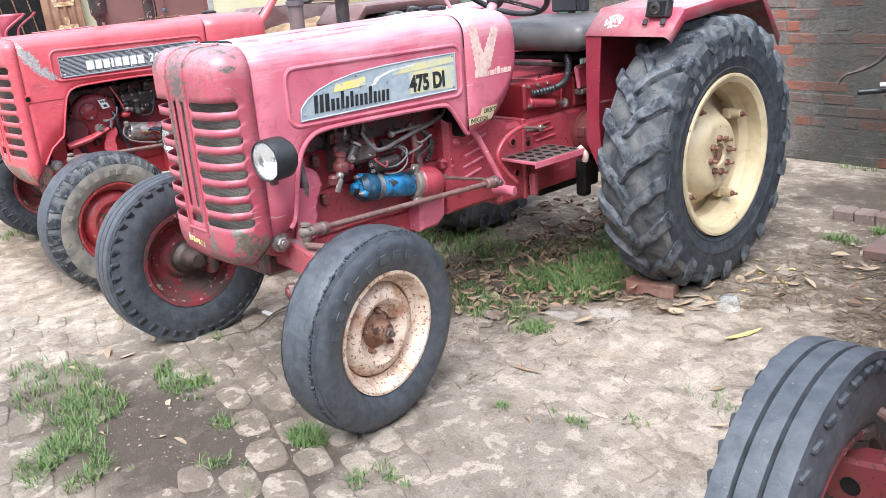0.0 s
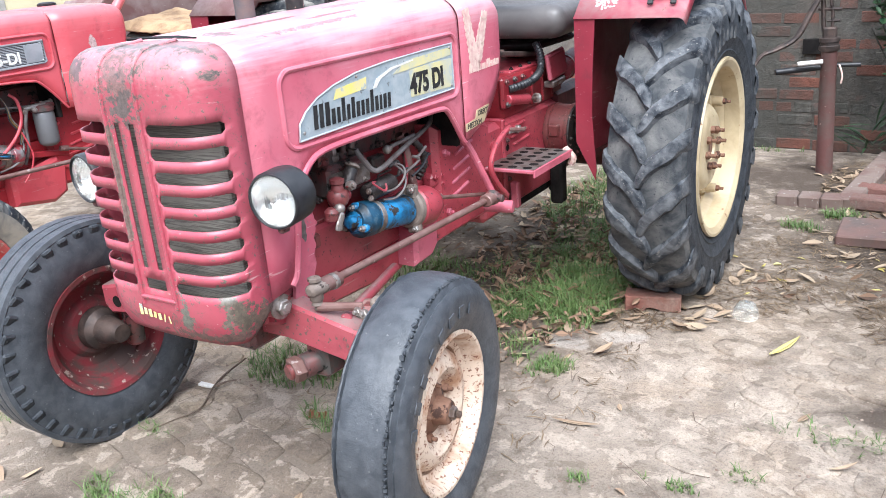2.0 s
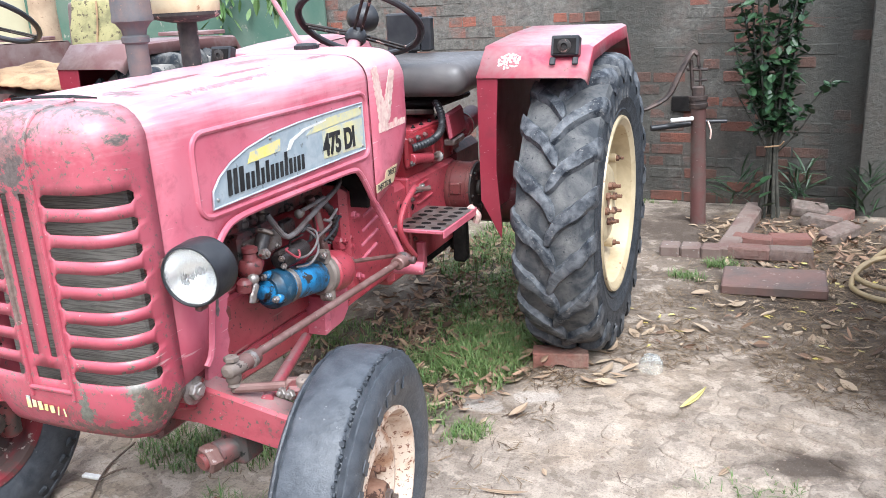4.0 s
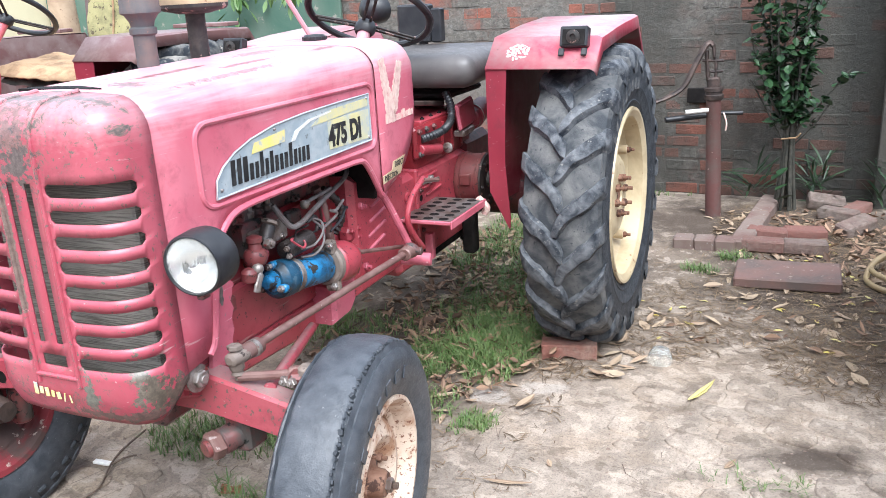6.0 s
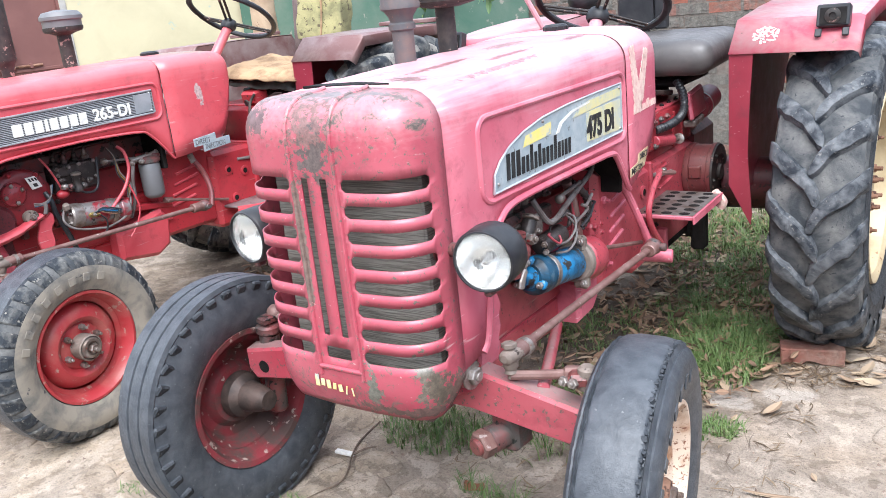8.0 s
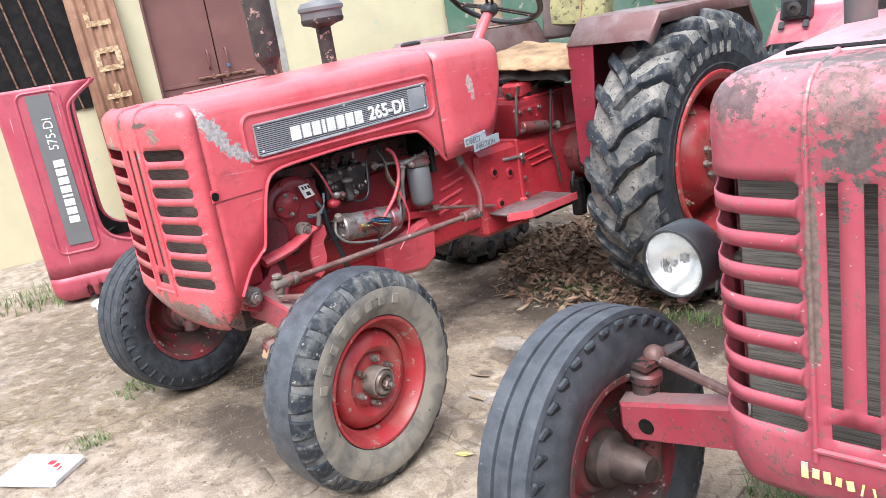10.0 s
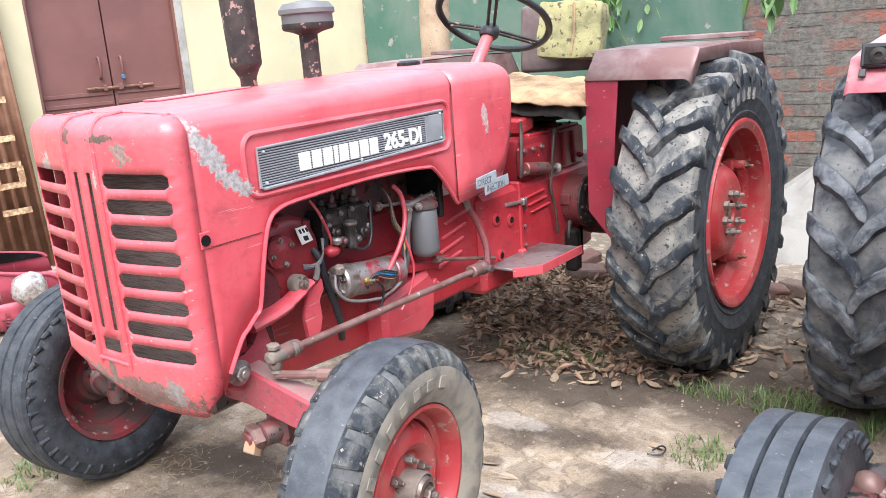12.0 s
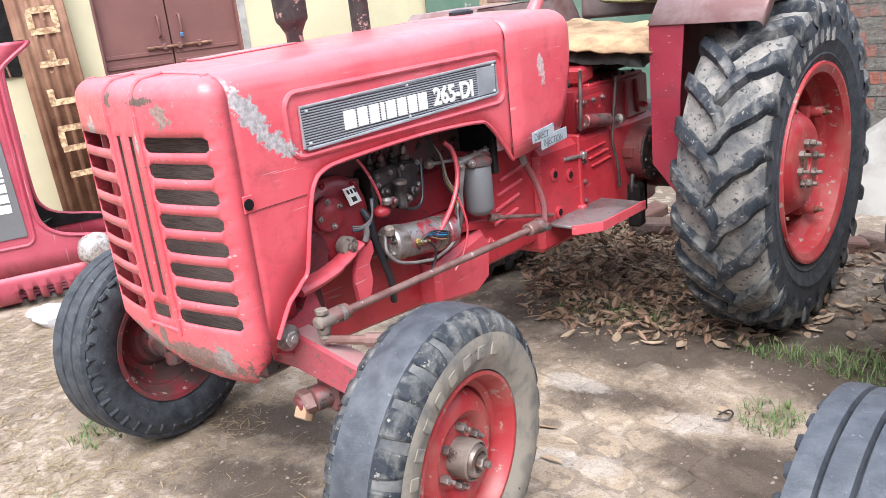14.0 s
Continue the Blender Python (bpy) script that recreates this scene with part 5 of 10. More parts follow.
def bolts(name, places, material, parent, r=0.012, axis=(1, 0, 0)):
    for c in places:
        fixed(part(name, nut_bolt(B(), c, axis, r, r * 0.9, r * 0.6), material, parent))


def front_axle(tr, paint_mat, dirt, steer, wheel_x, y=-1.90, strut=True, iron=CAST):
    bm = B()
    prism(bm, [(-0.6, 0.47), (-0.57, 0.44), (-0.2, 0.505), (0.2, 0.505), (0.57, 0.44), (0.6, 0.47), (0.6, 0.535), (0.2, 0.615), (-0.2, 0.615), (-0.6, 0.535)], "y", y - 0.075, y - 0.005, 0.008)
    part("axle_beam", bm, paint_mat, tr)
    for sx in (1, -1):
        part("beam_hole", cyl(B(), (sx * 0.53, y - 0.0765, 0.49), (sx * 0.53, y - 0.06, 0.49), 0.02, seg=16, bevel=0.02), DARK, tr)
        bm = cyl(B(), (sx * 0.565, y, 0.30), (sx * 0.55, y, 0.57), 0.034, seg=18)
        cyl(bm, (sx * 0.55, y, 0.57), (sx * 0.549, y, 0.60), 0.042, seg=18)
        nut(bm, (sx * 0.549, y, 0.60), (0, 0, 1), 0.022, 0.022)
        cyl(bm, (sx * 0.565, y, 0.34), (sx * (wheel_x - 0.02), y, 0.355), 0.036, 0.03)
        part("kingpin", bm, iron, tr)
        bm = B()
        prism(bm, [(-0.03, -0.025), (0.12, -0.018), (0.15, 0), (0.12, 0.018), (-0.03, 0.025)], "z", 0, 0.022, 0.004)
        bm.transform(pose(sx * 0.549, y, 0.605, 0, 0, 90 + sx * 25 + steer) if sx > 0 else pose(sx * 0.549, y, 0.605, 0, 0, 90 - 25 + steer))
        part("steering_arm", bm, iron, tr)
    # pivot bracket under the beam, with its bolt
    bm = box(B(), (0, y - 0.02, 0.53), (0.22, 0.2, 0.15), 0.015)
    box(bm, (0.265, y - 0.01, 0.445), (0.075, 0.08, 0.13), 0.012)
    cyl(bm, (0.262, y - 0.03, 0.428), (0.245, y - 0.085, 0.424), 0.036, seg=18)
    part("axle_pivot", bm, CAST, tr)
    pin = cyl(B(), (0.245, y - 0.085, 0.424), (0.232, y - 0.125, 0.421), 0.024, seg=14)
    part("pivot_pin", pin, DRUM, tr)
    part("pivot_nut", nut(B(), (0.244, y - 0.088, 0.424), (-0.3, -1, -0.05), 0.038, 0.03), ROD, tr, "large dusty pivot nut")
    bm = cyl(B(), (0.31, y - 0.06, 0.665), (0.29, -0.97, 0.638), 0.0112, seg=12)
    cyl(bm, (0.308, y - 0.045, 0.665), (0.307, y + 0.03, 0.663), 0.022, seg=12)
    cyl(bm, (0.29, -1.03, 0.64), (0.29, -0.975, 0.638), 0.023, seg=12)
    part("drag_link", bm, ROD, tr)
    bm = lathe(B(), (0.31, y - 0.085, 0.664), (0, 1, 0), [(0.010, 0), (0.018, 0.006), (0.021, 0.02), (0.021, 0.045), (0.018, 0.062), (0.015, 0.075)], 16)
    lathe(bm, (0.31, y - 0.06, 0.604), (0, 0, 1), [(0.009, 0), (0.009, 0.01), (0.016, 0.016), (0.013, 0.024), (0.018, 0.032), (0.018, 0.06)], 14)
    nut(bm, (0.31, y - 0.06, 0.688), (0, 0, 1), 0.018, 0.012)
    part("ball_joint", bm, TAN, tr)
    part("joint_clamp", lathe(B(), (0.309, y - 0.005, 0.664), (0, 1, 0), [(0.018, 0), (0.024, 0.003), (0.024, 0.014), (0.018, 0.017)], 14), GREASED, tr)
    bm = ball(B(), (0.29, -0.97, 0.638), 0.028, 14)
    cyl(bm, (0.27, -0.97, 0.638), (0.33, -0.97, 0.638), 0.014, seg=10)
    part("ball_joint", bm, CAST, tr)
    if strut:
        rod = cyl(B(), (0.395, y - 0.035, 0.578), (0.16, -1.38, 0.49), 0.0165, seg=14)
        ball(rod, (0.16, -1.38, 0.49), 0.0165, 12)
        fixed(part("radius_rod", rod, AXLE, tr))
        fork = fixed(part("rod_fork", box(B(), (0.50, y - 0.047, 0.628), (0.055, 0.05, 0.035), 0.010, (0, 0, 20)), DRUM, tr))
        fixed(part("fork_pin", lathe(B(), (0.515, y - 0.04, 0.605), (0.05, 0, 1), [(0.024, 0), (0.026, 0.01), (0.022, 0.05), (0.014, 0.058)], 16), TAN, fork))
        bolts("fork_bolt", [(0.472, y - 0.068, 0.628), (0.50, y - 0.075, 0.63)], GREASED, fork, 0.013, (-0.2, -1, 0.1))
    bm = cyl(B(), (0.31, y - 0.06, 0.612), (0.53, y + 0.03, 0.62), 0.0125, seg=10)
    cyl(bm, (0.42, y - 0.012, 0.616), (0.50, y + 0.018, 0.619), 0.02, seg=10)
    ball(bm, (0.535, y + 0.03, 0.625), 0.028, 12)
    part("track_rod", bm, ROD, tr)
    bm = cyl(B(), (-0.31, y - 0.06, 0.612), (-0.53, y + 0.03, 0.62), 0.0125, seg=10)
    ball(bm, (-0.535, y + 0.03, 0.625), 0.028, 12)
    part("track_rod", bm, ROD, tr)
    for sx in (1, -1):
        bm = prism(B(), [(y - 0.14, 0.57), (y + 0.02, 0.50), (y + 0.06, 0.60), (y + 0.03, 0.70), (y + 0.0, 0.72), (y - 0.02, 0.66), (y - 0.06, 0.64), (y - 0.14, 0.66)], "x", sx * 0.12, sx * 0.20, 0.008)
        cyl(bm, (sx * 0.19, y - 0.125, 0.628), (sx * 0.245, y - 0.125, 0.628), 0.034, seg=18)
        part("front_support", bm, dirt, tr)
        bm = lathe(B(), (sx * 0.245, y - 0.125, 0.628), (sx, 0, 0), [(0.036, 0), (0.036, 0.004), (0.024, 0.006)], 20)
        nut_bolt(bm, (sx * 0.25, y - 0.125, 0.628), (sx, 0, 0), 0.023, 0.014, 0.006)
        part("support_bolt", bm, GREASED, tr, "worn steel bolt and washer")


def union(tr, c, r, h, mat, axis=(0.35, -0.1, 1)):
    """A pipe union: two hexagon-like collars and a nipple."""
    return fixed(part("pump_union", lathe(B(), c, axis, [(r, 0), (r * 1.15, h * 0.15), (r * 1.15, h * 0.4), (r * 0.75, h * 0.5), (r * 0.75, h * 0.85), (r * 0.4, h)], 14), mat, tr))


def pump_side_a(tr, body, dirt):
    """Pump, strainer, starter and pipes on the crimson tractor."""
    # starter motor: blue casing, ribbed cap, clamp and pink nose
    ax = Vector((0.04, 1, -0.15)).normalized()
    o = Vector((0.205, -1.60, 0.735))
    at = lambda d: o + ax * d
    starter = fixed(part("starter_casing", lathe(B(), o, ax, [(0.03, 0.05), (0.049, 0.055), (0.0505, 0.06), (0.0505, 0.235), (0.045, 0.245)], 28), BLUE, tr, "blue-painted cylindrical starter casing"))
    fixed(part("starter_cap", lathe(B(), o, ax, [(0.02, -0.022), (0.040, -0.020), (0.049, -0.008), (0.056, 0.0), (0.057, 0.012), (0.057, 0.048), (0.052, 0.056)], 28), BLUE_DARK, starter, "greasy blue cap"))
    fixed(part("cap_boss", lathe(B(), at(-0.02), -ax, [(0.034, -0.004), (0.032, 0.004), (0.021, 0.008), (0.019, 0.028), (0.012, 0.032), (0.004, 0.032)], 20), BLUE, starter))
    side, up = ax.cross(Vector((0, 0, 1))).normalized(), Vector((0, 0, 1))
    up = side.cross(ax).normalized()
    for a in (95, 215, 335):
        c = at(-0.012) + (side * math.cos(radians(a)) + up * math.sin(radians(a))) * 0.042
        lug = fixed(part("cap_lug", lathe(B(), c, -ax, [(0.015, -0.02), (0.015, 0.006), (0.011, 0.010), (0.004, 0.010)], 14), BLUE, starter))
        fixed(part("lug_nut", nut_bolt(B(), c - ax * 0.010, -ax, 0.0105, 0.011, 0.008), GREASED, lug))
    fixed(part("casing_band", lathe(B(), at(0.062), ax, [(0.0505, 0.0), (0.054, 0.002), (0.054, 0.018), (0.0505, 0.020)], 28), GREASED, starter))
    for a in (20, 70):
        c = at(0.07) + (side * math.cos(radians(a)) + up * math.sin(radians(a))) * -0.055
        fixed(part("band_screw", nut_bolt(B(), c, c - at(0.07), 0.008, 0.010, 0.004), GREASED, starter))
    flange = lathe(B(), at(0.245), ax, [(0.04, 0.0), (0.060, 0.004), (0.066, 0.012), (0.066, 0.030), (0.060, 0.036)], 24)
    box(flange, at(0.262) + Vector((0.02, 0, 0.06)), (0.04, 0.03, 0.05), 0.008)
    box(flange, at(0.262) + Vector((0.02, 0, -0.06)), (0.05, 0.03, 0.05), 0.008)
    clamp = fixed(part("starter_flange", flange, TAN, tr))
    bolts("flange_bolt", [at(0.247) + Vector((0.03, 0, 0.068)), at(0.247) + Vector((0.035, 0, -0.066))], GREASED, clamp, 0.012, -ax)
    fixed(part("starter_nose", lathe(B(), at(0.28), ax, [(0.060, -0.004), (0.068, 0.006), (0.070, 0.05), (0.066, 0.085), (0.052, 0.115), (0.03, 0.132), (0.006, 0.138)], 28), dirt, tr, "red domed starter nose"))
    fixed(part("side_cover", prism(B(), [(-1.305, 0.47), (-1.20, 0.475), (-1.155, 0.51), (-1.148, 0.60), (-1.165, 0.645), (-1.26, 0.65), (-1.30, 0.60)], "x", 0.06, 0.205, 0.014), body, tr))
    # injection pump and its fittings
    pump = fixed(part("injection_pump", box(B(), (0.145, -1.60, 0.875), (0.10, 0.20, 0.10), 0.012), CAST, tr))
    fixed(part("pump_flange", box(B(), (0.195, -1.60, 0.872), (0.012, 0.185, 0.062), 0.004), GREASED, pump))
    bolts("pump_bolt", [(0.20, -1.68, 0.89), (0.20, -1.64, 0.852), (0.20, -1.54, 0.852), (0.20, -1.52, 0.89)], GREASED, pump, 0.0095)
    for k in range(4):
        y = -1.665 + 0.045 * k
        union(tr, (0.15, y, 0.922), 0.0145, 0.05, GREASED if k % 2 else CAST, (0.1, 0, 1))
        fixed(part("fuel_pipe", tube(B(), [(0.155, y, 0.97), (0.155, y + 0.02, 0.99), (0.14, y + 0.09 + 0.03 * k, 1.0), (0.09, y + 0.16 + 0.05 * k, 1.03)], 0.005, 7), GREASED, tr))
    primer = fixed(part("hand_primer", lathe(B(), (0.222, -1.652, 0.868), (0.02, 0.4, 0.62), [(0.012, -0.006), (0.021, 0.0), (0.021, 0.045), (0.018, 0.05)], 20), PUMP, tr, "black hand primer"))
    fixed(part("primer_cap", lathe(B(), (0.2235, -1.625, 0.911), (0.02, 0.4, 0.62), [(0.018, 0), (0.024, 0.003), (0.024, 0.010), (0.016, 0.014), (0.008, 0.013)], 20), TAN, primer))
    strainer = fixed(part("fuel_strainer", lathe(B(), (0.225, -1.708, 0.815), (0.02, 0.05, 1), [(0.012, 0.0), (0.026, 0.006), (0.032, 0.016), (0.034, 0.034), (0.028, 0.046), (0.020, 0.05), (0.017, 0.066), (0.022, 0.07), (0.022, 0.082), (0.010, 0.088)], 20), DRUM, tr))
    fixed(part("strainer_arm", cyl(B(), (0.215, -1.70, 0.842), (0.215, -1.645, 0.832), 0.018, 0.014, 14), dirt, strainer))
    fixed(part("strainer_nut", nut_bolt(B(), (0.24, -1.668, 0.868), (1, -0.2, 0.2), 0.016, 0.02, 0.008), GREASED, strainer))
    tap = fixed(part("drain_tap", ball(B(), (0.245, -1.728, 0.816), 0.0165, 14), GREASED, tr))
    fixed(part("tap_lever", tube(B(), [(0.25, -1.728, 0.815), (0.255, -1.732, 0.80), (0.252, -1.745, 0.775), (0.25, -1.752, 0.755)], [0.007, 0.011, 0.013, 0.006], 10, flat=0.6), GREASED, tap))
    fixed(part("drain_plug", lathe(B(), (0.228, -1.75, 0.782), (0.1, 0, 1), [(0.010, 0), (0.022, 0.006), (0.022, 0.03), (0.012, 0.04)], 14), DRUM, tr))
    fixed(part("fuel_pipe", tube(B(), [(0.21, -1.58, 0.955), (0.225, -1.565, 0.915), (0.232, -1.53, 0.878), (0.232, -1.48, 0.876), (0.225, -1.40, 0.893), (0.215, -1.30, 0.912), (0.20, -1.15, 0.945), (0.16, -1.08, 0.98)], 0.0085, 9), CABLE_GREY, tr))
    rod = fixed(part("throttle_rod", cyl(B(), (0.222, -1.44, 0.925), (0.21, -1.265, 0.93), 0.0065, seg=10), CABLE_GREY, tr))
    fixed(part("rod_ball", lathe(B(), (0.228, -1.458, 0.924), (0.05, 1, 0.0), [(0.006, 0), (0.014, 0.005), (0.014, 0.016), (0.009, 0.022), (0.008, 0.032)], 14), GREASED, rod))
    fixed(part("oil_pipe", tube(B(), [(0.195, -1.33, 0.945), (0.20, -1.308, 0.886), (0.205, -1.295, 0.80), (0.205, -1.283, 0.738)], 0.0155, 12), ROD, tr))
    fixed(part("pipe_collar", lathe(B(), (0.205, -1.283, 0.745), (0, 0.1, -1), [(0.017, 0), (0.023, 0.004), (0.023, 0.018), (0.014, 0.022)], 14), TAN, tr))
    fixed(part("corrugated_pipe", tube(B(), [(0.19, -1.285, 0.93), (0.215, -1.24, 0.88), (0.215, -1.225, 0.82), (0.19, -1.235, 0.77)], [0.014, 0.011] * 12, 10, 8), PUMP, tr))
    fixed(part("stay_rod", tube(B(), [(0.20, -1.33, 0.93), (0.205, -1.312, 0.85), (0.205, -1.33, 0.78)], 0.006, 8), dirt, tr))
    # solenoid with its bundle of wires
    sol = fixed(part("solenoid", lathe(B(), (0.205, -1.55, 0.806), (0.03, 1, 0.02), [(0.01, 0), (0.026, 0.005), (0.03, 0.02), (0.03, 0.13), (0.024, 0.14)], 18), PUMP, tr))
    bolts("solenoid_stud", [(0.228, -1.56, 0.82), (0.228, -1.552, 0.795)], GREASED, sol, 0.010, (0.4, -1, 0))
    rnd = random.Random(31)
    for k in range(7):
        pts = [Vector((0.228 + rnd.uniform(-0.01, 0.02), -1.54 + 0.2 * rnd.random(), 0.81 + 0.02 * rnd.random()))]
        for step in range(4):
            pts.append(pts[-1] + Vector((rnd.uniform(-0.012, 0.012), rnd.uniform(-0.05, 0.07), rnd.uniform(-0.012, 0.038))))
        fixed(part("wire_loop", tube(B(), [(min(max(p.x, 0.205), 0.25), p.y, min(p.z, 0.92)) for p in pts], 0.0032 + 0.0025 * rnd.random(), 7), (BLACK, PUMP, BLACK, CABLE_GREY, BLACK, PUMP, RED_DIRT)[k], tr))
    for k in range(2):
        fixed(part("wire_loop", tube(B(), [(0.235, -1.50, 0.80 - 0.025 * k), (0.25, -1.45, 0.80 - 0.03 * k), (0.252, -1.40, 0.825 - 0.03 * k), (0.24, -1.385, 0.855 - 0.02 * k), (0.22, -1.42, 0.875)], 0.0038, 7), CABLE_GREY, tr))
    fixed(part("corrugated_hose", tube(B(), [(0.225, -1.90, 0.93), (0.228, -1.885, 0.86), (0.222, -1.875, 0.78), (0.21, -1.87, 0.70)], [0.014, 0.0115] * 16, 10, 8), CABLE_GREY, tr))
    block = fixed(part("red_union", box(B(), (0.165, -1.105, 0.73), (0.05, 0.075, 0.05), 0.012), dirt, tr))
    bolts("union_bolt", [(0.19, -1.13, 0.745), (0.19, -1.09, 0.745), (0.19, -1.09, 0.715)], dirt, block, 0.011)


def pump_side_b(tr, body, dirt):
    """Pump, dynamo, filter and hoses on the bright red tractor."""
    # filter and its head
    fx, fy = 0.23, -1.255
    fixed(part("fuel_filter", lathe(B(), (fx, fy, 0.735), (0, 0, 1), [(0.03, -0.012), (0.046, 0.0), (0.05, 0.012), (0.05, 0.15), (0.046, 0.158)], 24), GREYPAINT, tr, "grey metal filter canister"))
    bm = lathe(B(), (fx, fy, 0.893), (0, 0, 1), [(0.050, 0.0), (0.055, 0.004), (0.055, 0.016), (0.042, 0.026), (0.034, 0.032), (0.015, 0.034)], 24)
    box(bm, (fx, fy + 0.035, 0.918), (0.05, 0.05, 0.03), 0.010)
    head = fixed(part("filter_head", bm, CAST, tr))
    fixed(part("head_bar", cyl(B(), (fx, fy - 0.095, 0.917), (fx, fy + 0.05, 0.93), 0.013, seg=12), GREASED, head))
    bolts("head_bolt", [(fx, fy, 0.925), (fx + 0.01, fy + 0.045, 0.93)], GREASED, head, 0.012, (0, 0, 1))
    bolts("banjo_bolt", [(fx + 0.02, fy - 0.05, 0.91), (fx + 0.012, fy - 0.095, 0.908)], GREASED, head, 0.015, (1, -0.5, 0))
    fixed(part("filter_pipe", tube(B(), [(fx + 0.025, fy - 0.10, 0.90), (fx + 0.02, fy - 0.115, 0.83), (fx + 0.015, fy - 0.12, 0.74), (fx, fy - 0.15, 0.66)], 0.0085, 8), CABLE_GREY, tr))
    # dynamo
    ax = Vector((0.03, 1, -0.125)).normalized()
    o = Vector((0.222, -1.70, 0.745))
    dyn = fixed(part("dynamo", lathe(B(), o, ax, [(0.014, -0.02), (0.022, -0.016), (0.030, -0.014), (0.034, -0.002), (0.050, 0.0), (0.056, 0.008), (0.056, 0.05), (0.053, 0.056)], 28), GREASED, tr, "greasy steel dynamo smeared with red"))
    fixed(part("dynamo_casing", lathe(B(), o, ax, [(0.05, 0.05), (0.0535, 0.056), (0.0535, 0.235), (0.05, 0.245)], 28), DYNAMO, dyn))
    fixed(part("dynamo_end", lathe(B(), o, ax, [(0.052, 0.235), (0.056, 0.24), (0.056, 0.275), (0.045, 0.285), (0.03, 0.295), (0.01, 0.298)], 28), DYNAMO, dyn))
    fixed(part("clamp_strap", lathe(B(), o, ax, [(0.053, 0.188), (0.0572, 0.190), (0.0572, 0.216), (0.053, 0.218)], 28), STEEL, dyn))
    side = ax.cross(Vector((0, 0, 1))).normalized()
    up = side.cross(ax).normalized()
    for k in range(6):
        a = radians(60 * k + 20)
        c = o + (side * math.cos(a) + up * math.sin(a)) * 0.040
        fixed(part("dynamo_bolt", nut_bolt(B(), c, -ax, 0.0085, 0.009, 0.008), GREASED if k % 2 else PUMP, dyn))
    fixed(part("end_ring", tube(B(), [o - ax * 0.004 + (side * math.cos(a) + up * math.sin(a)) * 0.028 for a in (0, 1.05, 2.1, 3.14, 4.19, 5.24)], 0.0045, 7, 5, True), CABLE_GREY, dyn))
    fixed(part("dynamo_terminal", box(B(), (0.278, -1.612, 0.735), (0.016, 0.04, 0.022), 0.005, (-8, 0, 0)), YELLOW_BRASS, dyn))
    for k in range(3):
        fixed(part("terminal_stud", nut_bolt(B(), (0.284, -1.632 + 0.018 * k, 0.738 - 0.003 * k), (1, 0, 0.2), 0.0075, 0.008, 0.014), (YELLOW_BRASS, GREASED, YELLOW_BRASS)[k], dyn))
    fixed(part("oil_cup", lathe(B(), (0.255, -1.715, 0.782), (0.2, -0.1, 1), [(0.010, 0), (0.016, 0.005), (0.016, 0.024), (0.011, 0.03)], 14), TAN, dyn))
    # gear housing with its smaller cap
    gear = fixed(part("gear_housing", lathe(B(), (0.14, -1.86, 0.862), (1, 0, 0), [(0.130, 0.0), (0.130, 0.048), (0.116, 0.060), (0.10, 0.064), (0.03, 0.064)], 36), GEAR_RED, tr))
    fixed(part("round_cap", lathe(B(), (0.203, -1.905, 0.897), (1, 0, 0), [(0.050, 0.0), (0.052, 0.018), (0.047, 0.024), (0.024, 0.025), (0.016, 0.030), (0.005, 0.031)], 26), GEAR_RED, gear))
    bolts("cap_bolt", [(0.225, -1.905 + 0.038 * math.cos(a), 0.897 + 0.038 * math.sin(a)) for a in (0.4, 1.75, 3.3, 4.9)], GREASED, gear, 0.0095)
    bolts("housing_bolt", [(0.198, -1.86 + 0.118 * math.cos(a), 0.862 + 0.118 * math.sin(a)) for a in (-1.9, -0.9, -0.3, 0.9, 1.9)], dirt, gear, 0.010)
    tag = fixed(part("tin_tag", prism(B(), [(-1.846, 0.954), (-1.803, 0.955), (-1.779, 0.904), (-1.825, 0.899)], "x", 0.222, 0.226, 0.001), WHITE, tr, "small crumpled white tin tag"))
    for k in range(3):
        fixed(part("print_bar", prism(B(), [(-1.836 + 0.013 * k, 0.948), (-1.828 + 0.013 * k, 0.948), (-1.821 + 0.013 * k, 0.934), (-1.829 + 0.013 * k, 0.934)], "x", 0.2262, 0.2268, 0), INK, tag))
    fixed(part("print_bar", prism(B(), [(-1.820, 0.924), (-1.802, 0.924), (-1.796, 0.909), (-1.814, 0.909)], "x", 0.2262, 0.2268, 0), INK, tag))
    # lobed bracket on the arm that carries the lamp stay
    fixed(part("bracket_arm", tube(B(), [(0.225, -2.06, 0.72), (0.238, -1.98, 0.735), (0.238, -1.92, 0.75), (0.235, -1.86, 0.772), (0.23, -1.82, 0.785)], [0.040, 0.038, 0.033, 0.028, 0.022], 14, flat=0.5), body, tr))
    lobes = [(-1.855, 0.70), (-1.835, 0.765), (-1.795, 0.768), (-1.782, 0.790), (-1.770, 0.778), (-1.768, 0.745), (-1.782, 0.728), (-1.798, 0.718), (-1.795, 0.69), (-1.785, 0.66), (-1.80, 0.632), (-1.812, 0.60), (-1.835, 0.585), (-1.853, 0.60), (-1.85, 0.64), (-1.862, 0.67)]
    fixed(part("lobed_bracket", prism(B(), lobes, "x", 0.222, 0.238, 0.004), body, tr))
    boss = fixed(part("bracket_boss", lathe(B(), (0.215, -1.862, 0.788), (1, -0.15, 0.1), [(0.030, 0.0), (0.030, 0.03), (0.026, 0.036), (0.008, 0.036)], 20), TAN, tr))
    bolts("bracket_bolt", [(0.252, -1.866, 0.79)], GREASED, boss, 0.015, (1, -0.15, 0.1))
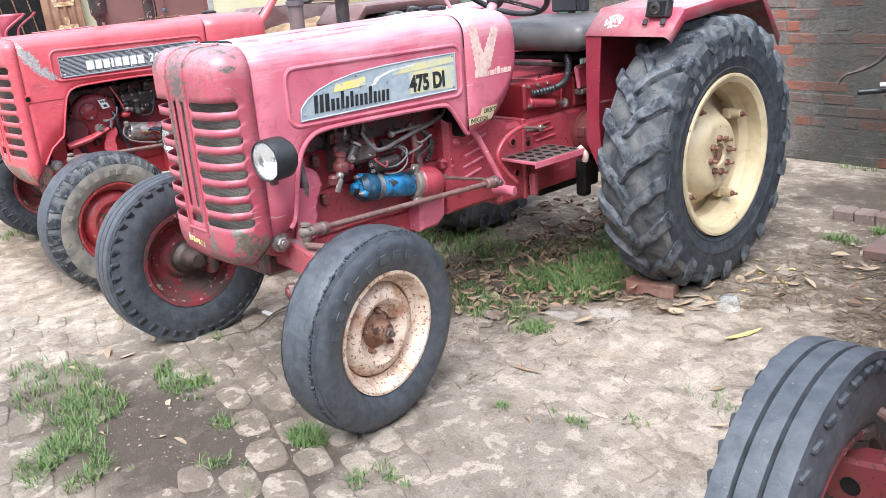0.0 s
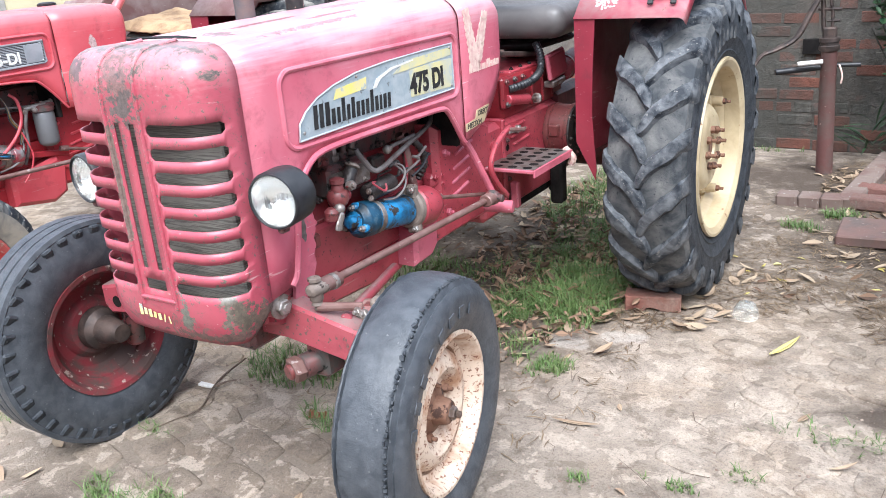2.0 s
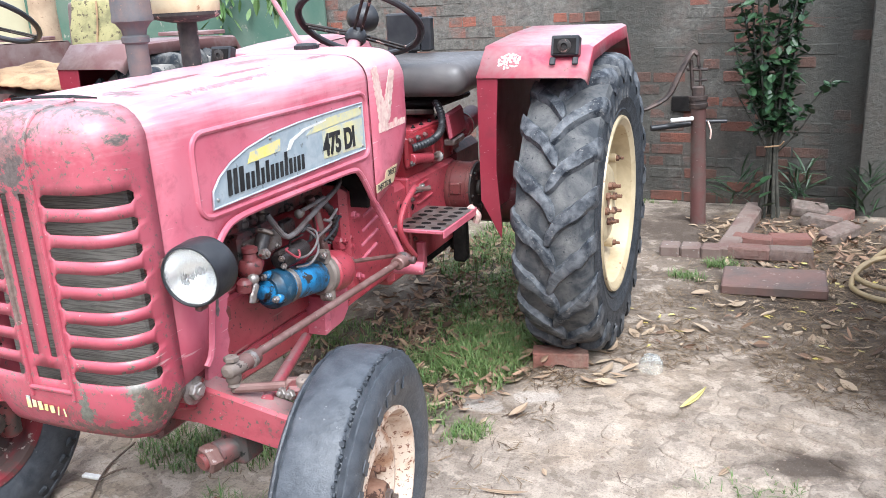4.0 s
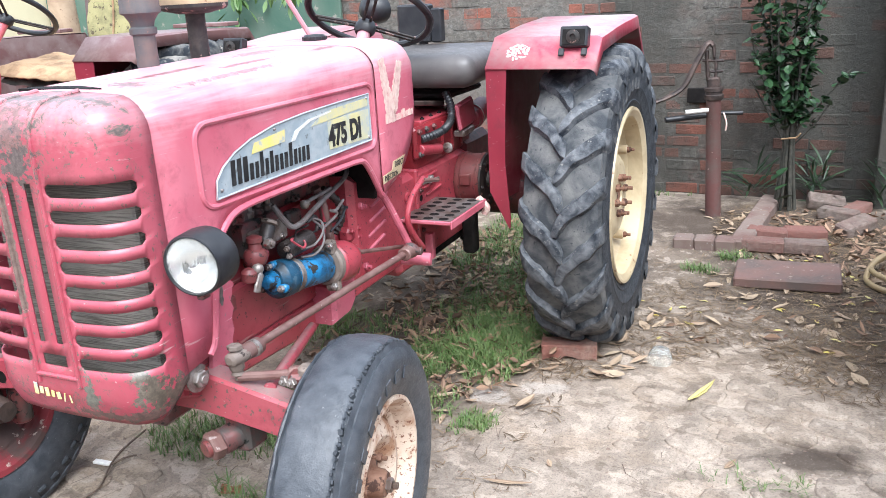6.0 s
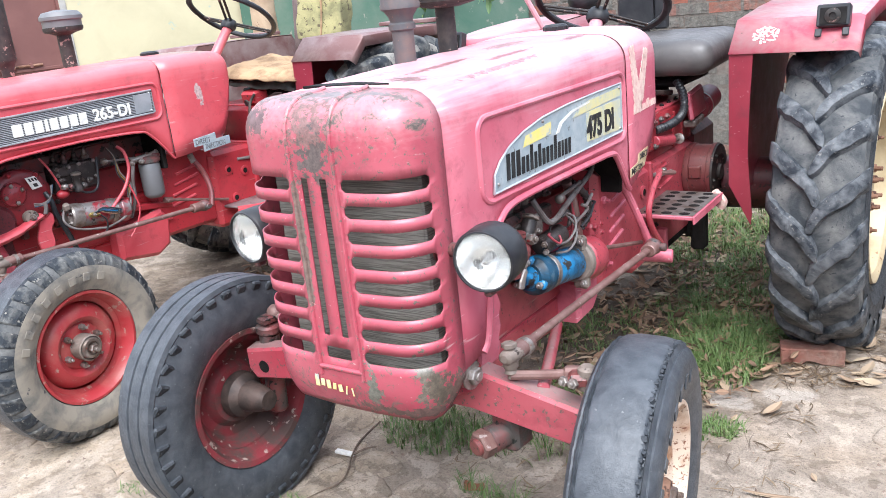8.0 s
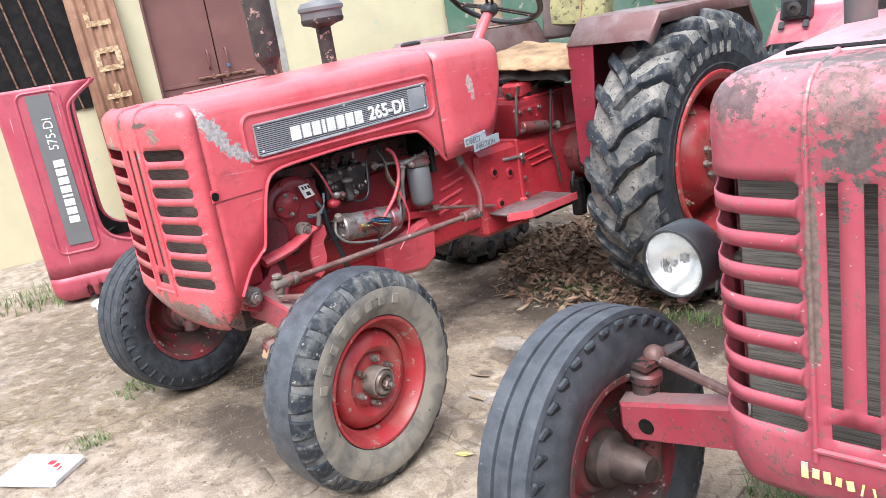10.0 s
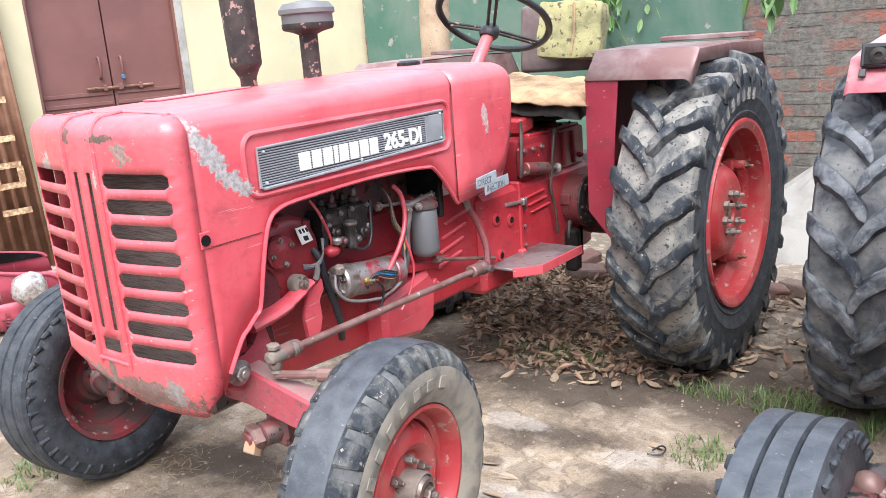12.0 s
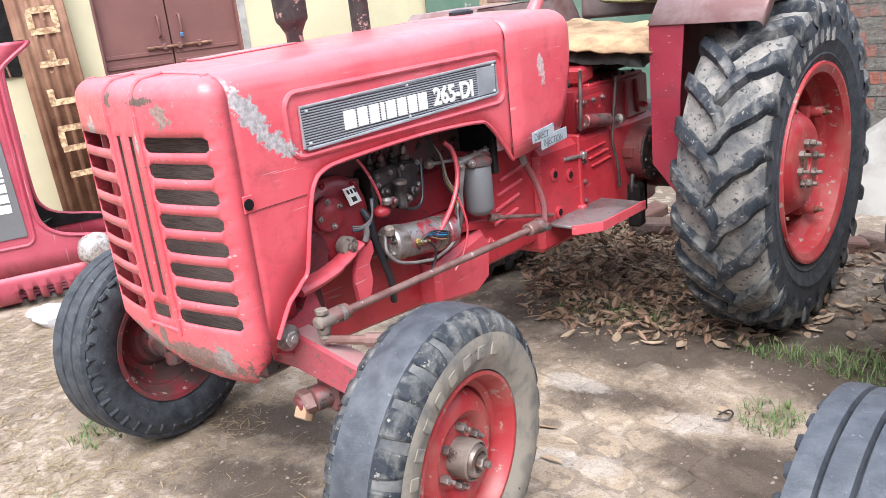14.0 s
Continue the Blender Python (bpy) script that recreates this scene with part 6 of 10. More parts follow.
    # pump body and unions
    pump = fixed(part("injection_pump", box(B(), (0.155, -1.605, 0.905), (0.09, 0.20, 0.13), 0.010), PUMP, tr, "oily black injection pump"))
    fixed(part("pump_plate", box(B(), (0.204, -1.665, 0.942), (0.010, 0.075, 0.045), 0.004), PUMP, pump))
    fixed(part("pump_plate", box(B(), (0.204, -1.555, 0.925), (0.012, 0.085, 0.085), 0.006), PUMP, pump))
    bolts("plate_bolt", [(0.209, -1.695, 0.955), (0.209, -1.64, 0.955), (0.209, -1.695, 0.928), (0.21, -1.59, 0.96), (0.21, -1.52, 0.96), (0.21, -1.52, 0.89), (0.21, -1.59, 0.888)], GREASED, pump, 0.009)
    for k, (y, z, r, h, mat) in enumerate(((-1.68, 0.965, 0.015, 0.045, PUMP), (-1.63, 0.965, 0.015, 0.045, CAST), (-1.58, 0.965, 0.015, 0.045, PUMP), (-1.53, 0.965, 0.015, 0.05, GREASED))):
        union(tr, (0.165, y, z), r, h, mat, (0.1, 0, 1))
        fixed(part("fuel_pipe", tube(B(), [(0.167, y, z + 0.04), (0.165, y + 0.02, z + 0.06), (0.15, y + 0.08 + 0.03 * k, 1.025), (0.10, y + 0.15 + 0.05 * k, 1.05)], 0.0048, 6), PUMP, tr))
    primer = fixed(part("hand_primer", lathe(B(), (0.235, -1.63, 0.846), (0.03, 0.02, 1), [(0.010, -0.006), (0.020, 0.0), (0.021, 0.012), (0.018, 0.018), (0.018, 0.062), (0.020, 0.066), (0.020, 0.072)], 18), PUMP, tr, "black hand primer with a pale cap"))
    fixed(part("primer_cap", lathe(B(), (0.2372, -1.6285, 0.918), (0.03, 0.02, 1), [(0.020, 0), (0.0225, 0.003), (0.0225, 0.010), (0.016, 0.014), (0.004, 0.014)], 18), STEEL, primer))
    for y, z, r in ((-1.66, 0.868, 0.015), (-1.60, 0.862, 0.014), (-1.565, 0.88, 0.012), (-1.69, 0.905, 0.012)):
        union(tr, (0.222, y, z), r, 0.03, PUMP if r < 0.013 else CAST, (1, 0, 0.2))
    fixed(part("feed_pump", ball(B(), (0.21, -1.692, 0.846), 0.027, 16, (0.9, 1.1, 0.75)), dirt, tr))
    fixed(part("cup_nut", lathe(B(), (0.225, -1.685, 0.868), (0.2, 0, 1), [(0.012, 0), (0.018, 0.004), (0.018, 0.016), (0.010, 0.024)], 14), GREASED, tr))
    rod = fixed(part("throttle_rod", cyl(B(), (0.22, -1.466, 0.942), (0.215, -1.28, 0.923), 0.006, seg=10), CABLE_GREY, tr))
    fixed(part("rod_joint", lathe(B(), (0.222, -1.49, 0.945), (0, 1, -0.1), [(0.008, 0), (0.016, 0.006), (0.016, 0.02), (0.010, 0.03)], 12), GREASED, rod))
    fixed(part("stay_bracket", box(B(), (0.262, -1.035, 0.868), (0.012, 0.034, 0.05), 0.004, (20, 0, 0)), GREASED, tr))
    # hoses, pipes and wires
    fixed(part("red_hose", tube(B(), [(0.225, -1.40, 1.0), (0.238, -1.375, 0.965), (0.25, -1.378, 0.886), (0.262, -1.43, 0.805), (0.282, -1.545, 0.72)], 0.0078, 10), body, tr, "bright red hose"))
    fixed(part("steel_conduit", tube(B(), [(0.245, -1.722, 0.785), (0.265, -1.745, 0.745), (0.275, -1.72, 0.705), (0.282, -1.666, 0.683), (0.282, -1.60, 0.669), (0.282, -1.548, 0.664), (0.275, -1.457, 0.687), (0.262, -1.41, 0.74), (0.245, -1.40, 0.80)], 0.0054, 9), CABLE_GREY, tr))
    fixed(part("drain_hose", tube(B(), [(0.20, -1.765, 0.87), (0.222, -1.757, 0.833), (0.228, -1.753, 0.78), (0.228, -1.734, 0.719), (0.222, -1.701, 0.624), (0.20, -1.68, 0.55)], 0.0115, 10), BLACK, tr, "black rubber hose"))
    fixed(part("fuel_hose", tube(B(), [(0.20, -1.755, 1.02), (0.212, -1.738, 0.985), (0.222, -1.718, 0.93), (0.222, -1.702, 0.885), (0.215, -1.695, 0.865)], 0.0046, 8), body, tr))
    fixed(part("black_cable", tube(B(), [(0.222, -1.70, 0.882), (0.238, -1.66, 0.865), (0.238, -1.60, 0.832), (0.235, -1.555, 0.83), (0.23, -1.53, 0.855), (0.222, -1.515, 0.91), (0.21, -1.50, 0.97)], 0.0055, 8), BLACK, tr))
    for k in range(3):
        fixed(part("wire", tube(B(), [(0.236, -1.84, 0.842 - 0.007 * k), (0.246, -1.81, 0.836 - 0.004 * k), (0.248, -1.78, 0.845 - 0.004 * k), (0.238, -1.757, 0.862), (0.225, -1.745 + 0.004 * k, 0.90)], 0.0034, 6), (CABLE_GREY, CABLE_GREY, BLUE_DARK)[k], tr))
    fixed(part("wire_sleeve", tube(B(), [(0.248, -1.80, 0.838), (0.250, -1.80, 0.815), (0.246, -1.806, 0.79)], 0.009, 8), CABLE_GREY, tr))
    for k in range(5):
        fixed(part("wire", tube(B(), [(0.286, -1.615 + 0.01 * k, 0.742), (0.296, -1.58, 0.758 - 0.004 * k), (0.290, -1.53, 0.748 - 0.007 * k), (0.275, -1.46, 0.72 - 0.004 * k), (0.25, -1.40, 0.70)], 0.0032, 6), (BLACK, BLUE_DARK, BLUE, BLACK, RUST)[k], tr))
    for k in range(3):
        fixed(part("wire", tube(B(), [(0.225, -1.45, 1.0), (0.235, -1.43, 0.95 + 0.004 * k), (0.245, -1.435 + 0.008 * k, 0.88), (0.255, -1.41 + 0.012 * k, 0.82), (0.265, -1.42, 0.765)], 0.0034, 6), (BLACK, YELLOW_BRASS, CABLE_GREY)[k], tr))
    fixed(part("hanging_wire", tube(B(), [(0.29, -1.585, 0.728), (0.294, -1.565, 0.70), (0.29, -1.568, 0.66), (0.285, -1.585, 0.635)], 0.004, 6), BLACK, tr))
    fixed(part("hanging_wire", tube(B(), [(0.262, -1.40, 0.82), (0.27, -1.385, 0.76), (0.268, -1.375, 0.70), (0.262, -1.40, 0.63), (0.255, -1.44, 0.58)], 0.0042, 6), RED, tr))
    fixed(part("side_cover", prism(B(), [(-1.48, 0.46), (-1.28, 0.43), (-1.20, 0.47), (-1.18, 0.60), (-1.22, 0.66), (-1.48, 0.60)], "x", 0.06, 0.21, 0.02), body, tr))
    fixed(part("block_ledge", box(B(), (0.17, -1.42, 0.70), (0.07, 0.55, 0.03), 0.006, (-8, 0, 0)), dirt, tr))


def engine(tr, style, body, dirt):
    """What shows below the bonnet's arch, on the left side."""
    wave = [(-1.945, 0.60), (-1.865, 0.60), (-1.85, 0.63), (-1.858, 0.66), (-1.84, 0.685), (-1.85, 0.715), (-1.832, 0.74), (-1.845, 0.77), (-1.86, 0.80), (-1.935, 0.80), (-1.925, 0.70)]
    if style == "A":
        part("wavy_bracket", prism(B(), wave, "x", 0.205, 0.216, 0.002), body, tr)
    part("block_top", box(B(), (0, -1.45, 0.82), (0.236, 0.86, 0.16), 0.01), GEAR_RED, tr)
    bm = box(B(), (0, -1.45, 0.648), (0.24, 0.86, 0.19), 0.015)
    prism(bm, [(-1.86, 0.56), (-1.1, 0.56), (-1.13, 0.50), (-1.3, 0.44), (-1.8, 0.47)], "x", -0.11, 0.11, 0.012)
    part("engine_block", bm, dirt, tr)
    bm = box(B(), (0, -1.45, 0.955), (0.20, 0.80, 0.13), 0.012)
    for k in range(7):
        nut(bm, (0.08, -1.78 + 0.11 * k, 1.02), (0, 0, 1), 0.012, 0.014)
    box(bm, (0, -1.42, 1.07), (0.14, 0.62, 0.10), 0.03, (0, 0, 0), 2)
    part("cylinder_head", bm, CAST, tr)
    bm = prism(B(), [(-1.92, 0.78), (-1.88, 0.9), (-1.83, 0.9), (-1.80, 0.6), (-1.84, 0.52), (-1.9, 0.56)], "x", -0.16, 0.165, 0.012)
    lathe(bm, (0.165, -1.86, 0.79), (1, 0, 0), [(0.075, -0.02), (0.078, 0.012), (0.06, 0.028), (0.02, 0.03)], 20)
    for k in range(5):
        a = radians(72 * k)
        nut(bm, (0.178, -1.86 + 0.064 * math.cos(a), 0.79 + 0.064 * math.sin(a)), (1, 0, 0), 0.009, 0.012)
    part("timing_cover", bm, body if style == "A" else SHADED_RED, tr)
    if style == "A":
        pump_side_a(tr, body, dirt)
    else:
        pump_side_b(tr, body, dirt)
    # loom and odd fittings against the block
    rnd = random.Random(5)
    for k in range(16):
        bm = B()
        y, z = -1.78 + 0.6 * rnd.random(), 0.6 + 0.36 * rnd.random()
        if rnd.random() < 0.5:
            nut_bolt(bm, (0.12 + 0.02 * rnd.random(), y, z), (1, 0, 0), 0.012, 0.012, 0.01)
        else:
            box(bm, (0.13, y, z), (0.03, 0.03 + 0.04 * rnd.random(), 0.025 + 0.03 * rnd.random()), 0.006)
        part("engine_fitting", bm, CAST, tr)
    # added dark plate, in place of the shade at the bay's rear
    part("firewall", box(B(), (0, -1.07, 1.03), (0.46, 0.02, 0.36), 0.004), DARK, tr, "dark plate added before the tank to darken the bay")
    # added dark body that keeps light from showing through the bay
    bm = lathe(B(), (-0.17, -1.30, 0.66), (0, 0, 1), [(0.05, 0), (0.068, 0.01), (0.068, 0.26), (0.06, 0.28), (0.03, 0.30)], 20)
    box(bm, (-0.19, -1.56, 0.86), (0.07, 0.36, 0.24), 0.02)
    part("air_cleaner", bm, DARK, tr, "dark filler body added to block the view through the bay")
    # radiator behind the grille
    bm = box(B(), (0, -2.085, 0.93), (0.45, 0.06, 0.60), 0.005)
    part("radiator", bm, RADIATOR if style == "A" else RADIATOR_DARK, tr, "dusty radiator core with fine fins")
    bm = box(B(), (0, -1.98, 0.93), (0.38, 0.10, 0.58), 0.01)
    part("fan_cowl", bm, dirt, tr)


def driveline(tr, style, body, dirt):
    """Clutch housing, gearbox, hydraulic box and brakes between the tank and the rear axle."""
    bm = prism(B(), [(-1.12, 0.50), (-0.72, 0.50), (-0.72, 0.86), (-0.9, 0.90), (-1.12, 0.93)], "x", -0.17, 0.17, 0.02)
    for k in range(4):
        part("housing_rib", box(B(), (0.172, -0.98 + 0.015 * k, 0.66 + 0.05 * k), (0.012, 0.13, 0.012), 0.003, (12, 0, 0)), body, tr)
    for z in (0.60, 0.82):
        part("housing_bolt", nut_bolt(B(), (0.17, -1.07, z), (1, 0, 0), 0.014, 0.012), body, tr)
    part("clutch_housing", bm, dirt, tr)
    second = style == "B"
    w, front, ledge = (0.225, -0.90, 0.862) if second else (0.195, -0.80, 0.84)
    bm = box(B(), (0, (front + 0.02) / 2, (0.46 + ledge) / 2), (2 * w, 0.02 - front, ledge - 0.46), 0.022)
    gearbox = fixed(part("gearbox", bm, dirt, tr))
    fixed(part("joint_flange", box(B(), (0, -0.62, (0.47 + ledge) / 2), (2 * w + 0.022, 0.028, ledge - 0.45), 0.006), dirt, gearbox))
    bolts("flange_bolt", [(w + 0.006, -0.60, z) for z in (0.52, 0.60, 0.68, 0.76)], CAST, gearbox, 0.011)
    for k in range(3):
        fixed(part("cooling_fin", box(B(), (w + 0.004, -0.50 + 0.02 * k, 0.80 - 0.034 * k), (0.014, 0.15, 0.009), 0.003, (4, 0, 0)), dirt, gearbox))
    for y, z in ((front + 0.10, 0.753), (front + 0.205, 0.728), (front + 0.12, 0.60)):
        fixed(part("bolt_boss", lathe(B(), (w - 0.004, y, z), (1, 0, 0), [(0.026, 0), (0.026, 0.010), (0.021, 0.013), (0.014, 0.013)], 16, False), dirt, gearbox))
        fixed(part("boss_hole", lathe(B(), (w - 0.004, y, z), (1, 0, 0), [(0.0145, 0.0), (0.0145, 0.0105), (0.002, 0.0105)], 14), DARK, gearbox))
    bm = cyl(B(), (w, front + 0.17, 0.795), (w + 0.012, front + 0.29, 0.788), 0.008, seg=8)
    box(bm, (w + 0.012, front + 0.29, 0.788), (0.03, 0.03, 0.03), 0.006)
    fixed(part("selector_bar", bm, STEEL, gearbox))
    # hydraulic box over the gearbox
    hy0, hy1, top = (-0.60, -0.02, 1.03) if second else (-0.60, 0.0, 1.0)
    hw = w - 0.01
    bm = box(B(), (0, (hy0 + hy1) / 2, (ledge + top) / 2), (2 * hw, hy1 - hy0, top - ledge + 0.01), 0.018, (0, 0, 0), 2)
    lift = fixed(part("hydraulic_box", bm, GEAR_RED, tr))
    fixed(part("box_lid", box(B(), (0, (hy0 + hy1) / 2 + 0.05, top + 0.008), (2 * hw - 0.03, hy1 - hy0 - 0.14, 0.016), 0.005), dirt, lift))
    bolts("lid_bolt", [(hw - 0.03, hy0 + 0.16 + 0.085 * k, top + 0.014) for k in range(5)], DARK, lift, 0.009, (0, 0, 1))
    bolts("box_bolt", [(hw, hy0 + 0.03, 0.99), (hw, hy0 + 0.10, 0.975), (hw, hy0 + 0.035, 0.93), (hw, hy0 + 0.16, 0.90), (hw, hy0 + 0.14, 0.955), (hw, hy1 - 0.05, 0.90)], dirt, lift, 0.014)
    fixed(part("valve_plate", box(B(), (hw + 0.006, hy0 + 0.09, 0.945), (0.024, 0.20, 0.125), 0.010), GEAR_RED, lift))
    bolts("valve_bolt", [(hw + 0.016, hy0 + 0.02 + 0.07 * (k % 3), 0.90 + 0.09 * (k // 3)) for k in range(6)], CAST, lift, 0.012)
    for k, y in enumerate((hy0 + 0.28, hy0 + 0.38, hy0 + 0.47)):
        fixed(part("box_rib", box(B(), (hw + 0.003, y, (ledge + top) / 2), (0.014, 0.016, top - ledge - 0.02), 0.004, (6 * k - 6, 0, 0)), GEAR_RED, lift))
    spool = cyl(B(), (hw + 0.018, hy0 + 0.02, 0.918), (hw + 0.026, hy0 + 0.19, 0.893), 0.021 if not second else 0.027, seg=16)
    fixed(part("valve_spool", spool, CAST if second else dirt, lift))
    knob = cyl(B(), (hw + 0.026, hy0 + 0.19, 0.893), (hw + 0.028, hy0 + 0.27, 0.881), 0.008, seg=10)
    lathe(knob, (hw + 0.028, hy0 + 0.262, 0.882), (0.02, 1, -0.1), [(0.010, 0), (0.022, 0.006), (0.022, 0.016), (0.008, 0.02)], 14)
    fixed(part("spool_knob", knob, STEEL, lift))
    if second:
        bm = tube(B(), [(hw + 0.035, -0.355, 1.045), (hw + 0.035, -0.385, 0.90), (hw + 0.035, -0.40, 0.80), (hw + 0.04, -0.375, 0.70), (hw + 0.035, -0.36, 0.60)], 0.0068, 8)
        ball(bm, (hw + 0.035, -0.352, 1.05), 0.015, 12)
        fixed(part("gear_lever", bm, IRON, tr))
        fixed(part("lever_pipe", tube(B(), [(hw + 0.03, hy0 - 0.03, 0.89), (hw + 0.03, hy0 - 0.02, 0.96), (hw + 0.01, hy0 + 0.02, 1.06), (hw - 0.04, hy0 + 0.10, 1.10)], 0.0075, 8), IRON, tr))
        fixed(part("seat_spring", cyl(B(), (0.10, -0.50, 1.05), (0.16, -0.18, 1.15), 0.022, seg=12), SOOT, tr))
        fixed(part("quadrant", box(B(), (0.12, -0.45, 1.085), (0.12, 0.10, 0.07), 0.012, (10, 0, 0)), dirt, tr))
    else:
        fixed(part("corrugated_hose", tube(B(), [(0.19, -0.27, 1.10), (0.225, -0.305, 1.055), (0.24, -0.345, 1.0), (0.235, -0.40, 0.972), (0.225, -0.48, 0.962), (0.20, -0.56, 0.957)], [0.0175, 0.0135] * 24, 10, 10), BLACK, tr, "black corrugated hose"))
        cover = fixed(part("square_cover", box(B(), (0.232, -0.168, 1.0), (0.02, 0.185, 0.115), 0.010, (5, -6, 0)), body, tr))
        fixed(part("cover_face", box(B(), (0.244, -0.168, 1.0), (0.004, 0.16, 0.09), 0.002, (5, -6, 0)), RED_SHEET, cover))
        bm = lathe(B(), (0.20, -0.06, 0.955), (0.05, 1, 0.18), [(0.04, 0), (0.052, 0.008), (0.052, 0.045), (0.056, 0.047), (0.056, 0.055), (0.052, 0.057), (0.052, 0.17), (0.03, 0.18)], 24)
        fixed(part("lift_cylinder", bm, RED_SHEET, tr))
        fixed(part("cylinder_ring", lathe(B(), (0.2025, -0.012, 0.9635), (0.05, 1, 0.18), [(0.055, 0), (0.058, 0.001), (0.058, 0.006), (0.055, 0.007)], 24), STEEL, tr))
        fixed(part("dusty_bracket", box(B(), (0.225, -0.17, 0.925), (0.05, 0.13, 0.028), 0.006, (4, 0, 0)), GREASED, tr))
        fixed(part("seat_arm", box(B(), (0.10, -0.40, 1.075), (0.10, 0.42, 0.022), 0.005, (-8, 0, 0)), IRON, tr))
        fixed(part("pull_rod", cyl(B(), (0.235, -0.64, 0.80), (0.24, -0.50, 0.792), 0.006, seg=8), STEEL, tr))
    bm = cyl(B(), (-0.60, 0, 0.63), (0.60, 0, 0.63), 0.11, seg=24)
    box(bm, (0, 0.05, 0.68), (0.40, 0.34, 0.40), 0.03)
    fixed(part("rear_axle", bm, SHADED_RED, tr))
    dy, dz = (-0.165, 0.712) if second else (-0.135, 0.705)
    for sx in (1, -1):
        bm = lathe(B(), (sx * 0.19, dy, dz), (sx, 0, 0), [(0.10, 0), (0.116, 0.006), (0.120, 0.015), (0.120, 0.028), (0.114, 0.032), (0.114, 0.10), (0.120, 0.104), (0.120, 0.12), (0.06, 0.124)], 32)
        box(bm, (sx * 0.25, dy - 0.113, dz + 0.02), (0.05, 0.022, 0.05), 0.005)
        drum = fixed(part("brake_drum", bm, DRUM, tr))
        fixed(part("drum_face", lathe(B(), (sx * 0.312, dy, dz), (sx, 0, 0), [(0.118, -0.006), (0.116, 0.006), (0.078, 0.010), (0.07, 0.003), (0.035, 0.004), (0.03, 0.016), (0.01, 0.017)], 32), SOOT, drum, "black drum face"))
        bolts("drum_bolt", [(sx * 0.316, dy + 0.095 * math.cos(a), dz + 0.095 * math.sin(a)) for a in (2.2, 3.3, 4.4)], CAST, drum, 0.008, (sx, 0, 0))
        fixed(part("brake_rod", tube(B(), [(sx * 0.26, dy - 0.10, dz - 0.08), (sx * 0.265, dy - 0.12, dz - 0.14), (sx * 0.26, dy - 0.08, dz - 0.20)], 0.010, 8), SOOT, drum))
    bm = box(B(), (0.08, -0.33, 0.47), (0.22, 0.34, 0.06), 0.01)
    box(bm, (0.27, -0.26, 0.50), (0.06, 0.06, 0.19), 0.01)
    box(bm, (0.20, -0.12, 0.50), (0.05, 0.10, 0.16), 0.01)
    fixed(part("drawbar_frame", bm, DARK, tr))


def foot_step(tr, style, body):
    if style == "A":
        bm = box(B(), (0.235, -0.605, 0.685), (0.23, 0.35, 0.016), 0.004)
        box(bm, (0.352, -0.605, 0.680), (0.006, 0.36, 0.030), 0.002)
        plate = part("footplate", bm, body, tr, "red footplate with a grid of round holes")
        for i in range(4):
            for j in range(6):
                c = (0.15 + 0.055 * i, -0.75 + 0.057 * j, 0.6935)
                part("foot_hole", lathe(B(), c, (0, 0, 1), [(0.017, -0.002), (0.017, 0.0015), (0.003, 0.0015)], 14), DARK, plate)
        bm = box(B(), (0.235, -0.605, 0.6938), (0.225, 0.34, 0.0012), 0)
        part("worn_face", bm, STEEL, plate)
        bm = tube(B(), [(0.33, -0.44, 0.70), (0.355, -0.425, 0.66), (0.345, -0.42, 0.63)], 0.014, 8)
        part("rag", bm, PALE, tr, "scrap of pale rag tied on")
    else:
        bm = prism(B(), [(0.12, -0.80), (0.30, -0.80), (0.362, -0.73), (0.362, -0.46), (0.12, -0.46)], "z", 0.566, 0.578, 0.003)
        part("footplate", bm, plain("bare_worn_footplate", (0.16, 0.13, 0.13), 0.35, 0.5, (0.30, 0.28, 0.28), 6, chip=(0.3, 0.04, 0.05), chip_at=0.64, bumps=0.12), tr, "worn dark steel footplate with a dry leaf")
        bm = prism(B(), [(0.295, -0.805), (0.305, -0.805), (0.368, -0.73), (0.368, -0.455), (0.362, -0.455), (0.362, -0.73)], "z", 0.546, 0.582, 0.001)
        part("footplate_lip", bm, body, tr)
    bar = [(0.24, -1.03, 0.88), (0.255, -1.015, 0.845), (0.272, -0.985, 0.775), (0.302, -0.985, 0.694), (0.32, -1.012, 0.622)] if style == "B" else [(0.225, -1.01, 0.87), (0.24, -0.974, 0.831), (0.262, -0.932, 0.738), (0.29, -0.875, 0.60)]
    fixed(part("drop_arm", tube(B(), bar, 0.0135, 10), DRUM if style == "B" else body, tr))
    if style != "B":
        bm = tube(B(), [(0.25, -0.66, 0.826), (0.278, -0.76, 0.826), (0.288, -0.845, 0.80), (0.292, -0.895, 0.755), (0.292, -0.895, 0.71), (0.292, -0.845, 0.645), (0.292, -0.785, 0.59)], 0.0108, 10)
        fixed(part("pedal_arm", bm, RED_DIRT, tr))
        bm = cyl(B(), (0.22, -0.90, 0.58), (0.315, -0.88, 0.578), 0.024, seg=14)
        part("pedal_pivot", bm, body, tr)
        fixed(part("pedal_rod", cyl(B(), (0.27, -0.70, 0.828), (0.285, -0.60, 0.808), 0.008, seg=8), ROD, tr))
    bm = cyl(B(), (0.235, -1.20, 0.694), (0.24, -0.842, 0.607), 0.0075, seg=8)
    cyl(bm, (0.234, -1.215, 0.697), (0.235, -1.17, 0.688), 0.014, seg=10)
    fixed(part("clutch_rod", bm, ROD, tr))
    bm = box(B(), (0.2, -0.6, 0.535), (0.03, 0.03, 0.11), 0.005)
    part("step_support", bm, body, tr)


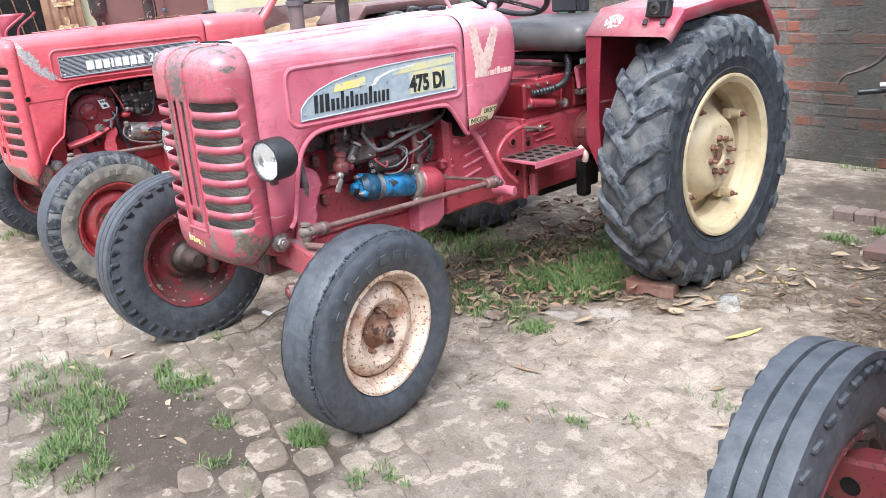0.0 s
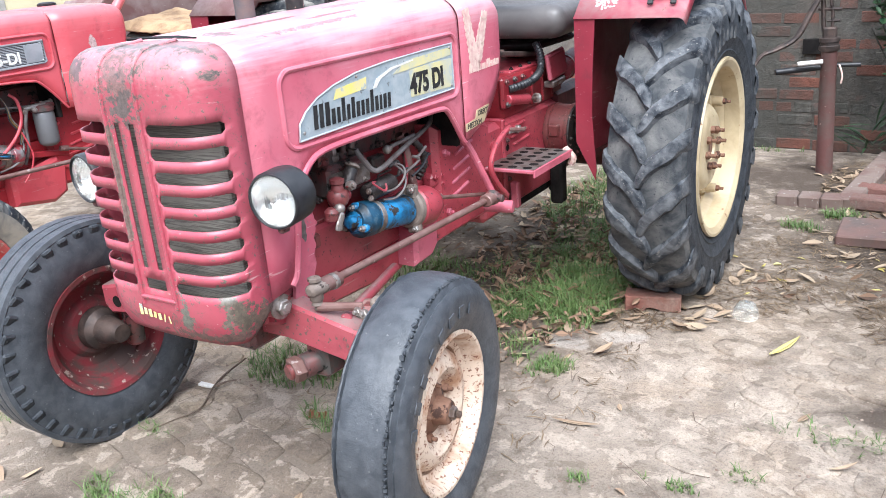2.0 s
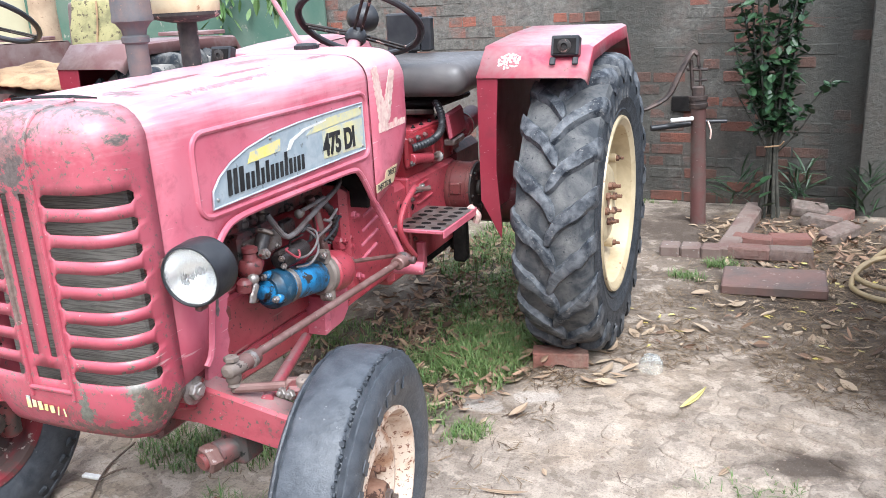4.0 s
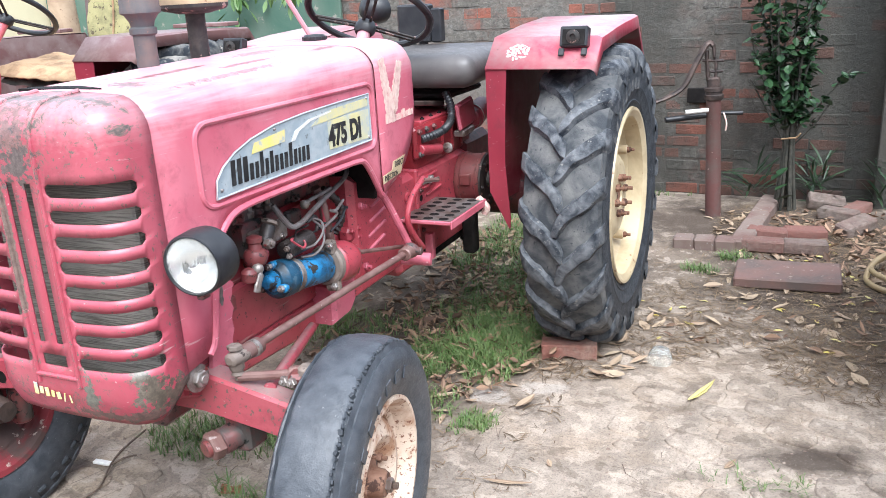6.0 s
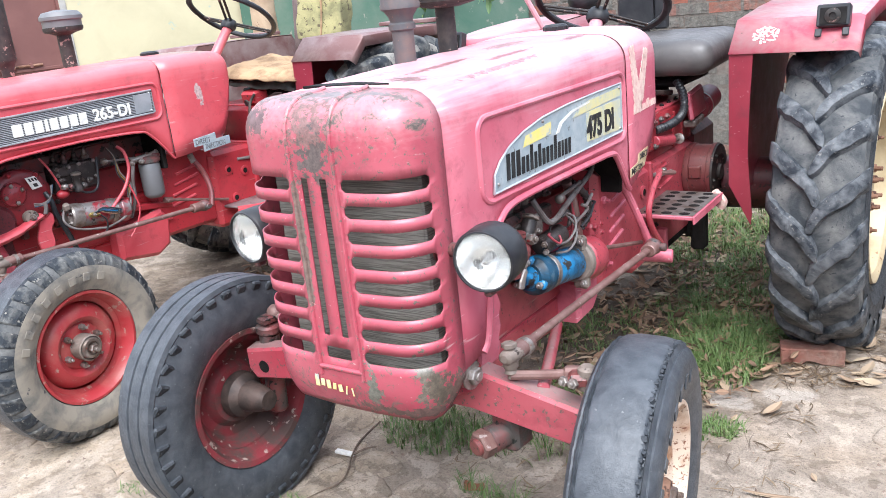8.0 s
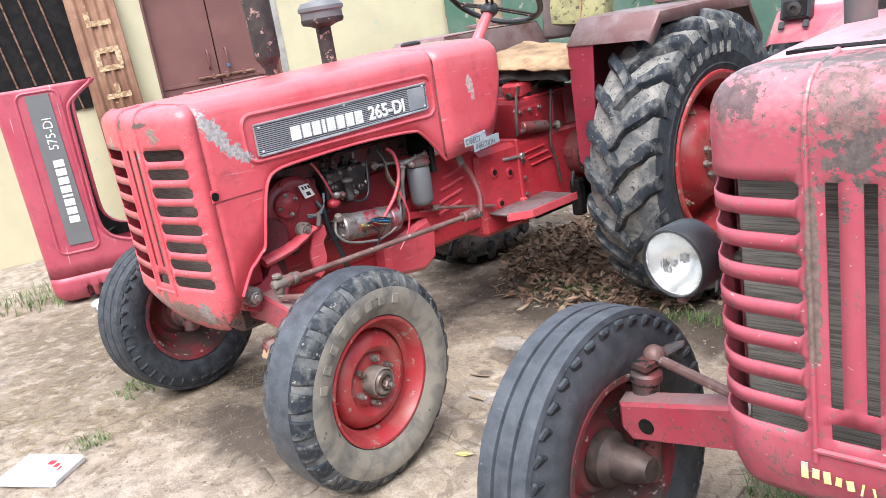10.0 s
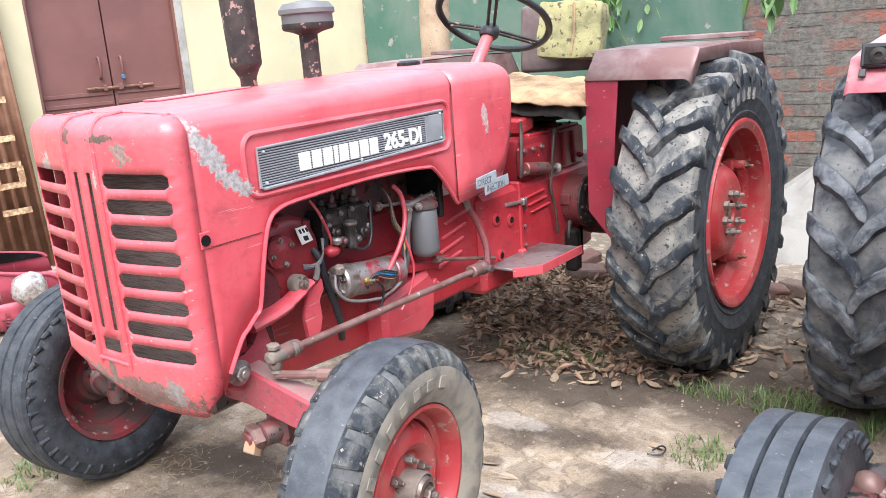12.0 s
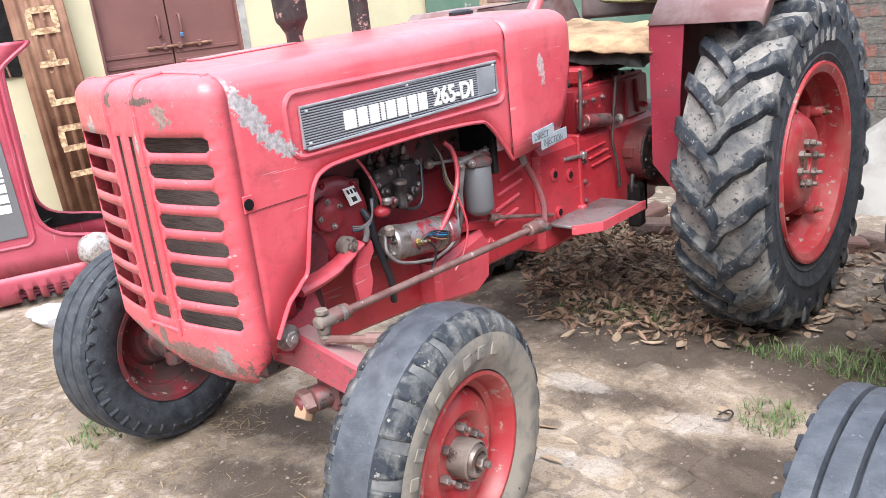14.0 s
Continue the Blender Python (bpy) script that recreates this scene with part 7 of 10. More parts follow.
def mudguard(tr, sx, mat_top, mat_in, lamp=True, out=0.0, lift=False):
    """Bent-sheet rear mudguard with an inner wall; out: how far it stands off."""
    o = sx * out
    side = [(-0.455, 1.257), (-0.345, 1.367), (0.0, 1.372), (0.42, 1.362), (0.56, 1.155)] if lift else [(-0.455, 1.213), (-0.33, 1.322), (0.0, 1.35), (0.345, 1.366), (0.55, 1.13)]
    bm = B()
    a = [bm.verts.new((o + sx * 0.44, y, z)) for y, z in side]
    b = [bm.verts.new((o + sx * 0.848, y, z - 0.004)) for y, z in side]
    c = [bm.verts.new((o + sx * 0.865, y, z - 0.012)) for y, z in side]
    d = [bm.verts.new((o + sx * 0.868, y + (0.028 if k == 0 else -0.02 if k == 4 else 0), z - 0.062 + (0.03 if k == 0 else 0))) for k, (y, z) in enumerate(side)]
    for p, q in ((a, b), (b, c), (c, d)):
        bridge(bm, p, q, False)
    solidify(part("mudguard_top", bm, mat_top, tr, "", 20), 0.003, 0)
    bm = B()
    prism(bm, [(-0.440, 0.74), (-0.36, 0.66), (0.2, 0.64), (side[4][0], side[4][1] - 0.01), (side[3][0], side[3][1] - 0.006), (0.0, side[2][1] - 0.005), (side[1][0], side[1][1] - 0.005), (-0.445, side[0][1])], "x", o + sx * 0.44, o + sx * 0.446, 0.001)
    w = 0.142 if lift else 0.085
    prism(bm, [(o + sx * x, z) for x, z in ((0.44, side[0][1]), (0.44 + w, side[0][1]), (0.44 + w * 0.88, 1.05), (0.44 + w * 0.8, 0.85), (0.44 + w, 0.62), (0.44 + w * 0.95, 0.575), (0.44, 0.73))], "y", -0.448, -0.442, 0.001)
    box(bm, (o + sx * 0.465, -0.40, 0.96), (0.02, 0.02, 0.46), 0.004)
    part("mudguard_wall", bm, mat_in, tr)
    if lift:
        part("mudguard_strip", box(B(), (o + sx * 0.66, 0.30, side[2][1] + 0.012), (0.40, 0.10, 0.022), 0.004, (0.5, 0, 0)), FENDER_BROWN, tr)
    if lamp and sx > 0:
        rnd = random.Random(12)
        for k in range(90):
            a, r = rnd.uniform(0, 6.283), 0.040 * rnd.random() ** 0.5
            x, h = 0.555 + 1.15 * r * math.cos(a), 0.5 + r * math.sin(a) / 0.165
            c = Vector((x, -0.455 + 0.125 * h, 1.213 + 0.109 * h)) + Vector((0, -0.0017, 0.0017))
            flake = lathe(B(), c, (0, -0.657, 0.754), [(0.002 + 0.004 * rnd.random(), 0), (0.002, 0.0008)], 5)
            part("sticker_flake", flake, WHITE, tr)
    if lamp:
        bm = box(B(), (o + sx * 0.775, -0.378, 1.318), (0.105, 0.045, 0.075), 0.004, (-16, 0, 0))
        part("lamp_box", bm, BLACK, tr, "empty black lamp housing")
        part("lamp_recess", box(B(), (o + sx * 0.775, -0.4015, 1.3215), (0.084, 0.006, 0.056), 0.001, (-16, 0, 0)), DARK, tr)
        for dx in (-0.043, 0.043):
            part("lamp_foot", box(B(), (o + sx * 0.775 + dx, -0.418, 1.268), (0.022, 0.01, 0.03), 0.003, (-30, 0, 0)), BLACK, tr)
        part("lamp_socket", lathe(B(), (o + sx * 0.775, -0.4075, 1.322), (0, -1, 0), [(0.026, 0), (0.026, 0.004), (0.012, 0.008), (0.010, 0.001)], 20), SOOT, tr)


def headlamp(tr, sx):
    c = Vector((sx * 0.362, -2.085, 0.962))
    ax = Vector((sx * 0.12, -1, -0.03)).normalized()
    bm = lathe(B(), c, -ax, [(0.0670, 0.0285), (0.0674, -0.0228), (0.0696, -0.0285), (0.0735, -0.0228), (0.0735, 0.0285), (0.0713, 0.0475), (0.0574, 0.0646), (0.0174, 0.0703)], 36, False)
    shell = part("headlamp", bm, BLACK, tr, "round headlamp in a black rubber shell")
    bm = lathe(B(), c, ax, [(0.0666, 0.0209), (0.0592, 0.0057), (0.0452, -0.0152), (0.0261, -0.0304), (0.0104, -0.0380), (0.0017, -0.0389)], 36, False)
    part("reflector", bm, BOWL, shell)
    part("bulb", ball(B(), c + ax * -0.012, 0.011, 12), GREYPAINT, shell)
    bm = lathe(B(), c, ax, [(0.0657, 0.0199), (0.0657, 0.0247), (0.0522, 0.0323), (0.0261, 0.0370), (0.0026, 0.0389)], 36, False)
    glass = solidify(part("lens", bm, LENS, shell, "fluted clear glass lens"), 0.003)
    glass.visible_shadow = False
    bm = lathe(B(), c, ax, [(0.0648, 0.0247), (0.0674, 0.0314), (0.0705, 0.0304), (0.0713, 0.0228)], 36, False)
    part("lens_ring", bm, BLACK, shell)
    bm = cyl(B(), (sx * 0.22, -2.065, 0.966), (sx * 0.285, -2.07, 0.968), 0.017, seg=12)
    lathe(bm, (sx * 0.222, -2.065, 0.966), (sx, 0, 0), [(0.034, 0), (0.034, 0.008), (0.02, 0.012)], 16)
    part("lamp_bracket", bm, CAST, tr)
    part("lamp_foot", box(B(), c + Vector((0, 0, -0.078)), (0.02, 0.03, 0.02), 0.004), CAST, shell)


def steering(tr, x, y, z, body):
    axis = Vector((0, 0.60, 0.80)).normalized()
    hub = Vector((x, y, z))
    bm = cyl(B(), hub - axis * 0.28, hub - axis * 0.02, 0.025, 0.022, 16)
    part("steering_column", bm, body, tr)
    u, v = frame_of(axis)
    bm = B()
    rim = [hub + axis * 0.05 + u * (0.215 * math.cos(2 * math.pi * k / 40)) + v * (0.215 * math.sin(2 * math.pi * k / 40)) for k in range(40)]
    tube(bm, rim, 0.0135, 10, 1, True)
    wheel = part("steering_wheel", bm, BLACK, tr, "black steering wheel")
    for k in range(3):
        a = radians(120 * k + 60)
        e = hub + axis * 0.05 + u * (0.205 * math.cos(a)) + v * (0.205 * math.sin(a))
        m = hub + axis * 0.0 + (e - hub) * 0.45
        for off in (-0.012, 0.012):
            o = (u * -math.sin(a) + v * math.cos(a)) * off
            part("spoke", tube(B(), [hub + o, m + o, e + o], 0.006, 6), SOOT, wheel)
    bm = lathe(B(), hub - axis * 0.035, axis, [(0.03, 0), (0.037, 0.012), (0.037, 0.032), (0.03, 0.05), (0.012, 0.055)], 20)
    part("steering_hub", bm, BLACK, wheel)


def stacks(tr, style, body):
    if style == "A":
        bm = lathe(B(), (-0.172, -1.55, 1.05), (0, 0, 1), [(0.03, 0), (0.03, 0.385), (0.037, 0.390), (0.037, 0.405), (0.031, 0.41), (0.034, 0.425), (0.046, 0.443), (0.055, 0.448), (0.055, 0.46), (0.053, 0.465), (0.053, 0.95), (0.03, 0.96), (0.03, 1.1)], 24)
        part("exhaust", bm, plain("grey_scorched_exhaust", (0.085, 0.085, 0.09), 0.65, 0.1, (0.14, 0.10, 0.09), 9, chip=(0.25, 0.14, 0.1), chip_at=0.62, bumps=0.2), tr, "grey upright exhaust silencer")
        bm = lathe(B(), (-0.172, -1.31, 1.05), (0, 0, 1), [(0.034, 0), (0.034, 0.12), (0.028, 0.14), (0.028, 0.45)], 20)
        lathe(bm, (-0.172, -1.31, 1.485), (0, 0, 1), [(0.04, 0), (0.09, 0.012), (0.097, 0.02), (0.097, 0.03)], 32)
        pre = part("air_precleaner", bm, SOOT, tr, "mushroom-shaped air cleaner on a black pipe")
        part("cleaner_bowl", lathe(B(), (-0.172, -1.31, 1.513), (0, 0, 1), [(0.096, 0), (0.098, 0.005), (0.098, 0.052), (0.096, 0.055)], 32), CREAM, pre, "cream-coloured bowl")
        part("cleaner_cap", lathe(B(), (-0.172, -1.31, 1.566), (0, 0, 1), [(0.099, 0), (0.103, 0.006), (0.1, 0.03), (0.08, 0.05), (0.02, 0.06)], 32), GREYPAINT, pre)
    else:
        bm = lathe(B(), (-0.16, -1.47, 1.15), (-0.03, 0, 1), [(0.028, 0), (0.026, 0.23), (0.04, 0.26), (0.048, 0.27), (0.05, 0.28), (0.056, 0.60), (0.03, 0.62)], 20)
        part("exhaust", bm, SOOT, tr, "black upright exhaust with flaking paint")
        bm = lathe(B(), (-0.19, -1.15, 1.15), (0, 0, 1), [(0.03, 0), (0.03, 0.36), (0.05, 0.37), (0.08, 0.378), (0.084, 0.388), (0.084, 0.40)], 28)
        pre = part("air_precleaner", bm, SOOT, tr, "dark grey mushroom-shaped air cleaner")
        part("cleaner_cap", lathe(B(), (-0.19, -1.15, 1.549), (0, 0, 1), [(0.082, 0), (0.082, 0.03), (0.09, 0.035), (0.09, 0.05), (0.075, 0.07), (0.02, 0.08)], 28), GREYPAINT, pre)
    cx, cy = (0.0, -0.94) if style == "A" else (-0.02, -0.88)
    bm = lathe(B(), (cx, cy, 1.335), (0, 0, 1), [(0.03, 0), (0.03, 0.03), (0.027, 0.034)], 20)
    neck = part("filler_neck", bm, body, tr)
    bm = lathe(B(), (cx, cy, 1.365), (0, 0, 1), [(0.034, 0), (0.036, 0.004), (0.036, 0.018), (0.03, 0.024), (0.01, 0.026)], 20)
    for k in range(12):
        a = radians(30 * k)
        box(bm, (cx + 0.036 * math.cos(a), cy + 0.036 * math.sin(a), 1.376), (0.006, 0.006, 0.016), 0.002, (0, 0, 30 * k))
    part("filler_cap", bm, BLACK, neck, "black screw cap")


def bars_word(tr, y, z, widths, h, gap, mat, slant=0.12, x=HW + 0.0045, t=0.0015):
    """A brand word, drawn as plain slanted blocks."""
    for w, k in widths:
        poly = [(y, z), (y + w, z), (y + w + slant * h * k, z + h * k), (y + slant * h * k, z + h * k)]
        part("badge_block", prism(B(), poly, "x", x, x + t, 0), mat, tr)
        y += w + gap


def badge_a(tr):
    outline = [(-1.895, 1.043), (-1.888, 1.085), (-1.86, 1.113), (-1.81, 1.14), (-1.74, 1.162), (-1.64, 1.18), (-1.5, 1.19), (-1.3, 1.195), (-1.14, 1.197), (-1.14, 1.054)]
    plate = part("name_plate", prism(B(), outline, "x", HW, HW + 0.0035, 0.001), PLATE, tr, "blue-grey metal name plate with peeling yellow print")
    part("plate_edge", tube(B(), [(HW + 0.0035, y, z) for y, z in outline], 0.0028, 6, 1, True), ALU, plate)
    part("yellow_panel", prism(B(), [(-1.385, 1.068), (-1.148, 1.063), (-1.148, 1.152), (-1.26, 1.152), (-1.385, 1.150)], "x", HW + 0.0038, HW + 0.0044, 0), PALE_YELLOW, plate)
    part("yellow_panel", prism(B(), [(-1.47, 1.148), (-1.148, 1.162), (-1.148, 1.186), (-1.36, 1.18), (-1.42, 1.172)], "x", HW + 0.0038, HW + 0.0044, 0), PALE_YELLOW, plate)
    part("yellow_panel", prism(B(), [(-1.745, 1.124), (-1.60, 1.131), (-1.595, 1.162), (-1.73, 1.15)], "x", HW + 0.0038, HW + 0.0044, 0), YELLOW, plate)
    part("white_stripe", prism(B(), [(-1.57, 1.125), (-1.55, 1.15), (-1.48, 1.17), (-1.36, 1.178), (-1.36, 1.174), (-1.47, 1.164), (-1.53, 1.146), (-1.553, 1.125)], "x", HW + 0.0039, HW + 0.0046, 0), WHITE, plate)
    bars_word(plate, -1.835, 1.062, [(0.015, 1.0), (0.015, 1.0), (0.017, 1.0), (0.014, 0.66), (0.012, 0.66), (0.013, 1.0), (0.012, 0.66), (0.013, 0.9), (0.013, 0.66), (0.012, 0.66), (0.013, 0.66), (0.013, 1.0), (0.013, 0.66), (0.009, 0.66), (0.013, 0.66), (0.012, 0.66)], 0.062, 0.0088, INK, 0.08)
    letters("model_number", "475 DI", 0.083, on_left(-1.385, 1.077, HW + 0.005), INK, plate, 0.001, 0.0, 0.80, "", 0.0035)
    for y, z in ((-1.875, 1.062), (-1.155, 1.185), (-1.155, 1.066), (-1.64, 1.17)):
        part("rivet", ball(B(), (HW + 0.0045, y, z), 0.0045, 8), STEEL, plate)
    for base, tip, w in (((-0.985, 1.085), (-1.015, 1.30), 0.008), ((-0.965, 1.10), (-0.888, 1.262), 0.009)):
        d = Vector((tip[0] - base[0], tip[1] - base[1]))
        q = Vector((-d.y, d.x)).normalized()
        lens = [Vector(base) + d * f + q * (w * math.sin(math.pi * min(f * 0.8 + 0.2, 1)) * s) for s, fs in ((1, (0, 0.2, 0.4, 0.6, 0.8, 0.93)), (-1, (1, 0.93, 0.8, 0.6, 0.4, 0.2, 0))) for f in fs]
        part("transfer_ear", prism(B(), [tuple(v) for v in lens], "x", HW, HW + 0.0006, 0), PALE, tr)
    # pale ear-of-corn transfer on the cowl, and the note below it
    for y0, z0, y1, z1 in ((-0.972, 1.10, -1.02, 1.275), (-0.955, 1.12, -0.885, 1.255)):
        lean = math.atan2(y1 - y0, z1 - z0)
        for k in range(8):
            f = k / 7
            for s in (-1, 0, 1):
                if s == 0 and k not in (6, 7) and k % 2:
                    continue
                cy, cz = y0 + (y1 - y0) * f + s * 0.024 * (1 - 0.55 * f), z0 + (z1 - z0) * f
                a = lean + s * 0.5
                oval = []
                for q in range(8):
                    e = 2 * math.pi * q / 8
                    u, v = 0.0105 * math.cos(e), 0.022 * math.sin(e)
                    oval.append((cy + u * math.cos(a) + v * math.sin(a), cz - u * math.sin(a) + v * math.cos(a)))
                part("transfer_grain", prism(B(), oval, "x", HW, HW + 0.001 + 0.0001 * (s + 1), 0), PALE, tr)
    y = -1.02
    for w, h in ((0.02, 0.032), (0.018, 0.03), (0.02, 0.02), (0.02, 0.02), (0.03, 0.02), (0.008, 0.028), (0.02, 0.03), (0.02, 0.02), (0.018, 0.022), (0.022, 0.02)):
        part("transfer_block", prism(B(), [(y, 1.082), (y + w, 1.082), (y + w + 0.002, 1.082 + h), (y + 0.002, 1.082 + h)], "x", HW, HW + 0.0012, 0), PALE, tr)
        y += w + 0.0045
    note = part("note_plate", prism(B(), [(-1.075, 0.895), (-0.93, 0.904), (-0.885, 0.957), (-0.985, 0.953), (-0.998, 0.926), (-1.075, 0.921)], "x", HW, HW + 0.002, 0), CREAM, tr, "cream sticker with black lettering")
    letters("note_text", "DIRECT", 0.026, on_left(-0.978, 0.932, HW + 0.0024), INK, note, 0.0006, 0.2, 0.86, "", 0.0)
    letters("note_text", "INJECTION", 0.026, on_left(-1.066, 0.902, HW + 0.0024), INK, note, 0.0006, 0.2, 0.86, "", 0.0)
    # traces of yellow lettering on the nose
    for k, (w, h) in enumerate(((0.012, 0.03), (0.012, 0.018), (0.012, 0.022), (0.010, 0.016), (0.012, 0.018), (0.004, 0.022), (0.004, 0.02))):
        s = -0.085 + 0.019 * k
        p = NOSE_A.at(s, 0.648)
        part("yellow_trace", box(B(), (p.x, p.y - 0.0035, 0.645 - 0.002 * k), (w, 0.0012, h), 0, (0, 15 * math.sin(k * 3), 0)), YELLOW, tr)


def badge_b(tr):
    outline = [(-1.885, 1.092), (-1.885, 1.193), (-1.093, 1.203), (-1.093, 1.108), (-1.105, 1.103), (-1.875, 1.088)]
    m, n, l, p = nodes_of("ribbed_badge_metal")
    w = n.new("ShaderNodeTexWave")
    w.bands_direction, w.wave_profile = "Z", "SIN"
    w.inputs["Scale"].default_value = 46
    l.new(coords(n), w.inputs["Vector"])
    l.new(mix(n, l, ramp(n, l, w.outputs[0], 0.35, 0.6), (0.06, 0.06, 0.065), (0.4, 0.4, 0.41)), p.inputs["Base Color"])
    p.inputs["Metallic"].default_value, p.inputs["Roughness"].default_value = 0.6, 0.4
    bump(n, l, p, w.outputs[0], 0.5, 0.002)
    plate = part("name_plate", prism(B(), outline, "x", HW, HW + 0.004, 0.001), m, tr, "ribbed dark and silver metal name plate")
    part("plate_edge", tube(B(), [(HW + 0.004, y, z) for y, z in outline], 0.004, 6, 1, True), ALU, plate)
    part("bright_end", prism(B(), [(-1.19, 1.11), (-1.105, 1.112), (-1.101, 1.193), (-1.19, 1.192)], "x", HW + 0.0041, HW + 0.0056, 0.0005), ALU, plate)
    bars_word(plate, -1.745, 1.113, [(0.04, 1.0), (0.034, 1.0), (0.034, 1.0), (0.013, 1.0), (0.034, 1.0), (0.034, 1.0), (0.034, 1.0), (0.034, 1.0)], 0.048, 0.009, WHITE, 0.0, HW + 0.0045, 0.003)
    letters("model_number", "265-DI", 0.068, on_left(-1.395, 1.117, HW + 0.006), WHITE, plate, 0.0015, 0.0, 0.95, "", 0.0018)
    for y, z in ((-1.865, 1.182), (-1.865, 1.102), (-1.5, 1.19), (-1.5, 1.105), (-1.11, 1.193), (-1.11, 1.115)):
        part("rivet", ball(B(), (HW + 0.005, y, z), 0.005, 8), ALU, plate)
    note = part("note_plate", prism(B(), [(-0.915, 0.918), (-0.915, 0.955), (-0.775, 0.965), (-0.775, 0.933), (-0.687, 0.936), (-0.685, 0.896), (-0.86, 0.885), (-0.86, 0.919)], "x", HW, HW + 0.003, 0.001), PLATE, tr, "small stepped cast metal plate")
    letters("note_text", "DIRECT", 0.034, on_left(-0.906, 0.926, HW + 0.0034), GREYPAINT, note, 0.0006, 0.0, 0.82)
    letters("note_text", "INJECTION", 0.034, on_left(-0.850, 0.897, HW + 0.0034), GREYPAINT, note, 0.0006, 0.0, 0.78)
    bm = box(B(), (HW + 0.0005, -2.108, 1.012), (0.004, 0.03, 0.042), 0.002)
    part("lamp_mount", bm, RED_NOSE, tr, "empty headlamp mount with a bolt hole")
    part("mount_hole", lathe(B(), (HW + 0.004, -2.110, 1.012), (1, 0, 0), [(0.014, 0), (0.014, 0.0015), (0.002, 0.0015)], 14), DARK, tr)
    part("bonnet_seam", box(B(), (HW - 0.001, -2.01, 0.992), (0.003, 0.17, 0.0016), 0), DRUM, tr)


FLARE = ((-3.0, 1.0), (-2.06, 1.0), (-1.89, 1.07), (-1.5, 1.12), (-1.10, 1.165), (-0.79, 1.10), (-0.70, 1.07), (-0.5, 1.15), (2.0, 1.15))
FLARE_B = ((-3.0, 1.30), (-2.0, 1.29), (-1.5, 1.265), (-1.05, 1.25), (-0.79, 1.20), (-0.60, 1.16), (2.0, 1.15))
SHEET = ("grille", "bonnet", "pressed", "tank", "name_plate", "plate_edge", "yellow", "white", "badge", "model", "rivet", "transfer", "note", "bright", "lamp_mount", "mount")


def flare(tr, style):
    """The bonnet and the engine widen from the nose to the tank; the second tractor is longer and squarer."""
    table = FLARE_B if style == "B" else FLARE
    ys, fs = [a for a, _ in table], [b for _, b in table]
    for ob in tr.children_recursive:
        if ob.name in FIXED or "wheel" in ob.name and "steering" not in ob.name or ob.parent is not None and ob.parent.name.startswith(("rear_wheel", "front_wheel")) or "mudguard" in ob.name or ob.name.startswith(("lamp_box", "lamp_foot", "lamp_recess", "lamp_socket", "sticker")):
            continue
        sheet = ob.name.startswith(SHEET)
        badge = style == "B" and (ob.name.startswith("name_plate") or ob.parent.name.startswith("name_plate"))
        for v in ob.data.vertices:
            if badge:
                v.co.y = -1.10 + (v.co.y + 1.093) * 1.029
                v.co.z += 0.012
            y = v.co.y
            f = float(np.interp(y, ys, fs))
            if not sheet and style == "B":
                f = 1.15
                if abs(v.co.x) > 0.36:
                    f = (0.414 + 0.9 * (abs(v.co.x) - 0.36)) / abs(v.co.x)
            elif not sheet and y > -0.95:
                f = 1.165
            v.co.x *= f
            if sheet and v.co.z > 0.50:
                v.co.z = 0.582 + (v.co.z - 0.585) * 1.03
            if style == "B":
                v.co.y = y - 0.13 if sheet else y - 0.13 * min(max((-0.45 - y) / 0.70, 0), 1)


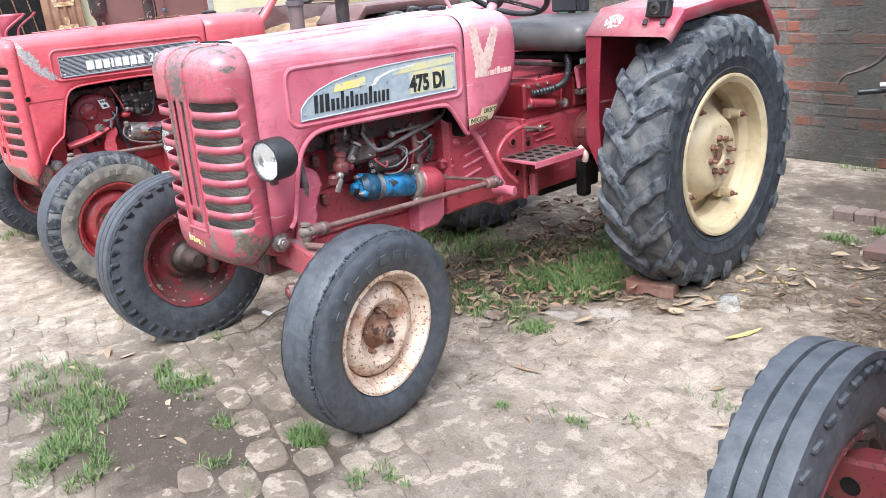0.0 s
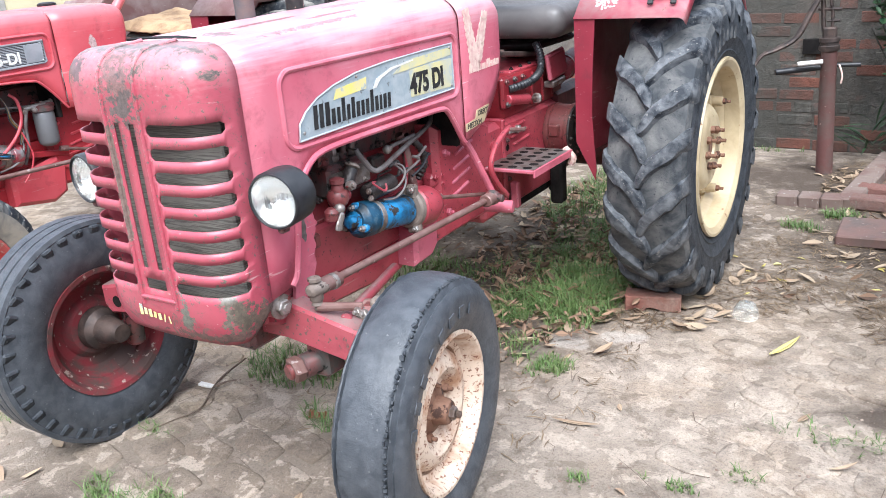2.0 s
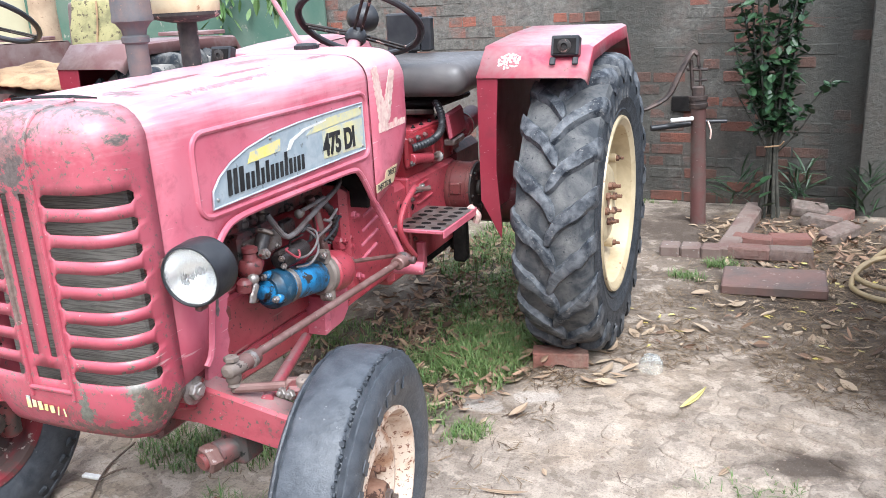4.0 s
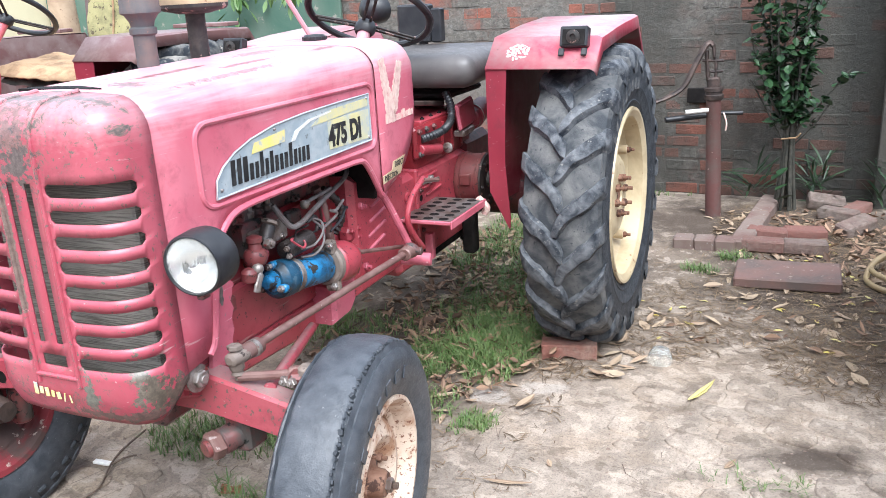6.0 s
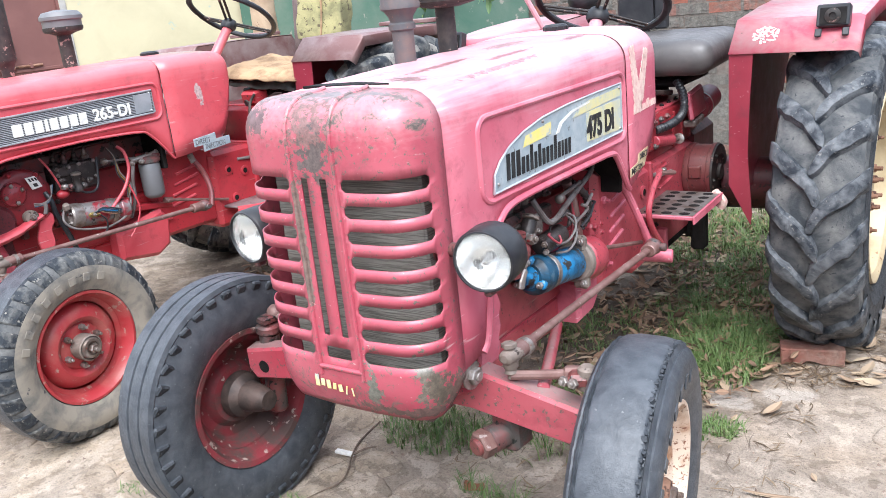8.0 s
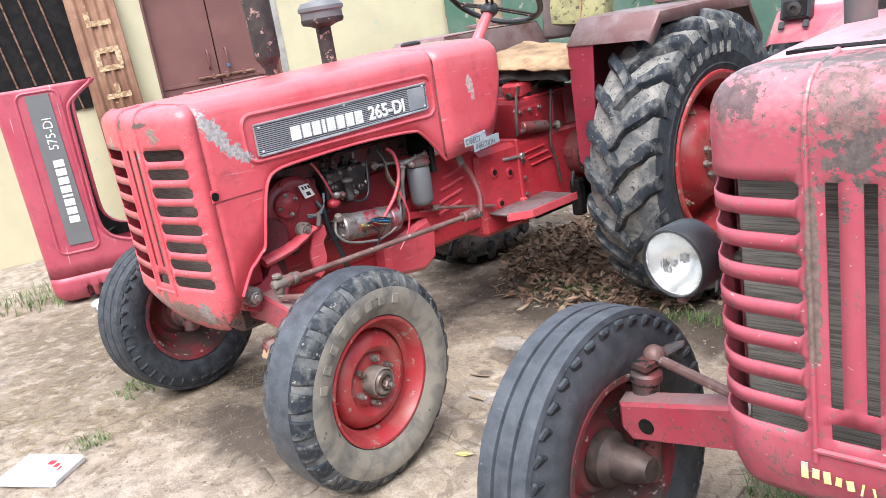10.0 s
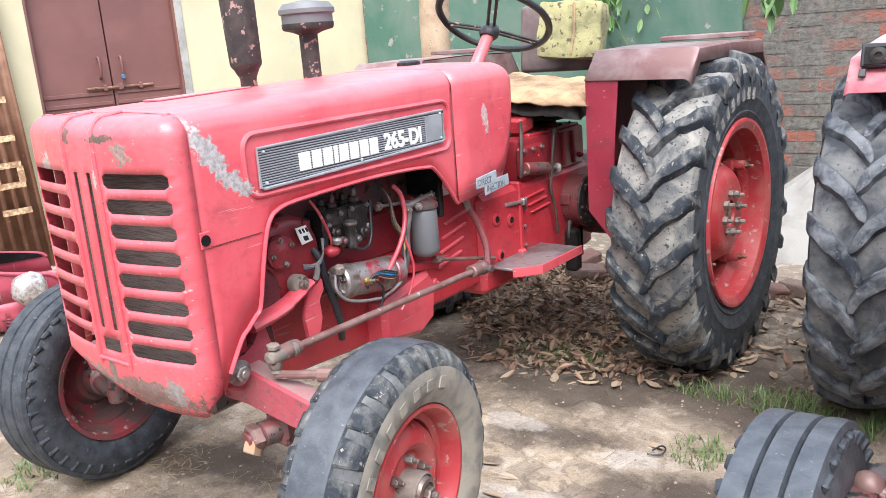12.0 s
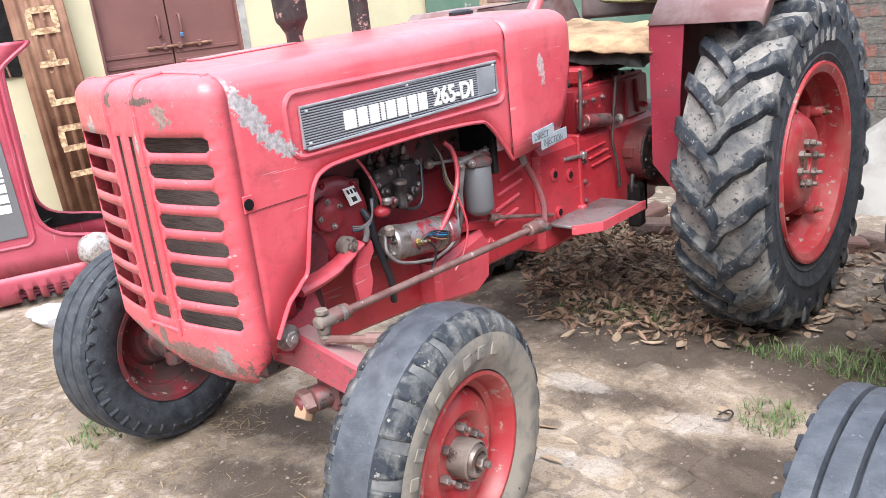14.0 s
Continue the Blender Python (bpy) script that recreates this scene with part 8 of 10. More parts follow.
def tractor(m, style, label):
    tr = thing("tractor", m, label, "tractor", "tractors in the yard")
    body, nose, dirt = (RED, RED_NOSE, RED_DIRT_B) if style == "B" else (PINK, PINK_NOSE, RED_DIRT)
    rim = RIMRED if style == "B" else CREAM
    rear = RUBBER_DUST if style == "B" else GROOVE
    nose_shell(tr, nose, NOSE_B if style == "B" else NOSE_A)
    bonnet(tr, body, "B" if style == "B" else "A")
    cowl(tr, body, "B" if style == "B" else "A")
    engine(tr, "B" if style == "B" else "A", body, dirt)
    driveline(tr, "B" if style == "B" else "A", body, dirt)
    foot_step(tr, style, body)
    steer = {"A": 8, "B": 7.8, "C": 4}[style]
    wx, wr = {"A": (0.632, 0.675), "B": (0.70, 0.749), "C": (0.65, 0.61)}[style]
    steer_r = {"A": -2, "B": 5.8, "C": 4}[style]
    axle = DRUM if style == "C" else AXLE
    front_axle(tr, axle, axle, steer, wx, -1.90, style != "B", IRON if style == "C" else CAST)
    if style == "B":
        small_wheel(tr, wx, -2.045, rim, ROD, RUBBER, steer, 0.370, 0.36, 1, "lug", True)
        small_wheel(tr, -wr, -2.0, RIMDIRT, CAST, RUBBER, steer_r, 0.36, 0.355, -1, "rib")
    else:
        small_wheel(tr, wx, -1.935, RUSTCREAM, RUST, RUBBER, steer, 0.365, 0.36, 1, "bald", False, 1.15)
        small_wheel(tr, -wr, -1.985, RIMDIRT, IRON, RUBBER, steer_r, 0.385, 0.378, -1, "rib", False, 1.0)
    big, high = (1.055, 0.655) if style == "B" else (1.0, 0.625)
    big_wheel(tr, 0.782 if style == "B" else 0.767, rim, rear, 0.645, high, 1, 0.0, big)
    big_wheel(tr, -0.78, rim, rear, 0.645, high, -1, 8, big)
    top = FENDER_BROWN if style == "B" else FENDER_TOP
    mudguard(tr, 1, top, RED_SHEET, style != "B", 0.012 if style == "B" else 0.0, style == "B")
    mudguard(tr, -1, top, FENDER_BROWN if style == "B" else body, style != "B", 0.0, style == "B")
    if style == "B":
        steering(tr, 0.015, -0.45, 1.48, body)
    else:
        steering(tr, -0.015, -0.535, 1.395, body)
    stacks(tr, style if style == "B" else "A", body)
    if style == "B":
        badge_b(tr)
        part("bonnet_strip", box(B(), (-0.10, -1.72, 1.332), (0.07, 0.34, 0.006), 0.002, (1.2, 0, 0)), AXLE, tr)
    else:
        badge_a(tr)
        headlamp(tr, 1)
        headlamp(tr, -1)
    # seat pan
    bm = box(B(), (0, -0.08, 1.09), (0.36, 0.36, 0.03), 0.01)
    cyl(bm, (0, -0.02, 0.85), (0, -0.05, 1.09), 0.05, 0.07)
    part("seat_post", bm, DARK, tr)
    if style != "B":
        bm = box(B(), (0.0, -0.10, 1.20), (0.60, 0.52, 0.14), 0.065, (2, 0, 0), 4)
        part("seat", bm, VINYL, tr, "worn black vinyl seat cushion")
        bm = box(B(), (-0.09, 0.10, 1.37), (0.14, 0.06, 0.17), 0.008)
        box(bm, (0.005, 0.10, 1.36), (0.045, 0.05, 0.15), 0.006)
        box(bm, (-0.06, 0.10, 1.25), (0.03, 0.03, 0.14), 0.004)
        box(bm, (-0.02, 0.10, 1.325), (0.05, 0.04, 0.03), 0.004)
        part("tool_box", bm, BLACK, tr, "black metal box behind the seat")
        bm = cyl(B(), (-0.13, -0.66, 1.30), (-0.22, -0.80, 1.62), 0.009, seg=8)
        part("hand_lever", bm, body, tr)
        bm = lathe(B(), (-0.50, 0.60, 1.43), (0.3, 1, 0.1), [(0.01, -0.075), (0.045, -0.06), (0.07, -0.03), (0.078, 0.01), (0.078, 0.03), (0.06, 0.034)], 24)
        lamp = part("work_lamp", bm, BLACK, tr, "round black work lamp on the mudguard")
        part("lamp_stem", cyl(B(), (-0.50, 0.50, 1.20), (-0.50, 0.57, 1.37), 0.012, seg=8), RUST, lamp)
        part("bonnet_gap", prism(B(), [(-0.16, -2.03), (0.06, -2.035), (0.10, -2.025), (-0.02, -1.975), (-0.14, -1.99)], "z", 1.316, 1.3238, 0), DARK, tr, "dark gap where the bonnet sheet has lifted")
    flare(tr, style)
    return tr


# ---- the tractors in their places ----
MA = pose(-0.128, 0, 0, 0, 0, 3.0)
MB = pose(-2.385, 0.03, 0.012, 0, 0, 0)
MC = pose(2.80, 0.09, 0, 0, 0, 0)
tractor(MA, "A", "faded crimson tractor with cream rear wheels and a peeling name plate")
tractor(MB, "B", "bright red tractor with red wheels and a scuffed bonnet side")
tractor(MC, "C", "crimson tractor with cream rear wheels parked alongside")


# ---- what lies on the second tractor ----
def rag_sheet(w, d, folds, sag, seed, thick=0.006):
    bm = B()
    rnd = Vector((seed * 3.1, seed * 1.7, 0))
    nx, ny = 22, 18
    g = []
    for j in range(ny + 1):
        row = []
        for i in range(nx + 1):
            u, v = i / nx - 0.5, j / ny - 0.5
            p = Vector((u * w, v * d, 0))
            e = max(abs(u), abs(v)) * 2
            z = folds * noise.noise(p * 9 + rnd) + folds * 0.5 * noise.noise(p * 22 + rnd) - sag * max(e - 0.75, 0) * 4
            rag = 0.02 * noise.noise(p * 14 + rnd * 2)
            row.append(bm.verts.new((p.x * (1 + rag * 2), p.y * (1 + rag * 2), z)))
        g.append(row)
    for a, b in zip(g, g[1:]):
        bridge(bm, a, b, False)
    return bm


sack = solo("jute_sack", rag_sheet(0.60, 0.52, 0.020, 0.040, 2), SACK, "old brown jute sack spread over the tractor seat", "sack", m=MB @ pose(0.14, -0.25, 1.235, 4, 5, 8))
solidify(sack, 0.008)
# added dark sheet that stands in for the dark seat frame below
under = solo("plastic_sheet", rag_sheet(0.46, 0.40, 0.02, 0.07, 5), plain("grimy_plastic", (0.05, 0.05, 0.045), 0.4, 0, (0.12, 0.12, 0.11), 9, bumps=0.3), "dark sheet added under the sack in place of the seat frame", "plastic sheet",
             m=MB @ pose(0.15, -0.27, 1.205, 2, 8, 14))
solidify(under, 0.004)
bm = box(B(), (0, 0, 0), (0.32, 0.14, 0.27), 0.014, (0, 0, 0), 2)
bmesh.ops.subdivide_edges(bm, edges=[e for e in bm.edges if e.calc_length() > 0.1], cuts=4, use_grid_fill=True)
for v in bm.verts:
    v.co += v.co.normalized() * 0.012 * noise.noise(v.co * 12)
foam = solo("foam_cushion", bm, FOAM, "yellowed foam cushion tied with a cord, standing on the seat", "cushion", m=MB @ pose(0.0, 0.30, 1.45, -8, 4, 12))
part("cord", tube(B(), [(0.02, -0.076, 0.125), (0.03, -0.082, 0.0), (0.02, -0.075, -0.12)], 0.006, 6), SACK, foam, "knotted cord")
bm = box(B(), (0, 0, 0), (0.40, 0.05, 0.34), 0.022, (0, 0, 0), 3)
solo("seat_back", bm, plain("brown_torn_vinyl", (0.10, 0.065, 0.06), 0.5, 0, (0.16, 0.12, 0.11), 6, bumps=0.2), "worn brown seat back propped behind the cushion", "seat back", m=MB @ pose(-0.14, 0.40, 1.42, -8, 0, 10))


# ---- a spare bonnet, stood on its nose ----
def spare_bonnet():
    zc, xc = Vector((-0.38, -0.925, 0)).normalized(), Vector((0.925, -0.38, 0)).normalized()
    m = Matrix(((xc.x, 0, zc.x, -4.94), (xc.y, 0, zc.y, -0.23), (0, 1, 0, 2.84), (0, 0, 0, 1)))
    th = thing("tractor_bonnet", m @ Matrix.Scale(1.28, 4), "detached crimson tractor bonnet stood upright on its nose", "bonnet")
    nose_shell(th, CRIMSON)
    bonnet(th, CRIMSON)
    plate = part("name_plate", prism(B(), [(-1.895, 1.05), (-1.895, 1.17), (-1.12, 1.18), (-1.12, 1.07)], "x", HW, HW + 0.004, 0.001), GREYPAINT, th, "grey metal name plate")
    bars_word(plate, -1.78, 1.085, [(0.036, 1.0)] * 3 + [(0.014, 1.0)] + [(0.036, 1.0)] * 4, 0.05, 0.009, WHITE, 0.0, HW + 0.0045, 0.002)
    letters("model_number", "575-DI", 0.065, on_left(-1.40, 1.09, HW + 0.0055), WHITE, plate, 0.001, 0.0, 0.9)
    bm = ball(B(), (HW + 0.05, -2.0, 0.80), 0.075, 16, (0.7, 1, 1))
    for v in bm.verts:
        v.co += Vector((noise.noise(v.co * 40), noise.noise(v.co * 43 + Vector((3, 0, 0))), noise.noise(v.co * 41))) * 0.012
    part("headlamp", bm, plain("crumpled_foil_wrap", (0.55, 0.53, 0.5), 0.35, 0.5, (0.3, 0.25, 0.23), 60, chip=(0.2, 0.12, 0.1), bumps=0.8), th, "headlamp wrapped in crumpled silver plastic")
    return th


spare_bonnet()


# ---- the hand pump and its corner ----
def hand_pump():
    m = pose(0.814, 2.091, 0.0, 1.0, -1.8, 0)
    th = thing("hand_pump", m, "rusty red iron hand water pump with a curved handle", "water pump")
    red = plain("rusty_red_pump_paint", (0.12, 0.05, 0.045), 0.65, 0.1, (0.11, 0.075, 0.065), 7, chip=(0.3, 0.22, 0.19), chip_at=0.64, bumps=0.3)
    part("standpipe", lathe(B(), (0, 0, -0.05), (0, 0, 1), [(0.05, 0), (0.048, 0.3), (0.046, 0.80), (0.05, 0.81)], 24), red, th)
    bm = lathe(B(), (0, 0, 0.755), (0, 0, 1), [(0.055, 0), (0.06, 0.01), (0.06, 0.03), (0.053, 0.035), (0.053, 0.05), (0.059, 0.055), (0.059, 0.075), (0.045, 0.08)], 20)
    box(bm, (0, 0, 0.86), (0.075, 0.06, 0.07), 0.01)
    part("pump_head", bm, IRON, th)
    bm = tube(B(), [(-0.035, 0, 0.87), (-0.04, 0, 0.96), (-0.045, 0, 1.06)], 0.013, 8)
    tube(bm, [(0.01, 0, 0.87), (0.012, 0, 0.98), (0.0, 0, 1.03)], 0.010, 8)
    cyl(bm, (-0.07, 0, 1.0), (0.06, 0, 0.995), 0.010, seg=8)
    cyl(bm, (-0.02, 0, 0.93), (0.055, 0, 0.93), 0.009, seg=8)
    part("pump_rod", bm, IRON, th)
    bm = tube(B(), [(0.005, -0.01, 1.02), (-0.005, -0.01, 1.09), (-0.04, -0.02, 1.10), (-0.10, -0.05, 0.99), (-0.17, -0.09, 0.85), (-0.27, -0.14, 0.79), (-0.34, -0.18, 0.765), (-0.38, -0.20, 0.71)],
              [0.018, 0.026, 0.029, 0.029, 0.025, 0.022, 0.019, 0.021], 10, flat=0.6)
    part("pump_handle", bm, IRON, th, "curved iron lever with a worn grip")
    bm = cyl(B(), (-0.045, -0.02, 0.66), (-0.27, -0.16, 0.655), 0.019, seg=14)
    part("outlet_pipe", bm, BLACK, th, "black plastic outlet pipe")
    bm = cyl(B(), (-0.02, -0.07, 0.70), (-0.15, -0.13, 0.698), 0.014, seg=12)
    part("pipe_coupling", bm, WHITE, th, "white plastic coupling")
    bm = cyl(B(), (0.04, 0.01, 0.665), (0.17, 0.05, 0.66), 0.013, seg=12)
    part("pipe_stub", bm, BLACK, th)
    bm = tube(B(), [(0.06, 0.0, 0.67), (0.08, -0.01, 0.61), (0.075, -0.01, 0.56)], 0.014, 8, flat=0.4)
    part("rag_strip", bm, PALE, th, "strip of pale rag")


hand_pump()
solo("wall_recess", box(B(), (0.61, 2.60, 0.71), (0.16, 0.03, 0.10), 0.003), DARK, "small dark hole in the brick wall", "recess", kind="structure")

KERB_MAT = plain("worn_cement_kerb", (0.18, 0.135, 0.115), 0.9, 0, (0.14, 0.085, 0.072), 4, 0.42, 0.62, chip=(0.33, 0.31, 0.28), chip_at=0.62, bumps=0.5)
kerb = thing("kerb", pose(0, 0, 0), "low cement-faced brick kerb beside the pump", "kerb", kind="structure")
rk = random.Random(4)
for k in range(3):
    part("kerb_stone", box(B(), (0.77 + 0.115 * k, 1.35 + 0.01 * k, 0.025), (0.113, 0.12, 0.085), 0.012, (rk.uniform(-2, 2), rk.uniform(-2, 2), 4)), KERB_MAT, kerb)
for k in range(5):
    part("kerb_stone", box(B(), (1.085 + 0.012 * k, 1.455 + 0.22 * k, 0.025), (0.12, 0.222, 0.09), 0.012, (rk.uniform(-2, 2), rk.uniform(-2, 2), -3)), KERB_MAT, kerb)

bm = box(B(), (0, 0, 0), (0.50, 0.30, 0.055), 0.008)
solo("stone_slab", bm, plain("dark_red_slab", (0.17, 0.10, 0.085), 0.85, 0, (0.12, 0.09, 0.08), 5, chip=(0.3, 0.24, 0.2), bumps=0.4), "flat dark red stone slab on the ground", "slab", m=pose(1.37, 0.92, 0.03, 1, -1, 4))


def loose_brick(m, label, notch=False, size=(0.23, 0.11, 0.07), material=BRICK_LOOSE):
    if notch:
        bm = prism(B(), [(-0.115, 0), (-0.035, 0), (-0.03, 0.02), (-0.005, 0.028), (0.02, 0.022), (0.03, 0), (0.115, 0), (0.115, 0.068), (-0.115, 0.068)], "y", -0.05, 0.05, 0.005)
    else:
        bm = box(B(), (0, 0, size[2] / 2), size, 0.009)
    for v in bm.verts:
        v.co += Vector((noise.noise(v.co * 30), noise.noise(v.co * 31), noise.noise(v.co * 29))) * 0.004
    return solo("brick", bm, material, label, "brick", "loose bricks", m=m)


loose_brick(pose(0.62, -0.30, 0.0, 0, 0, 17), "chipped red brick wedged under the tractor's rear tyre", True, material=BRICK_RED)
for x, y, z, rx, ry, rz in ((1.20, 1.62, 0.0, 0, 0, -4), (1.20, 1.40, 0.0, 0, 0, 3), (1.42, 1.42, 0, 0, 0, 8), (1.47, 2.40, 0.02, 25, 8, 12), (1.56, 2.16, 0, 0, 0, -20), (1.66, 1.86, 0.02, 12, -10, 48), (1.66, 2.3, 0, 0, 0, 70),
                            (1.40, 1.68, 0, 3, 0, 15), (-1.62, 0.95, 0, 4, 5, 30), (-1.45, 1.05, 0, 0, 0, -15), (-2.62, 0.82, 0.03, 10, 6, 40), (-2.45, 0.95, 0.02, -8, 12, -30), (-2.75, 1.05, 0.03, 12, -9, 75)):
    loose_brick(pose(x, y, z, rx, ry, rz), "loose broken brick lying among dry leaves")

for k, (x, y, size) in enumerate(((0.259, -1.0, 0.055), (0.30, -1.09, 0.034), (0.394, -1.20, 0.024))):
    bm = ball(B(), (0, 0, 0.3 * size), size, 12, (1, 0.7, 0.34))
    for v in bm.verts:
        v.co += v.co.normalized() * size * 0.5 * noise.noise(v.co * 24 + Vector((k, 0, 0)))
    solo("stone", bm, PAVER, "pale broken lump of cement on the earth", "stone", "broken lumps of cement", m=pose(x, y, 0.0, 0, 0, 40 * k))

bm = B()
for k, (r, z, ph) in enumerate(((0.20, 0.02, 0.0), (0.215, 0.05, 0.7))):
    tube(bm, [(1.93 + 0.03 * k + r * math.cos(a), 1.02 + 0.09 * k + r * math.sin(a), z + (0.10 + 0.05 * k) * max(math.sin(a + ph), 0)) for a in np.linspace(0, 2 * math.pi, 40)[:-1]], 0.014, 10, 1, True)
solo("hose_coil", bm, plain("tan_rubber_hose", (0.30, 0.225, 0.12), 0.5, 0, (0.22, 0.16, 0.09), 9, bumps=0.1), "coiled tan garden hose lying by the slab", "hose")


# ---- plants ----
def leaf_surface(name, a, b, rough=0.5, through=0.25):
    m, n, l, p = nodes_of(name)
    g = n.new("ShaderNodeNewGeometry")
    c = mix(n, l, g.outputs["Random Per Island"], a, b)
    f = noise_node(n, l, 40.0, 4, 0.6, g.outputs["Position"])
    c = mix(n, l, math_node(n, l, "MULTIPLY", f.outputs[0], 0.5), c, tuple(v * 0.5 for v in a))
    l.new(c, p.inputs["Base Color"])
    p.inputs["Roughness"].default_value = rough
    if through:
        p.inputs["Transmission Weight"].default_value = 0.0
        p.inputs["Subsurface Weight"].default_value = through * 0.3
        p.inputs["Subsurface Radius"].default_value = (0.01, 0.02, 0.005)
    return m


GRASS = leaf_surface("grass_green", (0.08, 0.165, 0.04), (0.19, 0.24, 0.085), 0.6)
GREEN_LEAF = leaf_surface("shrub_leaf", (0.016, 0.045, 0.020), (0.042, 0.095, 0.036), 0.4)
WEED = leaf_surface("weed_leaf", (0.018, 0.05, 0.02), (0.036, 0.075, 0.03), 0.5)
DRY_LEAF = leaf_surface("dry_leaf", (0.36, 0.225, 0.145), (0.05, 0.027, 0.019), 0.8, 0)
PALE_LEAF = leaf_surface("pale_dry_leaf", (0.46, 0.36, 0.25), (0.26, 0.17, 0.11), 0.8, 0)
STRAW = leaf_surface("straw", (0.38, 0.29, 0.165), (0.2, 0.14, 0.085), 0.8, 0)
YELLOW_LEAF = leaf_surface("yellow_leaf", (0.58, 0.47, 0.10), (0.62, 0.55, 0.25), 0.6, 0)
BARK = plain("green_grey_bark", (0.03, 0.031, 0.024), 0.85, 0, (0.065, 0.06, 0.048), 30, bumps=0.5)


class Soup:
    """Collects many small polygons for one mesh."""

    def __init__(self):
        self.v, self.f = [], []

    def face(self, pts):
        k = len(self.v)
        self.v += [tuple(p) for p in pts]
        self.f.append(tuple(range(k, k + len(pts))))

    def strip(self, rows):
        k = len(self.v)
        for a, b in rows:
            self.v += [tuple(a), tuple(b)]
        for i in range(len(rows) - 1):
            self.f.append((k + 2 * i, k + 2 * i + 1, k + 2 * i + 3, k + 2 * i + 2))

    def mesh(self, name, material):
        me = bpy.data.meshes.new(name)
        me.from_pydata(self.v, [], self.f)
        me.polygons.foreach_set("use_smooth", [True] * len(me.polygons))
        me.materials.append(material)
        return new(name, me)


def blade(s, p, yaw, h, lean, w):
    d, side = Vector((math.cos(yaw), math.sin(yaw), 0)), Vector((-math.sin(yaw), math.cos(yaw), 0))
    rows = []
    for t in (0, 0.4, 0.75, 1.0):
        c = Vector(p) + d * (lean * h * t * t) + Vector((0, 0, h * t * (1 - 0.35 * lean * t)))
        hw = w * (1 - t) ** 0.6 * 0.5 + 0.0003
        rows.append((c - side * hw, c + side * hw))
    s.strip(rows)


def leaf(s, p, yaw, length, width, tilt=0.2, curl=0.2, roll=0.0):
    """A pointed leaf folded along its midrib."""
    m = pose(*p, math.degrees(roll), math.degrees(-tilt), math.degrees(yaw))
    rows = []
    for t in (0.0, 0.25, 0.55, 0.82, 1.0):
        w = width * math.sin(math.pi * min(t * 0.92 + 0.06, 1)) * 0.5
        z = curl * length * (t - 0.5) ** 2
        rows.append(((length * t, -w, z + 0.3 * w), (length * t, 0, z), (length * t, w, z + 0.3 * w)))
    for col in (0, 1):
        k = len(s.v)
        for r in rows:
            s.v += [tuple(m @ Vector(r[col])), tuple(m @ Vector(r[col + 1]))]
        for i in range(len(rows) - 1):
            s.f.append((k + 2 * i, k + 2 * i + 1, k + 2 * i + 3, k + 2 * i + 2))


def grass_patch(x, y, rx, ry, n, h, seed):
    rnd = random.Random(seed)
    s = Soup()
    for _ in range(n):
        a, r = rnd.uniform(0, 6.283), rnd.random() ** 0.6
        px, py = x + rx * r * math.cos(a), y + ry * r * math.sin(a)
        if noise.noise(Vector((px * 6, py * 6, seed))) < -0.18:
            continue
        k = rnd.randint(1, 3)
        for _ in range(k):
            blade(s, (px + rnd.uniform(-0.008, 0.008), py + rnd.uniform(-0.008, 0.008), ground_height(px, py) - 0.004), rnd.uniform(0, 6.283), h * rnd.uniform(0.4, 1.25), rnd.uniform(0.2, 1.2), rnd.uniform(0.0025, 0.005))
    return tagged(s.mesh("grass", GRASS), "patch of short green grass growing out of the earth", "grass", kind="stuff")


